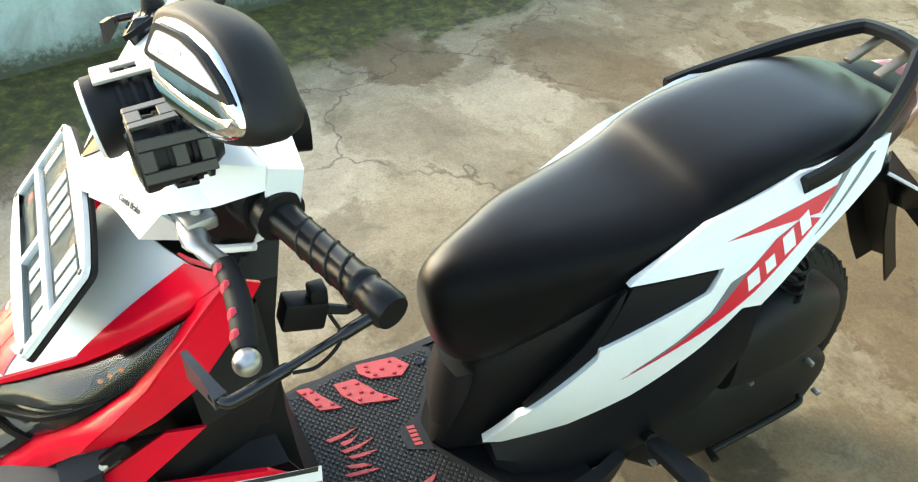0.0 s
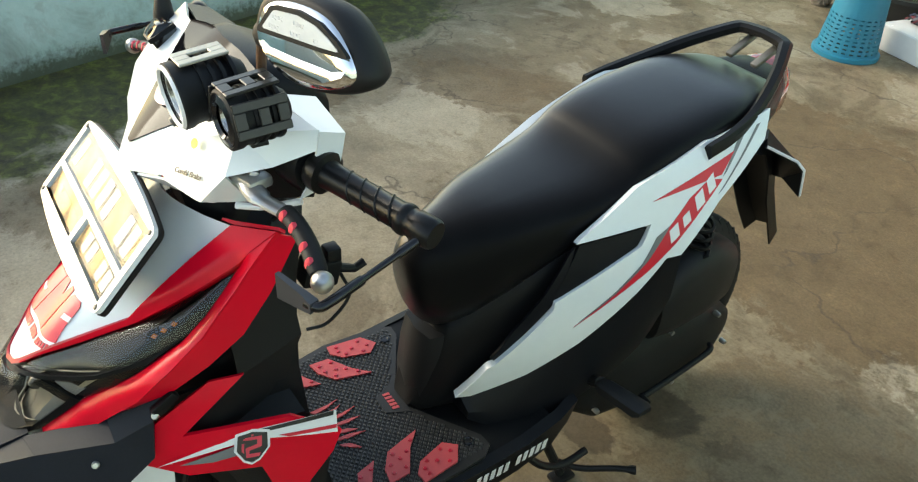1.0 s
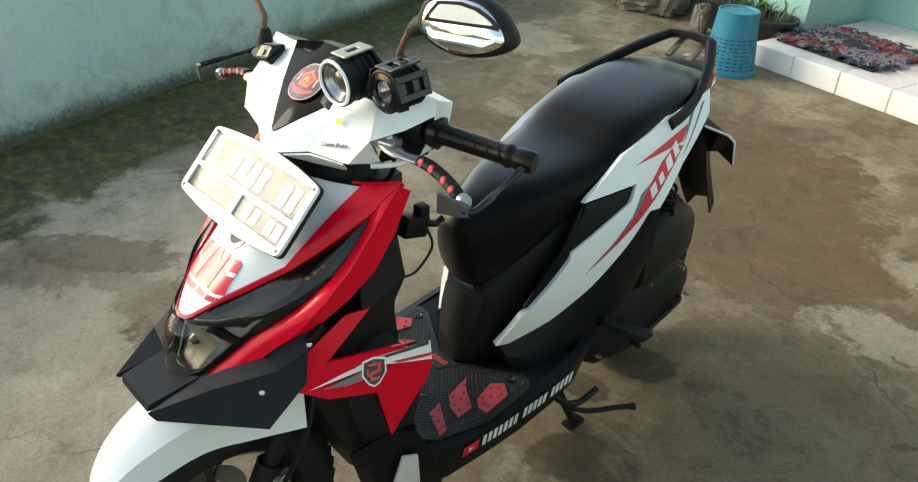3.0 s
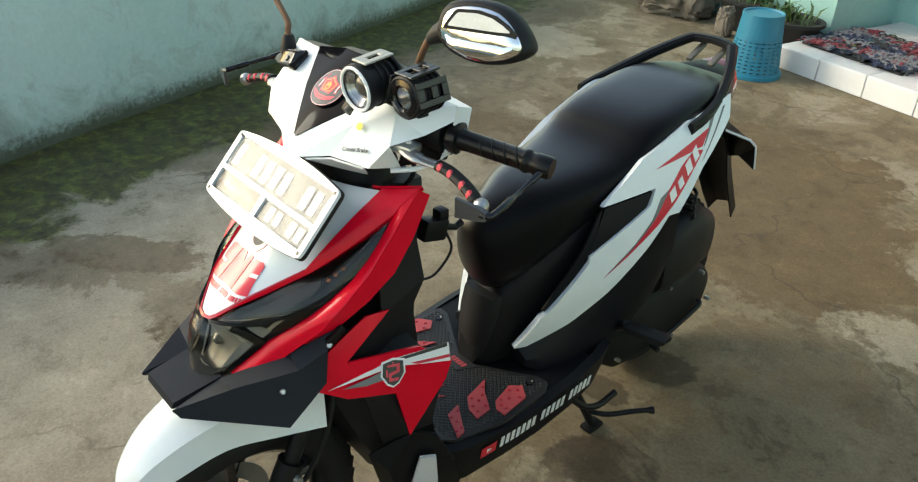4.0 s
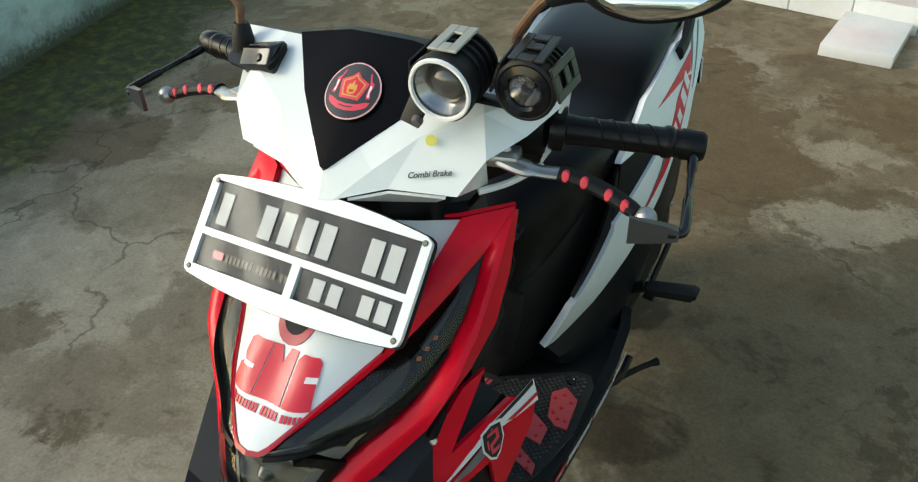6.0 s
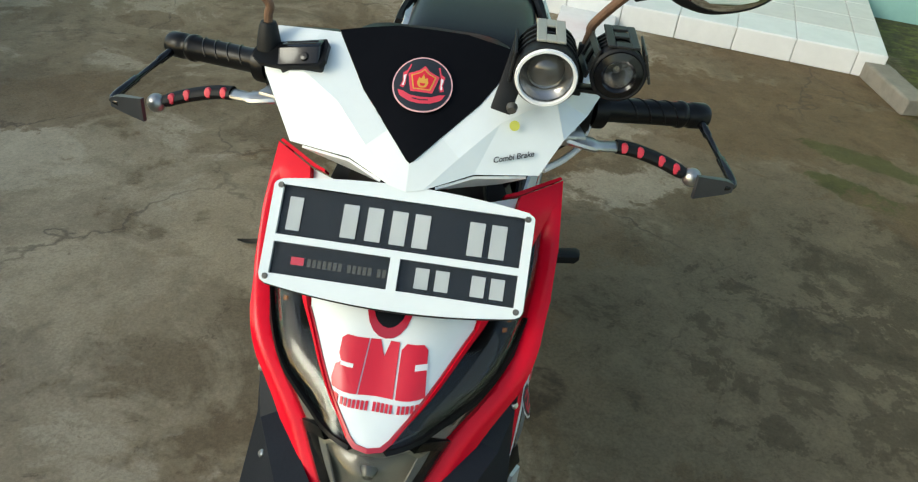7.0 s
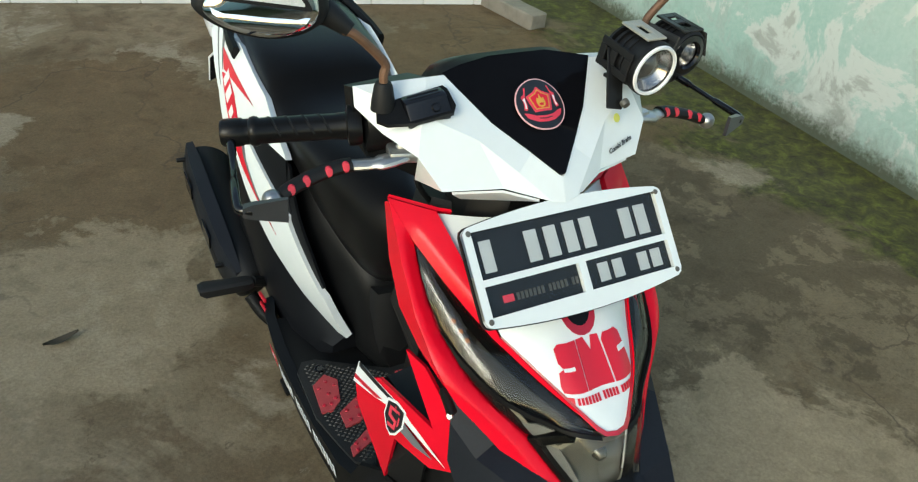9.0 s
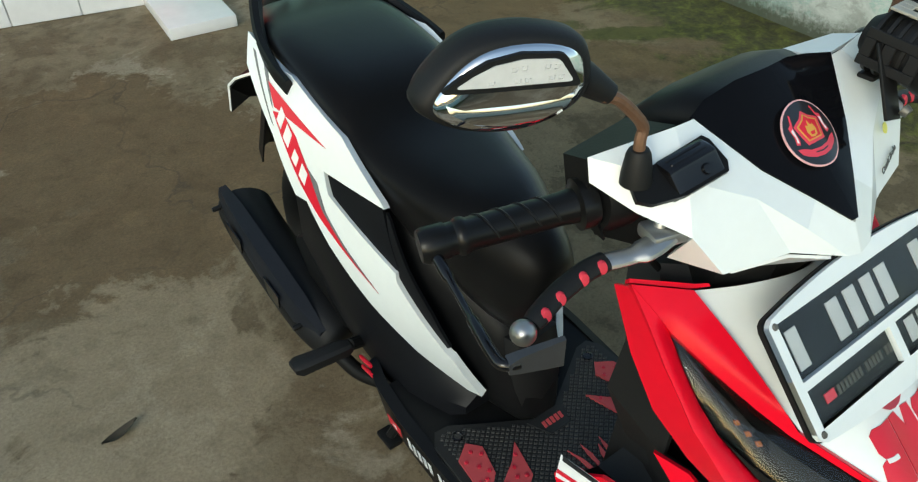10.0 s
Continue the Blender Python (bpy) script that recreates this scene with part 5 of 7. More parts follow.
bm = bmesh.new()
poly_on(bm, disc(0.0335), on_badge, 0.0012, 0.012)
emblem = part("round_emblem", bm, PINK, visor, "round black sticker with red and gold emblem")
bm = bmesh.new()
poly_on(bm, disc(0.0320), lifted(on_badge, 0.0003), 0.0004, 0.012)
part("emblem_field", bm, DECAL_BLACK, visor)
SHIELD = [(0, 0.0225), (0.0060, 0.0165), (0.0175, 0.0115), (0.0150, 0.0010), (0.0120, -0.0095), (-0.0120, -0.0095), (-0.0150, 0.0010), (-0.0175, 0.0115), (-0.0060, 0.0165)]
for nm, mat_, out, h in (
    ("emblem_shield", DECAL_PINK, SHIELD, 0.0006),
    ("emblem_rim", GOLD, [(x * 0.80, z * 0.80 + 0.0010) for x, z in SHIELD], 0.0008),
    ("emblem_core", DECAL_RED, [(x * 0.70, z * 0.70 + 0.0014) for x, z in SHIELD], 0.0010),
    ("emblem_flame", GOLD, [(0, 0.0125), (0.0020, 0.0065), (0.0048, 0.0080), (0.0062, 0.0020), (0.0046, -0.0032), (0, -0.0046), (-0.0046, -0.0032), (-0.0062, 0.0020), (-0.0048, 0.0080), (-0.0020, 0.0065)], 0.0012),
    ("emblem_bowl", DECAL_RED, [(-0.0034, 0.0010), (0.0034, 0.0010), (0.0020, -0.0022), (-0.0020, -0.0022)], 0.0014),
    ("emblem_ribbon", DECAL_PINK, [(-0.0265, -0.0085), (-0.0200, -0.0100), (-0.0120, -0.0140), (0.0, -0.0155), (0.0120, -0.0140), (0.0200, -0.0100), (0.0265, -0.0085), (0.0235, -0.0150), (0.0195, -0.0180), (0.0110, -0.0220), (0.0, -0.0235), (-0.0110, -0.0220), (-0.0195, -0.0180), (-0.0235, -0.0150)], 0.0007),
    ("emblem_ribbon_fold", DECAL_BLACK, [(-0.0090, -0.0172), (0.0, -0.0184), (0.0090, -0.0172), (0.0090, -0.0184), (0.0, -0.0197), (-0.0090, -0.0184)], 0.0009),
):
    bm = bmesh.new()
    poly_on(bm, out, lifted(on_badge, h), 0.0003, 0.008)
    part(nm, bm, mat_, visor)
for s in (1, -1):
    bm = bmesh.new()
    for out in ([(0.0150, 0.0225), (0.0165, 0.0235), (0.0212, 0.0085), (0.0195, 0.0080)], [(0.0185, 0.0155), (0.0235, 0.0125), (0.0225, 0.0025), (0.0245, -0.0045), (0.0205, -0.0060), (0.0185, -0.0010), (0.0190, 0.0060)]):
        poly_on(bm, [(x * s, z) for x, z in out], lifted(on_badge, 0.0007), 0.0003, 0.008)
    part("emblem_flag", bm, DECAL_PINK, visor)
    bm = bmesh.new()
    poly_on(bm, [(x * s, z) for x, z in [(0.0195, 0.0105), (0.0224, 0.0090), (0.0214, 0.0020), (0.0228, -0.0030), (0.0205, -0.0035), (0.0198, 0.0030)]], lifted(on_badge, 0.0009), 0.0003, 0.008)
    part("emblem_flag_field", bm, DECAL_WHITE, visor)

# words on the left cheek of the cowl
curve = bpy.data.curves.new("cowl_words", "FONT")
curve.body, curve.size, curve.extrude, curve.align_x, curve.shear = "Combi Brake", 0.0088, 0.0003, "CENTER", 0.3
curve.offset = 0.00012
ob = bpy.data.objects.new("tmp_words", curve)
scene.collection.objects.link(ob)
me = bpy.data.meshes.new_from_object(ob.evaluated_get(bpy.context.evaluated_depsgraph_get()))
bpy.data.objects.remove(ob)
r1, d_, e_, k_ = (Vector(COWL[k]) for k in ("R1", "D", "E", "K"))
wx = ((e_ - k_).normalized() + (d_ - k_).normalized() * 0.9).normalized()
wn_ = wx.cross(r1 - k_).normalized()
if wn_.y > 0:
    wn_ = -wn_
wy = wn_.cross(wx)
if wy.z < 0:
    wy = -wy
me.transform(Matrix.Translation((k_ + e_) / 2 + wx * 0.010 + wy * 0.016 + wn_ * 0.0032) @ Matrix((wx, wy, wn_)).transposed().to_4x4())
me.materials.clear()
me.materials.append(DECAL_BLACK)
words = new("cowl_words", me)
words.parent = scooter
tagged(words, "small black words on the white cowl")
bm = bmesh.new()
cm = Matrix.Translation(r1 * 0.80 + d_ * 0.20 + Vector((0, -0.002, 0.002)) + wn_ * 0.003) @ Matrix((wx, wy, wn_)).transposed().to_4x4()
poly_on(bm, disc(0.0058, 20), lambda u, v_, o: cm @ Vector((u, v_, o + 0.0006)), 0.0005, 0.5)
part("round_sticker", bm, YELLOW, scooter, "small yellow round sticker")

# neck and top deck
bm = bmesh.new()
rings = []
for z, hw, yf, yb in ((0.880, 0.088, -0.345, -0.235), (0.915, 0.080, -0.350, -0.235), (0.940, 0.062, -0.345, -0.240), (0.965, 0.050, -0.330, -0.245)):
    rings.append([bm.verts.new((hw * c, (yf + yb) / 2 + (yb - yf) / 2 * q, z)) for c, q in ((1, 0.5), (0.7, 1), (-0.7, 1), (-1, 0.5), (-1, -0.4), (-0.55, -1), (0.55, -1), (1, -0.4))])
skin(bm, rings)
part("neck_cover", bm, BLACK, scooter, "black steering neck cover", 40)


# --- grips, levers and guards
def grip(s):
    a, b = Vector((0.206 * s, -0.238, 1.000)), Vector((0.333 * s, -0.192, 0.988))
    d = (b - a).normalized()
    bm = bmesh.new()
    L = (b - a).length
    prof = [(0.0, -0.012), (0.022, -0.012), (0.024, -0.006), (0.024, 0.004), (0.0165, 0.006), (0.0152, 0.02), (0.0152, L - 0.030), (0.0168, L - 0.028), (0.0176, L - 0.024), (0.0168, L - 0.020), (0.0150, L - 0.018), (0.0150, L - 0.012), (0.0165, L - 0.010), (0.0165, L + 0.010), (0.0145, L + 0.014), (0.0, L + 0.014)]
    lathe(bm, prof, aim(a, b), 28)
    g = part("grip", bm, GRIPRUBBER, scooter, "black ribbed rubber handlebar grip", 40)
    m = aim(a, b)
    for j in range(4):
        bm = bmesh.new()
        pts = []
        for k in range(10):
            an = math.pi * (-0.2 + 1.2 * k / 9) + 0.6
            pts.append(m @ Vector((0.0152 * math.cos(an), 0.0152 * math.sin(an), 0.024 + j * 0.019 + 0.026 * k / 9)))
        tube(bm, pts, 0.0014, 6)
        part("grip_rib", bm, GRIPRUBBER, g)
    # switch housing inboard of the grip
    bm = bmesh.new()
    rings = []
    for t, r in ((-0.055, 0.020), (-0.045, 0.027), (-0.02, 0.029), (-0.010, 0.026)):
        rings.append([bm.verts.new(a + d * t + Vector((0, math.cos(q) * r, math.sin(q) * r * 1.15))) for q in [math.tau * k / 16 for k in range(16)]])
    skin(bm, rings)
    part("switch_housing", bm, BLACK, scooter, "black switch housing")
    # lever
    root = [(0.150, -0.300, 0.994), (0.180, -0.310, 0.990), (0.205, -0.306, 0.985), (0.232, -0.292, 0.980)]
    bm = bmesh.new()
    tube(bm, smooth_path([mx(p, s) for p in root], 5), [0.013] * 5 + [0.012] * 5 + [0.009] * 6, 12, True, 0.55)
    box(bm, (0.040, 0.030, 0.014), Matrix.Translation(mx((0.168, -0.305, 0.992), s)) @ Matrix.Rotation(radians(15 * s), 4, "Z"), 0.004)
    lathe(bm, [(0, 0.009), (0.0050, 0.009), (0.006, 0.007), (0.006, -0.006)], aim(mx((0.172, -0.302, 0.994), s), mx((0.172, -0.302, 1.1), s)), 14)
    lv = part("brake_lever", bm, ALU, scooter, "cast alloy brake lever")
    blade = smooth_path([mx(p, s) for p in ((0.228, -0.2935, 0.981), (0.250, -0.291, 0.978), (0.282, -0.292, 0.970), (0.312, -0.297, 0.960))], 5)
    bm = bmesh.new()
    tube(bm, blade, [0.0105] * (len(blade) - 1) + [0.009], 12, True, 0.75)
    part("lever_sleeve", bm, RUBBER, lv, "black rubber lever sleeve with red dots")
    for j in range(4):
        p = blade[2 + j * 4 - (1 if j == 3 else 0)]
        bm = bmesh.new()
        nrm = Vector((0.12 * s, -0.93, 0.34)).normalized()
        lathe(bm, [(0, 0.0015), (0.0042, 0.0012), (0.0054, -0.001), (0.0054, -0.003)], aim(p + nrm * 0.0090, p + nrm) @ Matrix.Diagonal((0.9, 1.25, 1, 1)), 14)
        part("red_dot", bm, LEVERPAD, lv, "red rubber dot")
    bm = bmesh.new()
    q = Vector(mx((0.322, -0.2985, 0.957), s))
    bmesh.ops.create_icosphere(bm, subdivisions=3, radius=0.0115, matrix=Matrix.Translation(q))
    part("lever_ball", bm, ALU, lv, "round alloy lever end")
    # lever guard: bar from the grip's end, elbow and blade
    e0, e1, e2 = Vector(mx((0.338, -0.196, 0.985), s)), Vector(mx((0.366, -0.322, 0.966), s)), Vector(mx((0.318, -0.340, 0.968), s))
    bm = bmesh.new()
    elbow = smooth_path([e0 + (e1 - e0) * 0.86, e0 + (e1 - e0) * 0.97 + (e2 - e1) * 0.03, e1 + (e2 - e1) * 0.16, e1 + (e2 - e1) * 0.30], 4)
    tube(bm, [e0 + (e1 - e0) * t for t in (-0.03, 0.04, 0.06, 0.26, 0.28, 0.60, 0.62)] + elbow, [0.0085, 0.0080, 0.0055, 0.0052, 0.0036, 0.0036, 0.0052] + [0.0052] * len(elbow), 12)
    gd = part("lever_guard", bm, GLOSS, scooter, "black lever guard on the bar end")
    bm = bmesh.new()
    dd = (e2 - e1).normalized()
    up = Vector((0, 0, 1))
    sd = dd.cross(up).normalized()
    rings = []
    for t, hh, w in ((0.006, 0.0055, 0.0055), (0.016, 0.009, 0.004), (0.052, 0.0145, 0.0025)):
        c0 = e1 + dd * t
        rings.append([bm.verts.new(c0 + up * hh * i - sd * w * j) for i, j in ((1, -1), (1, 1), (-1, 1), (-1, -1))])
    skin(bm, rings)
    part("guard_blade", bm, BLADE, gd, "dark guard blade")


both(grip)

# brake fluid reservoir let into the right cheek
RX = Vector((0.0475, -0.0060, 0.0100)).normalized()
RZ = Vector((-0.240, -0.444, 0.863))
RZ = (RZ - RX * RZ.dot(RX)).normalized()
RY = RZ.cross(RX)
RM = Matrix.Translation((-0.1410, -0.2975, 1.0425)) @ Matrix((RX, RY, RZ)).transposed().to_4x4()


def on_cheek(u, v, off):
    return RM @ Vector((u, v, off))


# flat black sheet laid on the uncut cheek as the hole's shade
bm = bmesh.new()
poly_on(bm, [(0.0305, 0.012), (0.0265, 0.0185), (-0.030, 0.0165), (-0.056, 0.010), (-0.060, -0.004), (-0.050, -0.013), (-0.020, -0.0205), (0.026, -0.0205), (0.0315, -0.012)], lifted(on_cheek, 0.0048), 0.006, 0.5)
part("recess_shade_sheet", bm, BLACK, scooter, "flat black sheet for the shaded recess round the brake fluid reservoir")
bm = bmesh.new()
rings = []
for u, f_ in ((-0.0262, 0.86), (-0.0248, 0.97), (-0.0225, 1.0), (0.0215, 1.0), (0.0240, 0.96), (0.0255, 0.84)):
    rings.append([bm.verts.new(on_cheek(u, v_ * f_, -0.012 + (o + 0.012) * f_)) for v_, o in ((0.0175, -0.012), (0.0175, 0.0045), (0.0160, 0.0062), (0.0025, 0.0132), (-0.0005, 0.0132), (-0.0025, 0.0118), (-0.0175, 0.0055), (-0.0185, -0.012))])
skin(bm, rings)
rs = part("brake_reservoir", bm, GLOSS, scooter, "black brake fluid reservoir", 30)
for v_, o in ((0.0125, 0.0083), (0.0065, 0.0114)):
    bm = bmesh.new()
    box(bm, (0.038, 0.0024, 0.0018), RM @ Matrix.Translation((0, v_, o)) @ Matrix.Rotation(-0.48, 4, "X"), 0.0006, 1)
    part("reservoir_rib", bm, GLOSS, rs)
bm = bmesh.new()
lathe(bm, [(0, 0.0022), (0.0040, 0.002), (0.0052, 0.0), (0.0052, -0.004)], RM @ Matrix.Translation((0.008, -0.0105, 0.0088)) @ Matrix.Rotation(0.42, 4, "X"), 18)
part("sight_glass", bm, GLOSS, rs, "round sight glass")


# --- mirrors, mounted with their decorated backs to the front
def mirror(s, foot, bend, joint, centre, yaw, roll, pitch, boot):
    bm = bmesh.new()
    path = smooth_path([foot, Vector(foot) * 0.4 + Vector(bend) * 0.6, bend, joint, Vector(joint) + (Vector(centre) - Vector(joint)) * 0.15], 6)
    tube(bm, path, 0.0052, 10)
    st = part("mirror_stem", bm, RUST, scooter, "rusty steel mirror stem")
    if boot:
        bm = bmesh.new()
        lathe(bm, [(0, -0.016), (0.0142, -0.016), (0.0135, -0.006), (0.0105, 0.012), (0.0085, 0.016), (0.0, 0.016)], aim(Vector(foot) + Vector((0, 0, 0.0)), bend), 18)
        part("stem_boot", bm, RUBBER, st, "black rubber boot")
    m = Matrix.Translation(centre) @ Matrix.Rotation(radians(yaw), 4, "Z") @ Matrix.Rotation(radians(roll), 4, "Y") @ Matrix.Rotation(radians(pitch), 4, "X")
    # outline in the mirror's plane: u outwards, v up
    ol = [(-0.086, -0.002), (-0.079, 0.026), (-0.060, 0.042), (-0.018, 0.050), (0.030, 0.046), (0.064, 0.026), (0.089, -0.008), (0.074, -0.028), (0.038, -0.042), (-0.008, -0.047), (-0.048, -0.039), (-0.076, -0.022)]
    ol = [(u * 0.775, v_ * 0.79) for u, v_ in [tuple(p)[:2] for p in smooth_path([(u, v_, 0) for u, v_ in ol + [ol[0]]], 4)][:-1]]
    bm = bmesh.new()
    rings = []
    for off, k in ((0.022, 0.80), (0.019, 0.90), (0.008, 0.985), (-0.004, 0.99), (-0.014, 0.93), (-0.017, 0.84)):
        rings.append([bm.verts.new(m @ Vector((u * k * s, off, v_ * k))) for u, v_ in ol])
    skin(bm, rings)
    mr = part("mirror", bm, MATT, scooter, "black oval mirror with chrome back and lamp window", 50)
    tube_bm = bmesh.new()
    tube(tube_bm, [m @ Vector((-0.056 * s, 0.006, -0.006)), m @ Vector((-0.068 * s, 0.004, -0.010)), (m @ Vector((-0.068 * s, 0.004, -0.010))).lerp(Vector(joint), 0.75)], [0.017, 0.013, 0.0085], 14)
    part("mirror_neck", tube_bm, MATT, mr)
    bm = bmesh.new()
    rings = []
    for off, k in ((-0.010, 0.84), (-0.0175, 0.83), (-0.0205, 0.79), (-0.0232, 0.55), (-0.024, 0.2)):
        rings.append([bm.verts.new(m @ Vector((u * k * s, off, v_ * k - 0.001))) for u, v_ in ol])
    skin(bm, rings)
    part("chrome_back", bm, CHROME, mr, "chrome mirror back", 60)
    bm = bmesh.new()
    win = rounded([(-0.0490, 0.0010), (-0.0330, 0.0262), (-0.0010, 0.0290), (0.0230, 0.0250), (0.0410, 0.0160), (0.0560, 0.0055), (0.0300, 0.0035)], 0.004)
    poly_on(bm, [(u * s, v_) for u, v_ in win], lambda u, v_, o: m @ Vector((u, -0.0256 - o, v_)), 0.004, 0.5)
    w = part("lamp_window", bm, MATT, mr, "black framed mirror lamp")
    bm = bmesh.new()
    poly_on(bm, [((u - 0.001) * s * 0.83, (v_ - 0.0135) * 0.70 + 0.0142) for u, v_ in win], lambda u, v_, o: m @ Vector((u, -0.0264 - o, v_)), 0.002, 0.5)
    part("lamp_element", bm, LAMPWHITE, w, "silvery lamp reflector")
    for u, z0 in ((-0.031, 0.0075), (-0.024, 0.0075), (-0.006, 0.0075), (0.001, 0.0075), (0.020, 0.0080), (-0.027, 0.0155), (-0.020, 0.0160), (-0.003, 0.0165), (0.004, 0.0160)):
        bm = bmesh.new()
        for u0, u1, v0, v1 in ((-0.0022, 0.0022, 0.0, 0.0009), (-0.0022, -0.0013, 0.0009, 0.0036), (0.0008, 0.0022, 0.0024, 0.0036)):
            poly_on(bm, [(u + u0, z0 + v0), (u + u1, z0 + v0), (u + u1, z0 + v1), (u + u0, z0 + v1)], lambda q, v_, o: m @ Vector((q * s, -0.0269 - o, v_)), 0.0006, 0.5)
        part("lamp_chip", bm, SILVER, mr)
    bm = bmesh.new()
    ridge = [(-0.046, -0.0070), (-0.020, -0.0045), (0.020, -0.0035), (0.050, -0.0045), (0.047, -0.0110), (0.030, -0.0200), (0.005, -0.0245), (-0.022, -0.0225), (-0.040, -0.0150)]
    poly_on(bm, [(u * s, v_) for u, v_ in ridge], lambda u, v_, o: m @ Vector((u, -0.0205 - 0.0050 * max(0.0, 1 - ((v_ + 0.0165) / 0.0135) ** 2) * max(0.0, 1 - (u / 0.075) ** 2) - o, v_)), 0.004, 0.005)
    part("chrome_ridge", bm, CHROME, mr, "rounded chrome ridge below the lamp window", 60)
    # the glass on the rider's side
    bm = bmesh.new()
    poly_on(bm, [(u * 0.76 * s, v_ * 0.76) for u, v_ in ol], lambda u, v_, o: m @ Vector((u, 0.0228 + o, v_)), 0.002, 0.5)
    part("mirror_glass", bm, CHROME, mr, "mirror glass")


mirror(-1, (-0.186, -0.279, 1.053), (-0.186, -0.277, 1.092), (-0.219, -0.278, 1.125), (-0.307, -0.247, 1.158), -17, 4, 0, True)
mirror(1, (0.170, -0.284, 1.085), (0.176, -0.284, 1.118), (0.202, -0.290, 1.152), (0.296, -0.276, 1.180), 19, 0, -10, False)


# --- auxiliary spot lamps on the left cheek
def spot(centre, target, r, length, ring_mat, big):
    m = aim(centre, target)
    bm = bmesh.new()
    k = 1.0
    prof = [(0.0, -length), (r * 0.55, -length), (r * 0.80, -length * 0.85), (r * 0.98, -length * 0.45), (r * 1.02, -0.010), (r * 1.08, -0.006), (r * 1.08, 0.002), (r * 0.98, 0.004), (r * 0.90, 0.002), (r * 0.86, -0.010), (0.0, -0.020)]
    lathe(bm, prof, m, 28)
    sp = part("spot_lamp", bm, MATT, scooter, "black metal auxiliary spot lamp" + (" with a white ring" if big else " with grille bracket"), 40)
    bm = bmesh.new()
    if big:
        lathe(bm, [(r * 0.89, 0.003), (r * 0.92, 0.0060), (r * 1.0, 0.0060), (r * 1.04, 0.002), (r * 0.89, 0.001)], m, 36)
        part("lamp_ring", bm, ring_mat, sp, "white ring")
    else:
        lathe(bm, [(r * 0.56, 0.003), (r * 0.66, 0.006), (r * 0.92, 0.004), (r * 1.0, 0.0), (r * 0.56, 0.0)], m, 36)
        part("lamp_ring", bm, GLOSS, sp)
    rr = r * (0.88 if big else 0.56)
    bm = bmesh.new()
    lathe(bm, [(rr * 0.25, -0.020), (rr * 0.5, -0.016), (rr * 0.8, -0.008), (rr, 0.0)], m, 28)
    part("reflector_bowl", bm, REFLECTOR, sp, "bright reflector bowl")
    bm = bmesh.new()
    if big:
        lathe(bm, [(0.0, -0.001), (rr * 0.30, -0.0022), (rr * 0.55, -0.0058), (rr * 0.70, -0.0100), (rr * 0.72, -0.0130)], m, 28)
    else:
        bmesh.ops.create_icosphere(bm, subdivisions=2, radius=rr * 0.26, matrix=m @ Matrix.Translation((0, 0, -0.014)))
    part("projector", bm, SMOKE, sp, "dark domed projector lens")
    bm = bmesh.new()
    lathe(bm, [(0.0, 0.004), (rr * 0.5, 0.0030), (rr * 0.98, 0.0005)], m, 28)
    c = part("spot_glass", bm, SPOTGLASS, sp, "clear glass")
    c.visible_shadow = False
    # cooling fins behind
    for j in range(4):
        bm = bmesh.new()
        z = -length * (0.35 + 0.15 * j)
        lathe(bm, [(r * 0.6, z), (r * 1.06, z), (r * 1.06, z + 0.0035), (r * 0.6, z + 0.0035), (r * 0.6, z)], m, 24)
        part("cooling_fin", bm, MATT, sp)
    # slotted shield plates round the body
    for j, ang in enumerate((90, 162, 18) if not big else (90, 175)):
        bm = bmesh.new()
        a = radians(ang)
        pm = m @ Matrix.Rotation(a, 4, "Z") @ Matrix.Translation((r * 1.12, 0, -length * 0.45))
        w, ln = r * 1.15, length * 0.78
        if not big:
            w, ln = r * 1.22, length * 0.88
            pm = pm @ Matrix.Translation((0.001, 0, length * 0.06)) @ Matrix.Rotation(radians(-3), 4, "Y")
        if big and ang == 90:
            w, ln = r * 0.95, length * 0.70
            parts = (((0.003, w * 0.34, ln), (0, -w * 0.33, 0)), ((0.003, w * 0.34, ln), (0, w * 0.33, 0)), ((0.003, w * 0.34, ln * 0.30), (0, 0, ln * 0.35)), ((0.003, w * 0.34, ln * 0.30), (0, 0, -ln * 0.35)))
            for sz, at in parts:
                box(bm, sz, pm @ Matrix.Translation(at), 0.0008, 1)
            part("top_plate", bm, PLATECREAM, sp, "pale slotted metal plate")
            continue
        for sz, at in (((0.003, w * 0.26, ln), (0, -w * 0.37, 0)), ((0.003, w * 0.26, ln), (0, w * 0.37, 0)), ((0.003, w * 0.48, ln * 0.22), (0, 0, ln * 0.39)), ((0.003, w * 0.48, ln * 0.2), (0, 0, -ln * 0.05)), ((0.003, w * 0.48, ln * 0.2), (0, 0, -ln * 0.4))):
            box(bm, sz, pm @ Matrix.Translation(at), 0.0008, 1)
        part("slotted_shield", bm, SHIELD_METAL if (ang == 90 or not big) else MATT, sp, "worn slotted metal shield")
    return sp


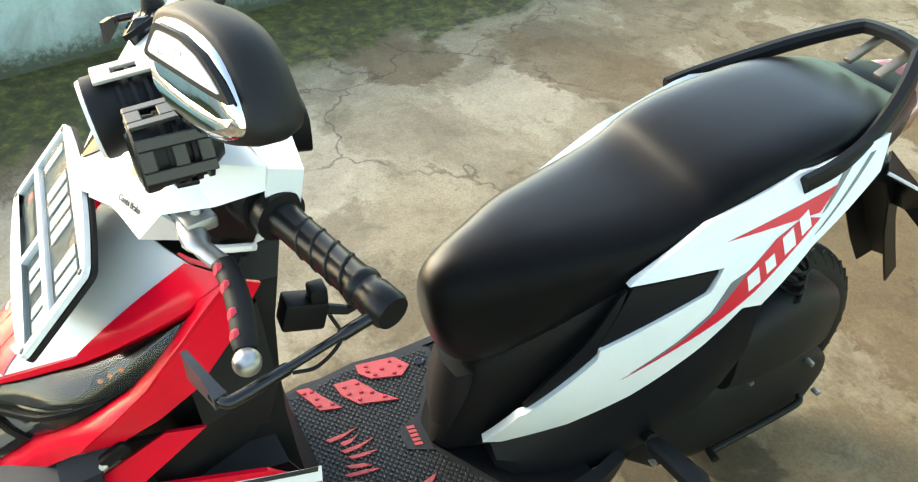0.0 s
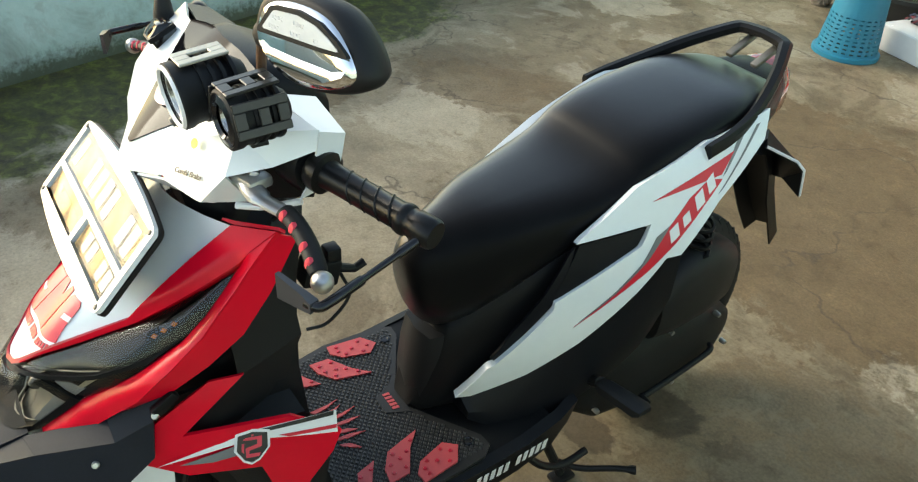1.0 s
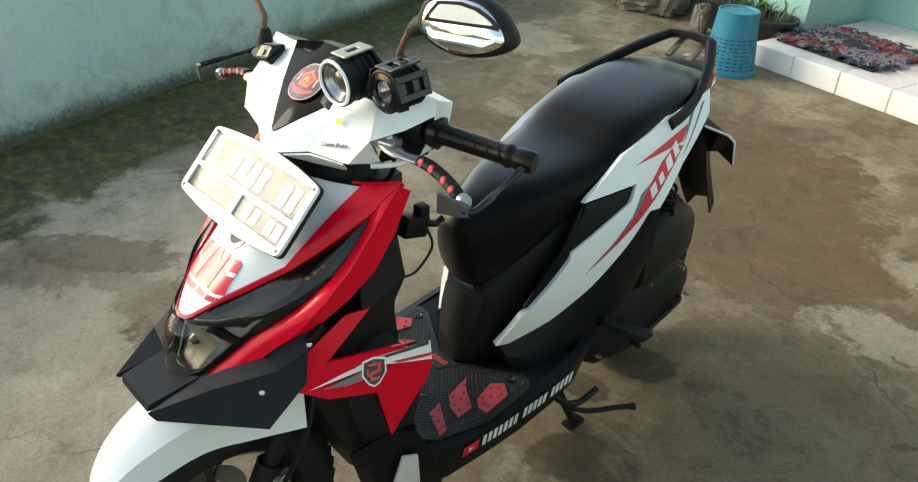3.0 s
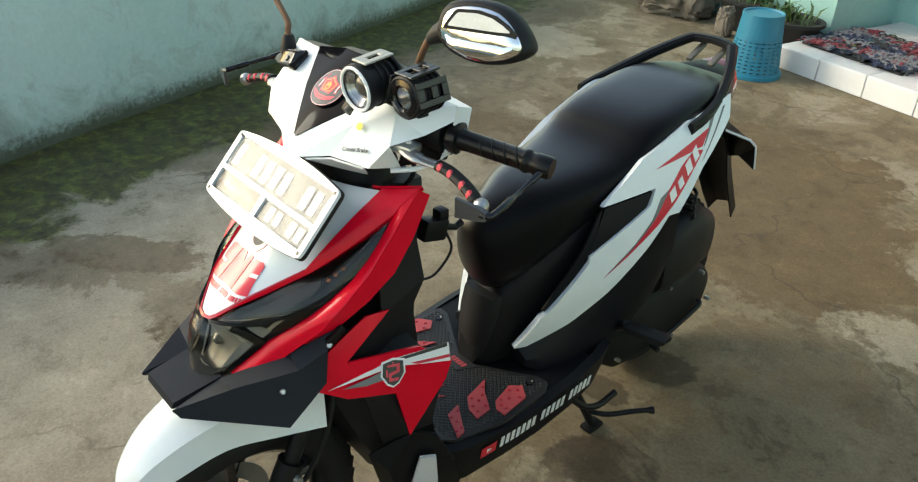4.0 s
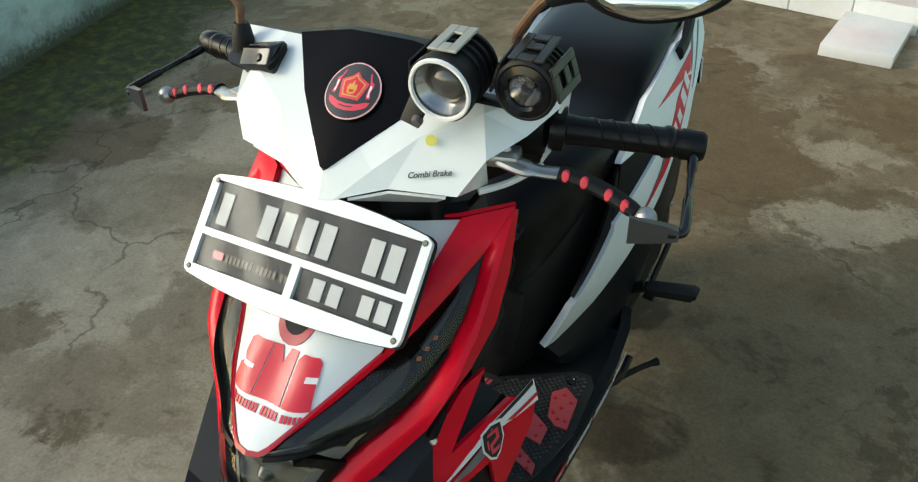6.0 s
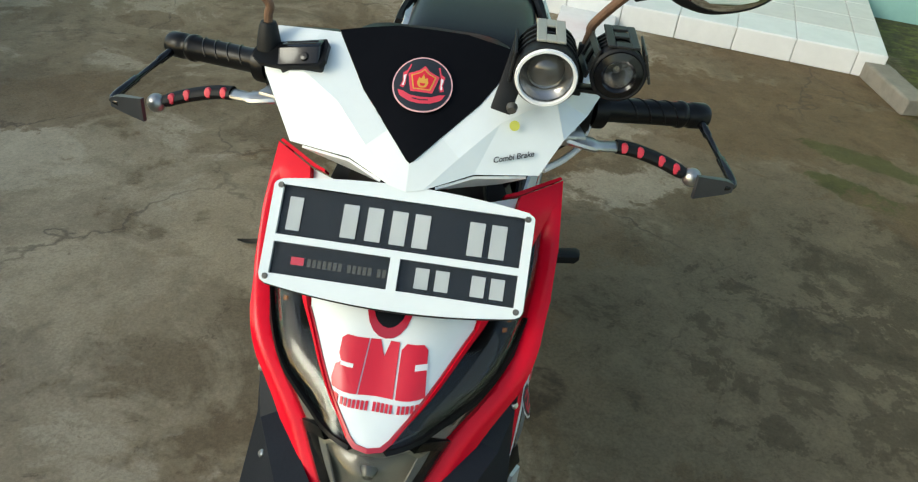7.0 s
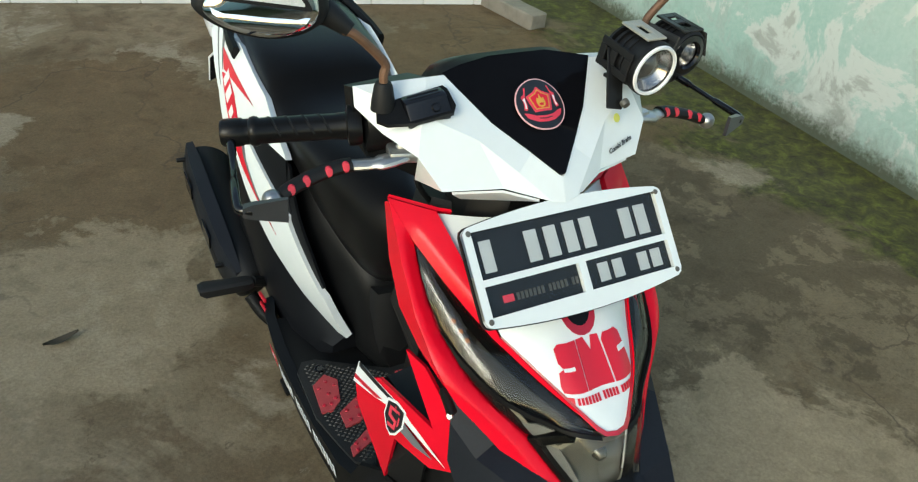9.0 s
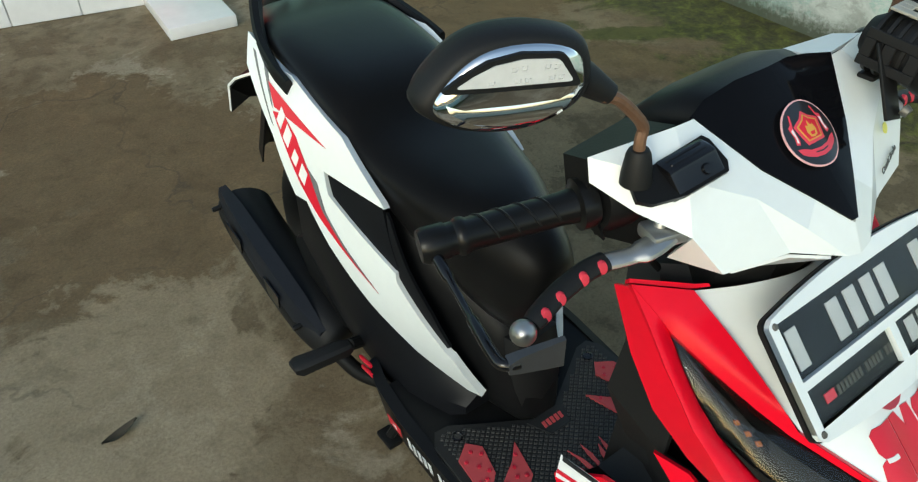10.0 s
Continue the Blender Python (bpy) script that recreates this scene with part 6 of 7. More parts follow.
spot((0.131, -0.358, 1.081), (0.155, -1.0, 1.02), 0.0315, 0.072, RING, True)
spot((0.206, -0.334, 1.084), (0.25, -1.0, 1.07), 0.0275, 0.060, RING, False)
bm = bmesh.new()
box(bm, (0.023, 0.004, 0.074), Matrix.Translation((0.097, -0.333, 1.063)) @ Matrix.Rotation(radians(-32), 4, "X") @ Matrix.Rotation(radians(12), 4, "Y"), 0.0015)
box(bm, (0.10, 0.018, 0.005), Matrix.Translation((0.160, -0.305, 1.052)), 0.0015)
box(bm, (0.012, 0.012, 0.06), Matrix.Translation((0.170, -0.285, 1.065)), 0.002)
br = part("spot_bracket", bm, IRON, scooter, "black spot lamp bracket")
bm = bmesh.new()
lathe(bm, [(0, 0.004), (0.005, 0.004), (0.006, 0.0), (0.006, -0.003)], aim((0.101, -0.356, 1.040), (0.101, -1, 0.8)), 10)
part("bracket_bolt", bm, GREYMETAL, br)
# hook and charger block inside the shield, with its wire
bm = bmesh.new()
box(bm, (0.030, 0.050, 0.038), Matrix.Translation((0.118, -0.214, 0.800)) @ Matrix.Rotation(radians(-15), 4, "X"), 0.004)
box(bm, (0.022, 0.020, 0.022), Matrix.Translation((0.120, -0.196, 0.822)), 0.003)
tube(bm, [(0.120, -0.195, 0.798), (0.122, -0.165, 0.786), (0.122, -0.150, 0.792)], [0.007, 0.006, 0.006], 10)
hook = part("charger_block", bm, BLACK, scooter, "black charger block with hook")
bm = bmesh.new()
tube(bm, smooth_path([(0.120, -0.185, 0.785), (0.124, -0.175, 0.745), (0.118, -0.205, 0.705), (0.112, -0.235, 0.700)], 6), 0.0025, 8)
part("wire", bm, RUBBER, hook)

# --- seat
def seat():
    rows = [(-0.022, 0.016, 0.632, 0.664), (-0.016, 0.036, 0.590, 0.682), (0.000, 0.054, 0.545, 0.700), (0.030, 0.070, 0.518, 0.717), (0.070, 0.083, 0.524, 0.730), (0.12, 0.100, 0.560, 0.742), (0.20, 0.117, 0.615, 0.752), (0.27, 0.127, 0.660, 0.762), (0.315, 0.131, 0.680, 0.774), (0.345, 0.133, 0.690, 0.790), (0.37, 0.134, 0.700, 0.809), (0.42, 0.137, 0.718, 0.828), (0.50, 0.137, 0.745, 0.844), (0.60, 0.131, 0.775, 0.857), (0.68, 0.112, 0.800, 0.856), (0.735, 0.088, 0.812, 0.848), (0.756, 0.055, 0.820, 0.838)]
    bm = bmesh.new()
    path = smooth_path([(r[0], r[1], r[2]) for r in rows], 3)
    tops = smooth_path([(r[0], r[3], 0) for r in rows], 3)
    rings = []
    n = 40
    for p, t in zip(path, tops):
        y, hw, lo, hi = p.x, p.y, p.z, t.y
        ring = []
        for k in range(n):
            a = math.tau * k / n
            c, sn = math.cos(a), math.sin(a)
            front = 1 - min(1.0, max(0.0, (y + 0.022) / 0.16))
            x = hw * math.copysign(abs(c) ** (0.60 + 0.34 * front - 0.14 * min(1.0, max(0.0, (y - 0.28) / 0.15))), c)
            mid = lo + (hi - lo) * 0.50
            z = mid + (hi - mid) * abs(sn) ** (0.56 + 0.34 * front) if sn > 0 else mid - (mid - lo) * abs(sn) ** (0.55 + 0.25 * front)
            if sn < 0:
                x *= 1 - 0.18 * abs(sn) ** 2
            ring.append(bm.verts.new((x, y, z)))
        rings.append(ring)
    skin(bm, rings)
    part("seat", bm, LEATHER, scooter, "black grained vinyl dual seat", 60)


seat()

# --- body under the seat
bm = bmesh.new()
rings = []
for y, hw, lo, hi, sh in ((0.010, 0.034, 0.335, 0.52, 0.03), (0.028, 0.058, 0.325, 0.535, 0.03), (0.07, 0.072, 0.32, 0.56, 0.02), (0.12, 0.092, 0.32, 0.60, 0), (0.20, 0.122, 0.33, 0.66, 0), (0.30, 0.142, 0.40, 0.70, 0), (0.42, 0.148, 0.50, 0.735, 0), (0.55, 0.132, 0.62, 0.775, 0), (0.68, 0.105, 0.70, 0.81, 0), (0.76, 0.080, 0.735, 0.825, 0)):
    rings.append(superring(bm, y, hw, lo, hi, 28, 3.6, sh))
skin(bm, rings)
part("centre_body", bm, BLACK, scooter, "black under-seat body", 45)

# lid panel of the tunnel, just proud of the body
bm = bmesh.new()
rings = []
for z, hw, y in ((0.350, 0.042, -0.006), (0.40, 0.048, -0.004), (0.46, 0.050, 0.004), (0.505, 0.046, 0.012)):
    rings.append([bm.verts.new(p) for p in ((-hw, y + 0.03, z), (-hw * 0.9, y + 0.003, z), (0, y - 0.004, z), (hw * 0.9, y + 0.003, z), (hw, y + 0.03, z))])
skin(bm, rings, True, True)
part("front_lid", bm, MATT, scooter, "black inspection lid below the seat", 75)

# --- white side panels
STRIPE = [(0.041, 0.392), (0.083, 0.470), (0.092, 0.474), (0.184, 0.582), (0.186, 0.598), (0.344, 0.674), (0.362, 0.708), (0.225, 0.697), (0.232, 0.704), (0.342, 0.771), (0.490, 0.821), (0.512, 0.822), (0.560, 0.832), (0.636, 0.850), (0.612, 0.805), (0.500, 0.721), (0.424, 0.640), (0.394, 0.640), (0.341, 0.581), (0.247, 0.489), (0.209, 0.460), (0.128, 0.398), (0.098, 0.382)]


def side_panel(s):
    bm = bmesh.new()
    poly_on(bm, STRIPE, on_flank(s), 0.014)
    p = part("side_panel", bm, WHITE, scooter, "white zigzag side panel with red and grey stripes", 40)
    for nm, mat_, out, h in (
        ("red_triangle", DECAL_RED, [(0.367, 0.744), (0.541, 0.798), (0.509, 0.765)], 0.0012),
        ("red_sweep", DECAL_RED, [(0.510, 0.758), (0.470, 0.722), (0.410, 0.665), (0.360, 0.625), (0.300, 0.585), (0.225, 0.535), (0.300, 0.592), (0.355, 0.642), (0.398, 0.698), (0.440, 0.738), (0.482, 0.762)], 0.0012),
        ("grey_sweep", DECAL_GREY, [(0.372, 0.684), (0.410, 0.705), (0.402, 0.686), (0.356, 0.638), (0.300, 0.590), (0.235, 0.545), (0.300, 0.597), (0.345, 0.640)], 0.0010),
        ("grey_line", DECAL_GREY, [(0.598, 0.830), (0.607, 0.832), (0.510, 0.742), (0.500, 0.735)], 0.0010),
        ("grey_line", DECAL_GREY, [(0.560, 0.825), (0.575, 0.828), (0.520, 0.768), (0.512, 0.762)], 0.0010),
    ):
        bm = bmesh.new()
        poly_on(bm, out, lifted(on_flank(s), h), 0.0006)
        part(nm, bm, mat_, p)
    # slanted white bars in place of the model name
    for k, (w, hh) in enumerate(((0.017, 0.023), (0.014, 0.018), (0.017, 0.024), (0.015, 0.023))):
        y0, z0 = 0.400 + k * 0.0265, 0.667 + k * 0.0235
        bm = bmesh.new()
        poly_on(bm, [(y0, z0), (y0 + w, z0 + w * 0.75), (y0 + w - 0.004, z0 + w * 0.75 + hh), (y0 - 0.004, z0 + hh)], lifted(on_flank(s), 0.0020), 0.0006)
        part("white_stroke", bm, DECAL_WHITE, p, "slanted white stroke")
    # dark inserts: the triangle inside the zigzag and the panel in front of it
    bm = bmesh.new()
    poly_on(bm, [(0.232, 0.692), (0.357, 0.702), (0.338, 0.672), (0.190, 0.600), (0.186, 0.604)], lifted(on_flank(s), -0.006), 0.006)
    poly_on(bm, [(0.190, 0.594), (0.180, 0.582), (0.094, 0.480), (0.088, 0.486), (0.120, 0.545), (0.170, 0.610), (0.215, 0.680), (0.225, 0.690)], lifted(on_flank(s), -0.007), 0.006)
    part("dark_insert", bm, NAVY, scooter, "dark blue-black side insert", 40)


both(side_panel)


def under_panel(s):
    """Dark lower flank from the floor back to the tail."""
    rows = [(0.055, 0.115, 0.350, 0.385), (0.09, 0.135, 0.330, 0.400), (0.16, 0.165, 0.325, 0.430), (0.24, 0.172, 0.335, 0.485), (0.33, 0.178, 0.370, 0.570), (0.40, 0.178, 0.410, 0.636), (0.43, 0.175, 0.440, 0.640)]
    bm = bmesh.new()
    rings = []
    for y, x, lo, hi in rows:
        xt = flank_x(y, hi) - 0.004
        rings.append([bm.verts.new((q * s, y, z)) for q, z in ((xt - 0.03, hi), (xt, hi - 0.002), (x * 0.5 + xt * 0.5 + 0.012, (lo + hi) / 2), (x, lo), (x - 0.05, lo))])
    skin(bm, rings, True, True)
    part("under_panel", bm, NAVY, scooter, "dark lower side panel", 30)


both(under_panel)

# --- floor, mat and skirts
bm = bmesh.new()
rings = []
for y, hw, z in ((-0.245, 0.150, 0.345), (-0.215, 0.172, 0.332), (-0.10, 0.195, 0.328), (0.04, 0.202, 0.332), (0.13, 0.204, 0.340), (0.19, 0.190, 0.352)):
    rings.append([bm.verts.new(p) for p in ((-hw, y, z - 0.012), (-hw + 0.006, y, z), (hw - 0.006, y, z), (hw, y, z - 0.012), (hw - 0.02, y, z - 0.10), (-hw + 0.02, y, z - 0.10))])
skin(bm, rings)
part("floorboard", bm, BLACK, scooter, "black floorboard", 30)


def skirt(s):
    bm = bmesh.new()
    rings = []
    for y, xt, zt, xb, zb in ((-0.235, 0.178, 0.330, 0.170, 0.235), (-0.18, 0.196, 0.326, 0.186, 0.236), (-0.08, 0.203, 0.320, 0.192, 0.236), (0.02, 0.208, 0.326, 0.196, 0.240), (0.12, 0.210, 0.338, 0.196, 0.252), (0.20, 0.204, 0.352, 0.190, 0.266), (0.25, 0.190, 0.362, 0.176, 0.290)):
        rings.append([bm.verts.new((q[0] * s, y, q[1])) for q in ((xt - 0.02, zt + 0.006), (xt, zt), (xb, zb), (xb - 0.02, zb))])
    skin(bm, rings)
    k = part("floor_skirt", bm, BLACK, scooter, "black floor skirt with white lettering bars", 30)
    def on_skirt(u, v_, off):
        t = min(max((u + 0.18) / 0.38, 0), 1)
        xt, zt = 0.197 + 0.013 * min(1, t * 1.5), 0.322 + 0.026 * max(0, (t - 0.35) / 0.65)
        xb, zb = xt - 0.012, zt - 0.086
        f_ = (v_ + 0.086) / 0.086
        nrm = Vector((0.99, 0, -0.14))
        p = Vector((xb + (xt - xb) * f_, u, zb + (zt - zb) * f_)) + nrm * (off + 0.0032)
        return Vector((p.x * s, p.y, p.z))
    bar_row(on_skirt, -0.098 if s > 0 else -0.17, -0.048, 0.272, 0.0, (7, 5, 5), 0.110, 0.38, "skirt_bar", DECAL_WHITE, k)
    bm = bmesh.new()
    y0 = -0.150 if s > 0 else 0.118
    poly_on(bm, [(y0, -0.048), (y0 + 0.040, -0.048), (y0 + 0.040, -0.020), (y0, -0.020)], on_skirt, 0.0006, 0.5)
    tab = part("red_tab", bm, DECAL_RED, k, "red rounded tab")
    bm = bmesh.new()
    poly_on(bm, [(y0 + 0.015, -0.040), (y0 + 0.027, -0.034), (y0 + 0.015, -0.028)], lifted(on_skirt, 0.0006), 0.0006, 0.5)
    part("white_arrow", bm, DECAL_WHITE, tab)


both(skirt)


def on_floor(u, v_, off):
    z = 0.333 + 0.25 * max(0.0, -0.195 - v_) + 0.06 * max(0.0, v_ - 0.02)
    return Vector((u, v_, z + off))


MATG = paint("grey_rubber_mat", (0.014, 0.014, 0.0135), 0.48, vary=0.25, grain=180, relief=0.0006, spec=0.25, graze=2.5)
MATSTUD = paint("mat_stud", (0.025, 0.0255, 0.0245), 0.48, vary=0.25)
half_mat = [(0.0, -0.235), (0.150, -0.235), (0.172, -0.200), (0.186, -0.140), (0.198, -0.080), (0.192, 0.040), (0.176, 0.062), (0.150, 0.060), (0.070, 0.012), (0.030, -0.012), (0.0, -0.018)]
bm = bmesh.new()
poly_on(bm, half_mat + [(-u, v_) for u, v_ in half_mat[-2:0:-1]], lifted(on_floor, 0.006), 0.006, 0.03)
floor_mat = part("floor_mat", bm, MATG, scooter, "grey studded rubber floor mat with red pads", 30)
bm = bmesh.new()
row = 0
vv = -0.205
while vv < 0.05:
    uu = -0.18 + (0.006 if row % 2 else 0.0)
    while uu < 0.181:
        inside = abs(uu) < 0.158 + 0.03 * (vv + 0.2) / 0.12 if vv < -0.08 else abs(uu) < 0.178
        if inside and vv < max(-0.030, min(0.05, (abs(uu) - 0.07) * 0.62 + 0.0)):
            p = on_floor(uu, vv, 0.006)
            v4 = [bm.verts.new(p + Vector(q)) for q in ((-0.0045, 0, 0), (0, -0.0036, 0), (0.0045, 0, 0), (0, 0.0036, 0))]
            t4 = [bm.verts.new(p + Vector(q)) for q in ((-0.0030, 0, 0.0022), (0, -0.0022, 0.0022), (0.0030, 0, 0.0022), (0, 0.0022, 0.0022))]
            for k in range(4):
                bm.faces.new((v4[k], v4[(k + 1) % 4], t4[(k + 1) % 4], t4[k]))
            bm.faces.new(t4)
        uu += 0.012
    vv += 0.0055
    row += 1
part("mat_studs", bm, MATSTUD, floor_mat, "", 20, "stuff")
PADS = [[(0.130, -0.010), (0.149, 0.012), (0.178, -0.008), (0.186, -0.078), (0.165, -0.080), (0.145, -0.063)], [(0.082, -0.034), (0.110, -0.062), (0.156, -0.090), (0.158, -0.128), (0.129, -0.123), (0.099, -0.101)], [(0.103, -0.130), (0.168, -0.171), (0.171, -0.192), (0.112, -0.166)]]
for s in (1, -1):
    for out in PADS:
        o = [(u * s, v_) for u, v_ in out]
        bm = bmesh.new()
        poly_on(bm, o, lifted(on_floor, 0.0105), 0.005, 0.04)
        pd = part("red_pad", bm, PADRED, floor_mat, "faded red rubber foot pad")
        cx, cy = sum(p[0] for p in o) / len(o), sum(p[1] for p in o) / len(o)
        bm = bmesh.new()
        pts = [(cx + (p[0] - cx) * 0.62, cy + (p[1] - cy) * 0.62) for p in o] + [(cx, cy)]
        for u, v_ in pts:
            lathe(bm, [(0.0, 0.0130), (0.0028, 0.0130), (0.0042, 0.0100)], Matrix.Translation(on_floor(u, v_, 0.0)), 10)
        part("pad_stud", bm, DARK_RED, pd)
    bm = bmesh.new()
    lathe(bm, [(0.0, 0.0085), (0.006, 0.0085), (0.0075, 0.010), (0.0095, 0.0095), (0.0095, 0.004)], Matrix.Translation(on_floor(0.150 * s, 0.032, 0.0)), 16)
    part("mat_hole", bm, GLOSS, floor_mat, "dark screw hole")
bm = bmesh.new()
poly_on(bm, [(-0.040, -0.018), (-0.020, -0.060), (0.020, -0.060), (0.040, -0.018)], lifted(on_floor, 0.009), 0.003, 0.04)
lp = part("mat_plate", bm, MATG, floor_mat)
bm = bmesh.new()
for k in range(5):
    poly_on(bm, [(-0.022 + k * 0.009, -0.045), (-0.016 + k * 0.009, -0.045), (-0.014 + k * 0.009, -0.032), (-0.020 + k * 0.009, -0.032)], lifted(on_floor, 0.0100), 0.001, 0.5)
part("plate_strokes", bm, PADRED, lp)
rng = random.Random(5)
for k in range(7):
    a = (k - 3) / 3.0
    c, w = Vector((a * 0.045, -0.128 - 0.022 * abs(a) + rng.uniform(-0.006, 0.006))), rng.uniform(0.0035, 0.0055)
    ln, le = rng.uniform(0.016, 0.032), a * 0.016 + rng.uniform(-0.006, 0.006)
    bm = bmesh.new()
    poly_on(bm, [(c.x - w, c.y - ln), (c.x + w * 0.6, c.y - ln * 0.8), (c.x + w * 1.1 + le * 0.4, c.y), (c.x + le + 0.001, c.y + ln), (c.x - w * 0.5 + le * 0.3, c.y + ln * 0.2)], lifted(on_floor, 0.0095), 0.003, 0.5)
    part("mat_flame", bm, PADRED, floor_mat, "red flame stroke")


# --- tail: grab rail, lamp, fender
def rail(s):
    bm = bmesh.new()
    pts = [mx(p, s) for p in ((0.157, 0.482, 0.806), (0.154, 0.535, 0.818), (0.139, 0.610, 0.838), (0.106, 0.690, 0.870), (0.064, 0.762, 0.900), (0.046, 0.780, 0.905), (0.0, 0.786, 0.908))]
    path = smooth_path(pts, 6)
    rings = []
    for i, p in enumerate(path):
        d = (path[min(i + 1, len(path) - 1)] - path[max(i - 1, 0)]).normalized()
        t = i / (len(path) - 1)
        sd = d.cross(Vector((0, 0, 1))).normalized()
        up = sd.cross(d).normalized()
        w = 0.008 + 0.007 * t
        h = 0.014 - 0.005 * t
        rings.append([bm.verts.new(p + sd * w * a + up * h * b) for a, b in ((1, 0.4), (0.5, 1), (-0.5, 1), (-1, 0.4), (-1, -0.6), (-0.5, -1), (0.5, -1), (1, -0.6))])
    skin(bm, rings)
    part("grab_rail", bm, BLACK, scooter, "black angular grab rail", 30)


both(rail)
for s in (1, -1):
    bm = bmesh.new()
    box(bm, (0.016, 0.075, 0.010), Matrix.Translation((0.030 * s, 0.765, 0.878)) @ Matrix.Rotation(radians(25), 4, "X"), 0.003)
    part("rail_brace", bm, GREYMETAL, scooter, "grey rail brace")
bm = bmesh.new()
rings = []
for y, hw, lo, hi in ((0.60, 0.135, 0.755, 0.822), (0.68, 0.112, 0.740, 0.835), (0.75, 0.088, 0.735, 0.850), (0.80, 0.068, 0.745, 0.850), (0.82, 0.050, 0.765, 0.84)):
    rings.append(superring(bm, y, hw, lo, hi, 20, 3.2))
skin(bm, rings)
part("tail_cover", bm, BLACK, scooter, "black tail cover", 45)
bm = bmesh.new()
rings = []
for y, hw, lo, hi in ((0.785, 0.074, 0.745, 0.838), (0.815, 0.066, 0.742, 0.850), (0.838, 0.048, 0.765, 0.852), (0.846, 0.03, 0.785, 0.835)):
    rings.append(superring(bm, y, hw, lo, hi, 20, 2.8))
skin(bm, rings)
part("tail_lamp", bm, TAIL, scooter, "red tail lamp", 50)


def fender_wing(s):
    bm = bmesh.new()
    v = {"a": (0.070, 0.800, 0.690), "b": (0.116, 0.850, 0.664), "c": (0.127, 0.866, 0.645), "d": (0.126, 0.886, 0.577), "e": (0.088, 0.868, 0.610), "f": (0.045, 0.900, 0.585), "g": (0.030, 0.850, 0.70)}
    faces(bm, v, (("a", "b", "c", "e", "f", "g"), ("c", "d", "e")), s < 0, 0.006)
    w = part("rear_wing", bm, BLACK, scooter, "black rear fender wing with a white edge", 20)
    bm = bmesh.new()
    tube(bm, [mx(v[k], s) for k in "abcd"], 0.0032, 8)
    part("wing_edge", bm, WHITE_DULL, w, "white edge strip")


both(fender_wing)
bm = bmesh.new()
rings = []
for y, z, hw in ((0.62, 0.70, 0.07), (0.76, 0.71, 0.068), (0.84, 0.68, 0.062), (0.885, 0.62, 0.055), (0.925, 0.53, 0.050), (0.975, 0.44, 0.046), (1.018, 0.372, 0.040)):
    rings.append([bm.verts.new((q * hw, y + dy, z + dz)) for q, dy, dz in ((-1, -0.02, -0.02), (-0.8, 0.008, 0.004), (0, 0.016, 0.01), (0.8, 0.008, 0.004), (1, -0.02, -0.02))])
skin(bm, rings, False, False)
geom = list(bm.faces)
bmesh.ops.recalc_face_normals(bm, faces=geom)
bmesh.ops.solidify(bm, geom=geom, thickness=0.004)
part("rear_fender", bm, BLACK, scooter, "black rear mudguard", 30)

# --- engine and transmission, stand, exhaust
bm = bmesh.new()
rings = []
for y, x0, x1, lo, hi in ((0.33, 0.05, 0.120, 0.20, 0.33), (0.38, 0.05, 0.145, 0.17, 0.36), (0.48, 0.05, 0.152, 0.16, 0.37), (0.58, 0.055, 0.145, 0.165, 0.36), (0.66, 0.06, 0.145, 0.165, 0.355), (0.74, 0.065, 0.135, 0.18, 0.335), (0.79, 0.07, 0.115, 0.21, 0.29)):
    rings.append([bm.verts.new(((x0 + x1) / 2 + (x1 - x0) / 2 * math.copysign(abs(math.cos(a)) ** 0.6, math.cos(a)), y, (lo + hi) / 2 + (hi - lo) / 2 * math.copysign(abs(math.sin(a)) ** 0.8, math.sin(a)))) for a in [math.tau * k / 20 for k in range(20)]])
skin(bm, rings)
cvt = part("transmission_case", bm, ENGINE, scooter, "black ribbed transmission case", 40)
for y, z in ((0.37, 0.215), (0.40, 0.345), (0.55, 0.352), (0.70, 0.335), (0.76, 0.225), (0.60, 0.18)):
    bm = bmesh.new()
    lathe(bm, [(0, 0.005), (0.005, 0.005), (0.006, 0.0), (0.006, -0.01)], aim((0.142, y, z), (1, y, z)), 10)
    part("case_bolt", bm, STEEL, cvt)
bm = bmesh.new()
rings = []
for y, hw, lo, hi in ((0.24, 0.07, 0.22, 0.36), (0.32, 0.085, 0.19, 0.42), (0.45, 0.08, 0.19, 0.46), (0.56, 0.07, 0.22, 0.46), (0.62, 0.06, 0.26, 0.44)):
    rings.append(superring(bm, y, hw, lo, hi, 18, 3.0))
skin(bm, rings)
part("engine_block", bm, ENGINE, scooter, "dark engine block", 40)
bm = bmesh.new()
rings = []
for y, x0, x1, lo, hi in ((0.47, 0.06, 0.165, 0.37, 0.50), (0.52, 0.055, 0.17, 0.36, 0.55), (0.62, 0.05, 0.165, 0.36, 0.56), (0.70, 0.055, 0.15, 0.37, 0.52), (0.74, 0.06, 0.12, 0.39, 0.47)):
    rings.append([bm.verts.new(((x0 + x1) / 2 + (x1 - x0) / 2 * math.copysign(abs(math.cos(a)) ** 0.6, math.cos(a)), y, (lo + hi) / 2 + (hi - lo) / 2 * math.copysign(abs(math.sin(a)) ** 0.7, math.sin(a)))) for a in [math.tau * k / 18 for k in range(18)]])
skin(bm, rings)
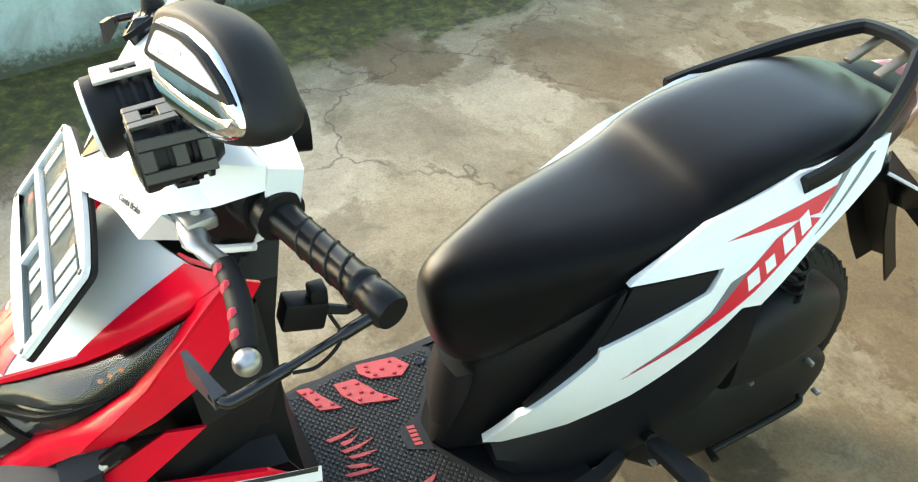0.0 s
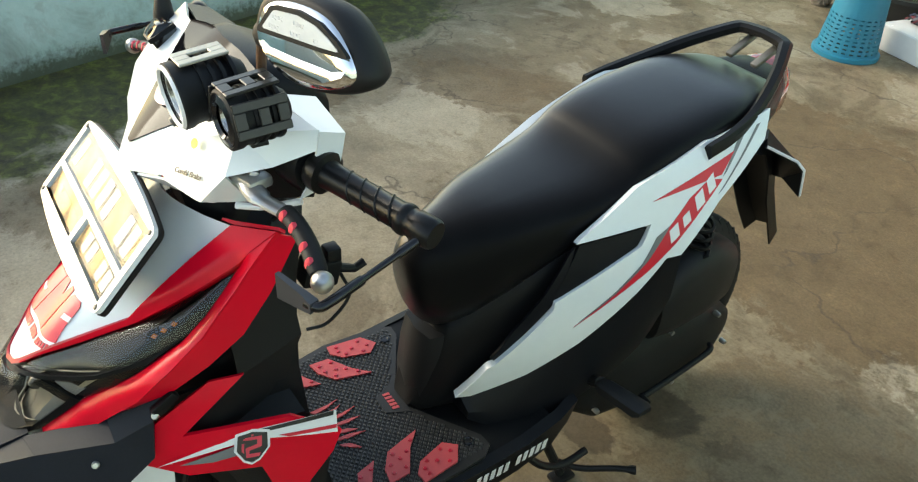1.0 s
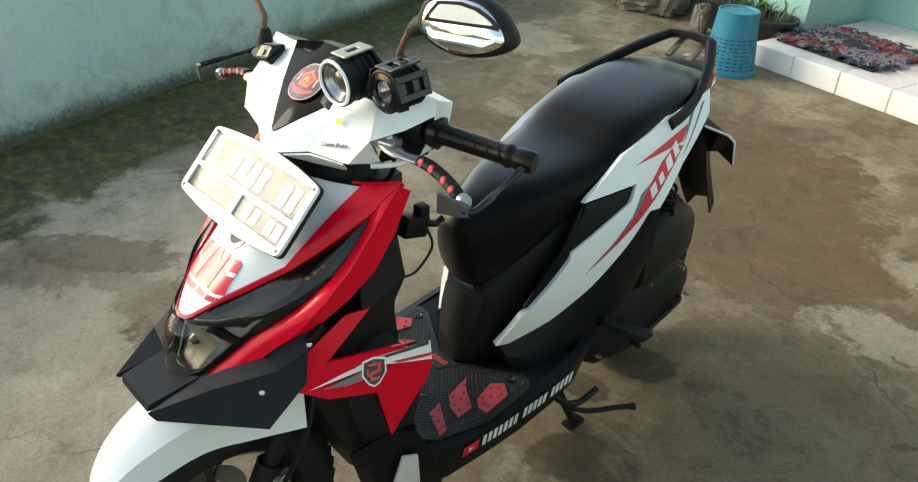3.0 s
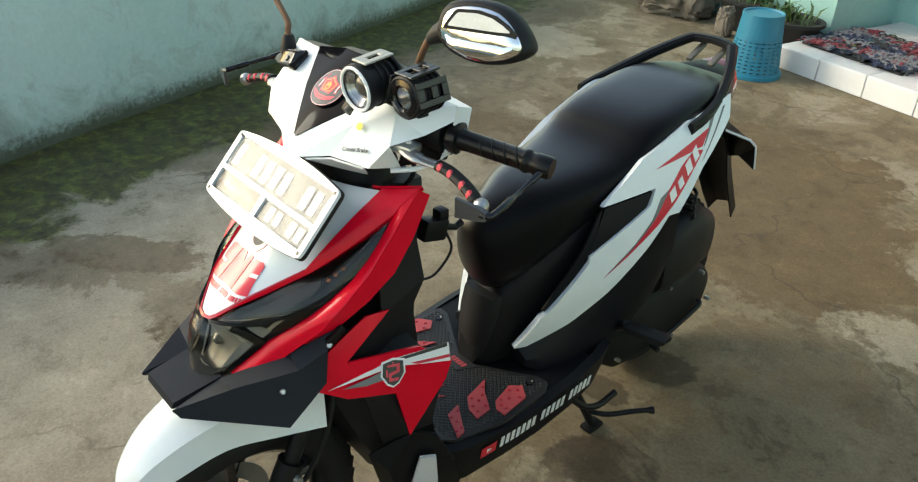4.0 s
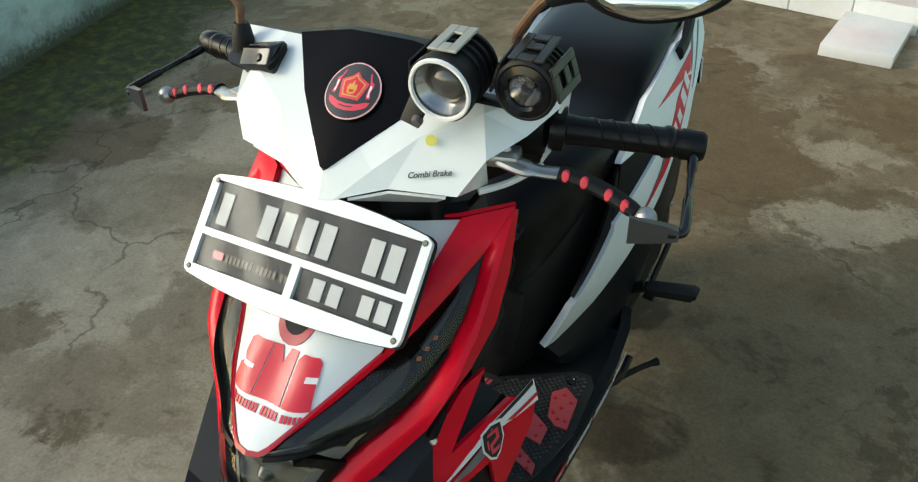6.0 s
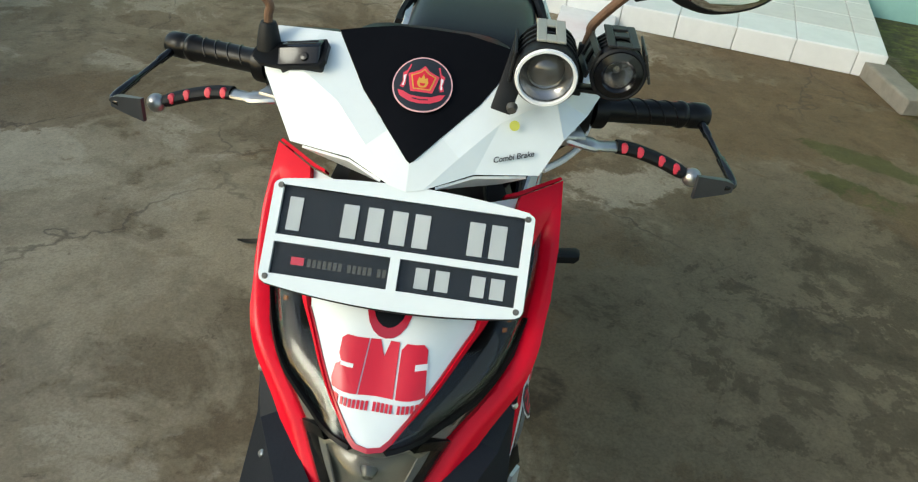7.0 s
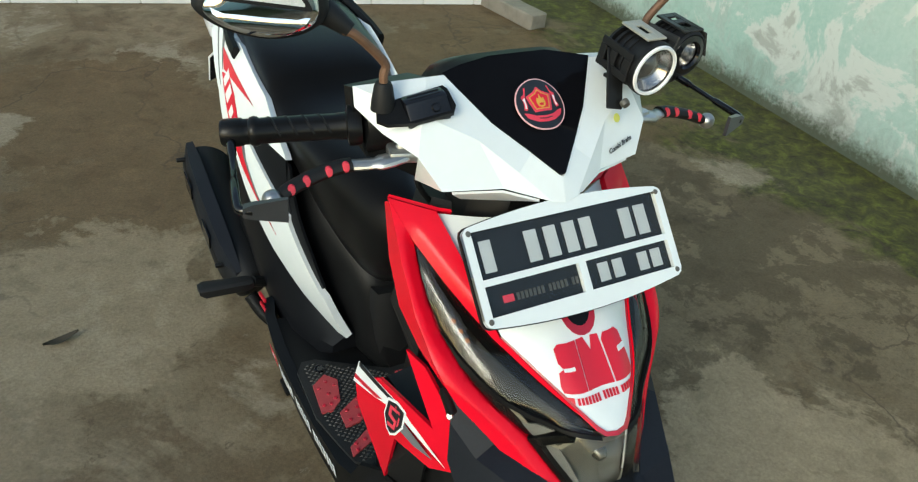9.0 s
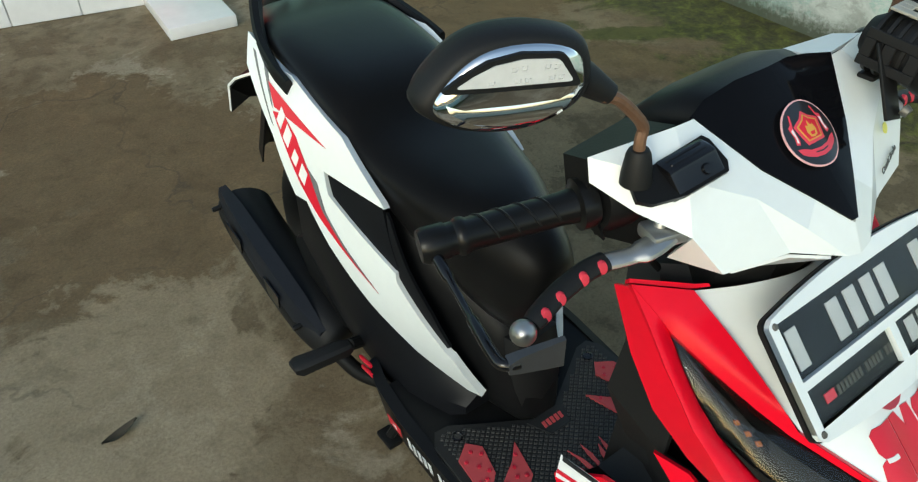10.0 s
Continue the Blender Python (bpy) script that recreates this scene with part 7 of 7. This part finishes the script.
part("air_box", bm, MATT, scooter, "matt black air filter box", 40)
bm = bmesh.new()
tube(bm, smooth_path([(0.146, 0.70, 0.250), (0.158, 0.68, 0.244), (0.160, 0.56, 0.222), (0.163, 0.48, 0.215)], 5), 0.007, 10)
tube(bm, [(0.158, 0.482, 0.215), (0.182, 0.478, 0.215)], 0.008, 10)
part("kick_lever", bm, IRON, scooter, "black kick start lever")
bm = bmesh.new()
pts = []
for k in range(120):
    a = k * 0.55
    t = k / 119
    pts.append((0.125 + 0.026 * math.cos(a), 0.60 - 0.03 * t + 0.026 * math.sin(a) * 0.5, 0.40 + 0.22 * t + 0.006 * math.sin(a)))
tube(bm, pts, 0.0045, 6)
part("shock_spring", bm, IRON, scooter, "rear shock absorber spring")


def stand():
    bm = bmesh.new()
    for s in (1, -1):
        tube(bm, smooth_path([(0.060 * s, 0.27, 0.20), (0.085 * s, 0.29, 0.12), (0.118 * s, 0.325, 0.018)], 5), 0.011, 10)
        box(bm, (0.035, 0.055, 0.014), Matrix.Translation((0.120 * s, 0.328, 0.007)), 0.004)
    tube(bm, [(0.085, 0.29, 0.12), (-0.085, 0.29, 0.12)], 0.009, 10)
    tube(bm, smooth_path([(0.112, 0.318, 0.055), (0.150, 0.350, 0.052), (0.190, 0.410, 0.055), (0.222, 0.446, 0.060)], 5), [0.007] * 14 + [0.010] * 2, 10)
    part("centre_stand", bm, IRON, scooter, "black centre stand with foot tang")


stand()
bm = bmesh.new()
tube(bm, smooth_path([(0.150, 0.16, 0.235), (0.175, 0.20, 0.19), (0.185, 0.25, 0.17), (0.185, 0.31, 0.175)], 5), 0.008, 10)
part("side_stand", bm, IRON, scooter, "folded side stand")


def peg(s):
    bm = bmesh.new()
    a, b = Vector(mx((0.205, 0.284, 0.388 if s < 0 else 0.402), s)), Vector(mx((0.312 if s < 0 else 0.302, 0.300, 0.384 if s < 0 else 0.408), s))
    d = b - a
    rings = []
    for t, h, w in ((0, 0.008, 0.012), (0.1, 0.010, 0.016), (0.9, 0.011, 0.019), (1.0, 0.006, 0.014)):
        c = a + d * t
        rings.append([bm.verts.new(c + Vector((0, w * i, h * j))) for i, j in ((1, 0.5), (0.6, 1), (-0.6, 1), (-1, 0.5), (-1, -1), (1, -1))])
    skin(bm, rings)
    pg = part("foot_peg", bm, RUBBER, scooter, "black folding passenger foot peg")
    bm = bmesh.new()
    tube(bm, [mx((0.150, 0.30, 0.36), s), a], 0.012, 10)
    part("peg_bracket", bm, IRON, pg)
    for k in range(2 if s < 0 else 0):
        bm = bmesh.new()
        box(bm, (0.006, 0.040, 0.009), Matrix.Translation(mx((0.196, 0.245 - 0.004 * k, 0.372 - k * 0.022), s)) @ Matrix.Rotation(radians(-10), 4, "X"), 0.002)
        part("red_mark", bm, DECAL_RED, pg, "red stripe")


both(peg)

# exhaust on the right
bm = bmesh.new()
path = smooth_path([(-0.165, 0.392, 0.285), (-0.178, 0.44, 0.305), (-0.182, 0.55, 0.332), (-0.180, 0.70, 0.368), (-0.175, 0.78, 0.388), (-0.17, 0.80, 0.394)], 5)
rad = [0.045 + 0.014 * math.sin(min(1, i / 8) * math.pi / 2) for i in range(len(path))]
rad[0], rad[-1] = 0.030, 0.040
tube(bm, path, rad, 22)
ex = part("exhaust", bm, MATT, scooter, "matt black exhaust silencer with shield", 45)
bm = bmesh.new()
rings = []
for i, (p, d) in enumerate((((-0.215, 0.395, 0.315), 0.018), ((-0.238, 0.46, 0.338), 0.040), ((-0.242, 0.60, 0.372), 0.045), ((-0.236, 0.73, 0.406), 0.040), ((-0.220, 0.815, 0.424), 0.024))):
    rings.append([bm.verts.new(Vector(p) + Vector(q) * d / 0.04) for q in ((0.035, -0.006, 0.045), (0.008, -0.003, 0.040), (0.0, 0, 0.0), (0.008, 0.003, -0.036), (0.024, 0.003, -0.036), (0.018, 0, 0.0))])
skin(bm, rings)
sh = part("heat_shield", bm, CANARD, ex, "grey ribbed exhaust heat shield", 25)
for y, z in ((0.50, 0.345), (0.66, 0.385)):
    bm = bmesh.new()
    v = {"a": (-0.2435, y, z + 0.022), "b": (-0.2445, y + 0.06, z + 0.036), "c": (-0.2435, y + 0.05, z - 0.006), "d": (-0.2415, y + 0.01, z - 0.016)}
    faces(bm, v, (("a", "b", "c", "d"),), False, 0.003)
    part("shield_vent", bm, GLOSS, sh)
for y, z in ((0.44, 0.330), (0.79, 0.415)):
    bm = bmesh.new()
    lathe(bm, [(0, 0.004), (0.005, 0.004), (0.006, 0.0), (0.006, -0.02)], aim((-0.243, y, z), (-1, y, z)), 10)
    part("shield_bolt", bm, IRON, sh)
bm = bmesh.new()
tube(bm, smooth_path([(-0.05, 0.25, 0.21), (-0.10, 0.29, 0.20), (-0.16, 0.34, 0.23), (-0.188, 0.38, 0.275)], 5), 0.016, 12)
part("exhaust_pipe", bm, IRON, ex, "rusty black exhaust pipe")
bm = bmesh.new()
box(bm, (0.03, 0.14, 0.20), Matrix.Translation((-0.150, 0.45, 0.40)) @ Matrix.Rotation(radians(-35), 4, "X"), 0.01)
part("exhaust_hanger", bm, IRON, scooter, "black exhaust hanger")

# throttle and brake cables by the neck
for s in (1, -1):
    bm = bmesh.new()
    tube(bm, smooth_path([(0.105 * s, -0.250, 0.965), (0.123 * s, -0.255, 0.92), (0.10 * s, -0.265, 0.88)], 5), 0.004, 8)
    part("control_cable", bm, RUBBER, scooter, "black control cable")

# ---- loose things in the yard ----
def basket(x, y):
    """A blue plastic laundry basket standing upside down, with rows of slots."""
    root = new("basket")
    root.matrix_world = Matrix.Translation((x, y, 0))
    tagged(root, "blue plastic slotted basket standing upside down on the cement", "basket")
    H, R0, R1 = 0.345, 0.150, 0.112
    bm = bmesh.new()
    n, rows = 48, 9
    def rad(z):
        return R0 + (R1 - R0) * z / H
    zs = [0.0, 0.022]
    for r in range(rows):
        z0 = 0.036 + r * 0.0205
        zs += [z0, z0 + 0.006]
    zs += [H - 0.012, H]
    def ring(z, off):
        return [bm.verts.new(((rad(z) + off) * math.cos(math.tau * k / n), (rad(z) + off) * math.sin(math.tau * k / n), z)) for k in range(n)]
    outer, inner = [ring(z, 0) for z in zs], [ring(z, -0.004) for z in zs]
    for i in range(len(zs) - 1):
        slot = i >= 2 and i % 2 == 0 and i < len(zs) - 3
        for k in range(n):
            j = (k + 1) % n
            if slot and k % 2:
                bm.faces.new((outer[i][k], outer[i + 1][k], inner[i + 1][k], inner[i][k]))
                bm.faces.new((outer[i][j], inner[i][j], inner[i + 1][j], outer[i + 1][j]))
                bm.faces.new((outer[i][k], inner[i][k], inner[i][j], outer[i][j]))
                bm.faces.new((outer[i + 1][k], outer[i + 1][j], inner[i + 1][j], inner[i + 1][k]))
                continue
            bm.faces.new((outer[i][k], outer[i][j], outer[i + 1][j], outer[i + 1][k]))
            bm.faces.new((inner[i][k], inner[i + 1][k], inner[i + 1][j], inner[i][j]))
    for k in range(n):
        bm.faces.new((outer[0][k], inner[0][k], inner[0][(k + 1) % n], outer[0][(k + 1) % n]))
    part("basket_wall", bm, BLUE, root)
    bm = bmesh.new()
    lathe(bm, [(0.0, H - 0.006), (R1 - 0.012, H - 0.006), (R1 - 0.008, H + 0.003), (R1 + 0.002, H + 0.003), (R1 + 0.003, H - 0.012)], Matrix(), 40)
    part("basket_bottom", bm, BLUE, root)
    bm = bmesh.new()
    lathe(bm, [(R0 - 0.002, 0.0), (R0 + 0.012, 0.0), (R0 + 0.012, 0.02), (R0 - 0.002, 0.024)], Matrix(), 40)
    part("rim", bm, BLUE, root)
    return root


basket(-1.13, 3.24)


def rag_rug():
    """A shaggy doormat of knotted cloth strips in many colours on a dark backing."""
    root = new("rag_rug")
    root.matrix_world = Matrix()
    tagged(root, "shaggy multicoloured rag rug with dark backing on the porch", "rug")
    s0, s1, t0, t1 = 0.05, 0.69, 0.14, 0.70
    bm = bmesh.new()
    box(bm, (s1 - s0, t1 - t0, 0.010), porch_m((s0 + s1) / 2, (t0 + t1) / 2, PZ + 0.009), 0.003, 1)
    part("backing", bm, MATT, root)
    cols = [("dark_cloth", (0.022, 0.024, 0.027)), ("teal_cloth", (0.030, 0.085, 0.095)), ("green_cloth", (0.110, 0.170, 0.05)), ("dark_cloth", (0.020, 0.021, 0.024)), ("red_cloth", (0.190, 0.030, 0.04)), ("grey_cloth", (0.16, 0.16, 0.165)), ("navy_cloth", (0.022, 0.034, 0.070))]
    rnd = random.Random(5)
    bms = [bmesh.new() for _ in cols]
    for _ in range(1300):
        s, t = rnd.uniform(s0 - 0.02, s1 + 0.01), rnd.uniform(t0 + 0.02, t1 - 0.01)
        pick = int((noise.noise((s * 3.5, t * 5.0, 2.0)) * 0.5 + 0.5) * 11 + rnd.random() * 0.6) % len(cols)
        b = bms[pick]
        a, ln, w = rnd.uniform(0, math.tau), rnd.uniform(0.04, 0.09), rnd.uniform(0.006, 0.012)
        base = porch_at(s, t, PZ + 0.014)
        d = Vector((math.cos(a), math.sin(a), 0))
        q = Vector((-d.y, d.x, 0)) * w
        lift = rnd.uniform(0.005, 0.020)
        p = [base, base + d * ln * 0.5 + Vector((0, 0, lift)), base + d * ln + Vector((0, 0, lift * 0.35))]
        vs = [(b.verts.new(x - q), b.verts.new(x + q), b.verts.new(x + Vector((0, 0, 0.004)))) for x in p]
        for u, o in zip(vs, vs[1:]):
            for k in range(3):
                b.faces.new((u[k], u[(k + 1) % 3], o[(k + 1) % 3], o[k]))
    for (nm, col), b in zip(cols, bms):
        part(nm, b, paint(nm, col, 0.85, vary=0.3, grain=200), root, "", 60, "stuff")
    return root


rag_rug()


def rock(name, at, size, seed, label, category="stone", material=None):
    bm = bmesh.new()
    bmesh.ops.create_icosphere(bm, subdivisions=5, radius=1.0)
    for v in bm.verts:
        d = v.co.normalized()
        k = 1 + 0.22 * noise.noise(d * 1.6 + Vector((seed, 0, 0))) + 0.16 * noise.noise(d * 3.4 + Vector((0, seed, 0))) + 0.10 * noise.noise(d * 8.0) + 0.05 * noise.noise(d * 17.0) + 0.10 * noise.noise(Vector((d.x * 3.0, d.y * 3.0, d.z * 14.0)))
        q = Vector((math.copysign(abs(d.x) ** 0.7, d.x), math.copysign(abs(d.y) ** 0.7, d.y), math.copysign(abs(d.z) ** 0.7, d.z)))
        v.co = Vector((q.x * size[0] * k, q.y * size[1] * k, max(q.z * k, -0.92) * size[2]))
    zmin = min(v.co.z for v in bm.verts)
    for v in bm.verts:
        v.co += Vector((at[0], at[1], at[2] - zmin - 0.004))
    return part(name, bm, material or STONE, None, label, 60, "", category)


rock("boulder", (-2.22, 4.02, 0), (0.27, 0.20, 0.17), 1.0, "large rough brown boulder on the cement", "stone")
rock("stone", (-1.66, 3.78, 0), (0.055, 0.05, 0.10), 3.0, "small upright weathered stone beside the pots", "stone")


def cement_block(centre, size, turn):
    """A worn cast block with chipped edges, lying on the ground."""
    bm = bmesh.new()
    bmesh.ops.create_cube(bm, size=1.0)
    bmesh.ops.subdivide_edges(bm, edges=bm.edges[:], cuts=11, use_grid_fill=True)
    m = Matrix.Translation(centre) @ Matrix.Rotation(radians(turn), 4, "Z")
    for v in bm.verts:
        edge = sorted((abs(v.co.x), abs(v.co.y), abs(v.co.z)))
        chip = 0.93 if edge[1] > 0.49 else 1.0
        p = Vector((v.co.x * size[0], v.co.y * size[1], v.co.z * size[2]))
        w = noise.noise(p * 9.0) * 0.006 + noise.noise(p * 30.0) * 0.003
        p = Vector((p.x * chip, p.y * (1 - (1 - chip) * 0.4), p.z * (chip if p.z > 0 else 1.0)))
        v.co = m @ (p + p.normalized() * w) if p.z > -size[2] * 0.49 else m @ p
    zmin = min(v.co.z for v in bm.verts)
    for v in bm.verts:
        v.co.z -= zmin + 0.004
    return part("cement_block", bm, paint("worn_block_cement", (0.225, 0.200, 0.160), 0.85, vary=0.25, grain=16, relief=0.006), None, "worn brownish cement block at the end of the step", 50, "", "block")


cement_block((1.940, 2.610, 0.04), (0.125, 0.460, 0.085), 7)


def pot(x, y, r, h, seed, long=1.0):
    """A dark plant pot with soil and a tuft of narrow leaves."""
    root = new("plant_pot")
    root.matrix_world = Matrix.Translation((x, y, 0))
    tagged(root, "dark plant pot with small green plants by the house wall", "plant pot", "pots by the house")
    bm = bmesh.new()
    lathe(bm, [(0.0, 0.0), (r * 0.75, 0.0), (r, h - 0.02), (r * 1.08, h - 0.02), (r * 1.08, h), (r * 0.95, h), (r * 0.9, h - 0.03), (0.0, h - 0.03)], Matrix.Diagonal((long, 1, 1, 1)), 24)
    part("pot", bm, POT, root)
    bm = bmesh.new()
    lathe(bm, [(0.0, h - 0.012), (r * 0.5, h - 0.015), (r * 0.9, h - 0.028)], Matrix.Diagonal((long, 1, 1, 1)), 20)
    part("soil", bm, SOIL, root)
    rnd = random.Random(seed)
    bm = bmesh.new()
    for _ in range(110):
        a, q = rnd.uniform(0, math.tau), rnd.uniform(0, r * 0.8)
        p = Vector((q * math.cos(a) * long, q * math.sin(a), h - 0.02))
        b = rnd.uniform(0, math.tau)
        d = Vector((math.cos(b), math.sin(b), 0))
        ln, w = rnd.uniform(0.05, 0.13), rnd.uniform(0.004, 0.009)
        s = Vector((-d.y, d.x, 0)) * w
        mid, tip = p + d * ln * 0.3 + Vector((0, 0, ln * 0.7)), p + d * ln * 0.8 + Vector((0, 0, ln * 0.9))
        v = [bm.verts.new(p - s * 0.4), bm.verts.new(p + s * 0.4), bm.verts.new(mid + s), bm.verts.new(mid - s), bm.verts.new(tip)]
        bm.faces.new((v[0], v[1], v[2], v[3]))
        bm.faces.new((v[3], v[2], v[4]))
    part("foliage", bm, LEAF, root, "narrow green leaves", 60, "stuff")


pot(-1.27, 3.80, 0.17, 0.20, 1, 1.35)
pot(-1.62, 4.04, 0.15, 0.20, 2, 1.6)

# pieces of the porch: riser tiles, paving tiles and the loose step
TS = 0.30
k = 0
s = 0.0
while s < LEN - 0.01:
    w = min(TS, LEN - s)
    tile_piece("riser_tile", (w - 0.004, 0.008, PZ - 0.004), porch_m(s + w / 2, -0.002, PZ / 2 - 0.002), TILE, porch)
    for r in range(4):
        tile_piece("paving_tile", (w - 0.004, TS - 0.004, 0.010), porch_m(s + w / 2, r * TS + TS / 2 - 0.006, PZ - 0.005), TILE if r == 0 else TILE_TOP, porch)
    s += TS
bm = bmesh.new()
box(bm, (0.30, 0.50, 0.055), Matrix.Translation((0.445, 2.905, 0.0275)) @ Matrix.Rotation(radians(-6), 4, "Z"), 0.004)
tile_step = part("tile_step", bm, TILE, None, "low white tiled step in front of the porch", 35, "", "step")


# a dry leaf lying on the cement
bm = bmesh.new()
rows = []
for k in range(9):
    t = k / 8
    w = 0.013 * math.sin(math.pi * t) ** 0.8 + 0.0006
    z = 0.004 + 0.010 * (t - 0.5) ** 2 * 4
    rows.append([bm.verts.new((-0.59 + (t - 0.5) * 0.085, 0.70 + (t - 0.5) * 0.025 + o * w, z + 0.006 * abs(o))) for o in (-1, 0, 1)])
skin(bm, rows, False, False)
bmesh.ops.solidify(bm, geom=list(bm.faces), thickness=0.0012)
part("dry_leaf", bm, paint("dry_leaf_brown", (0.045, 0.036, 0.022), 0.8, vary=0.3, grain=90), None, "dark curled dry leaf lying on the cement", 50, "", "leaf")
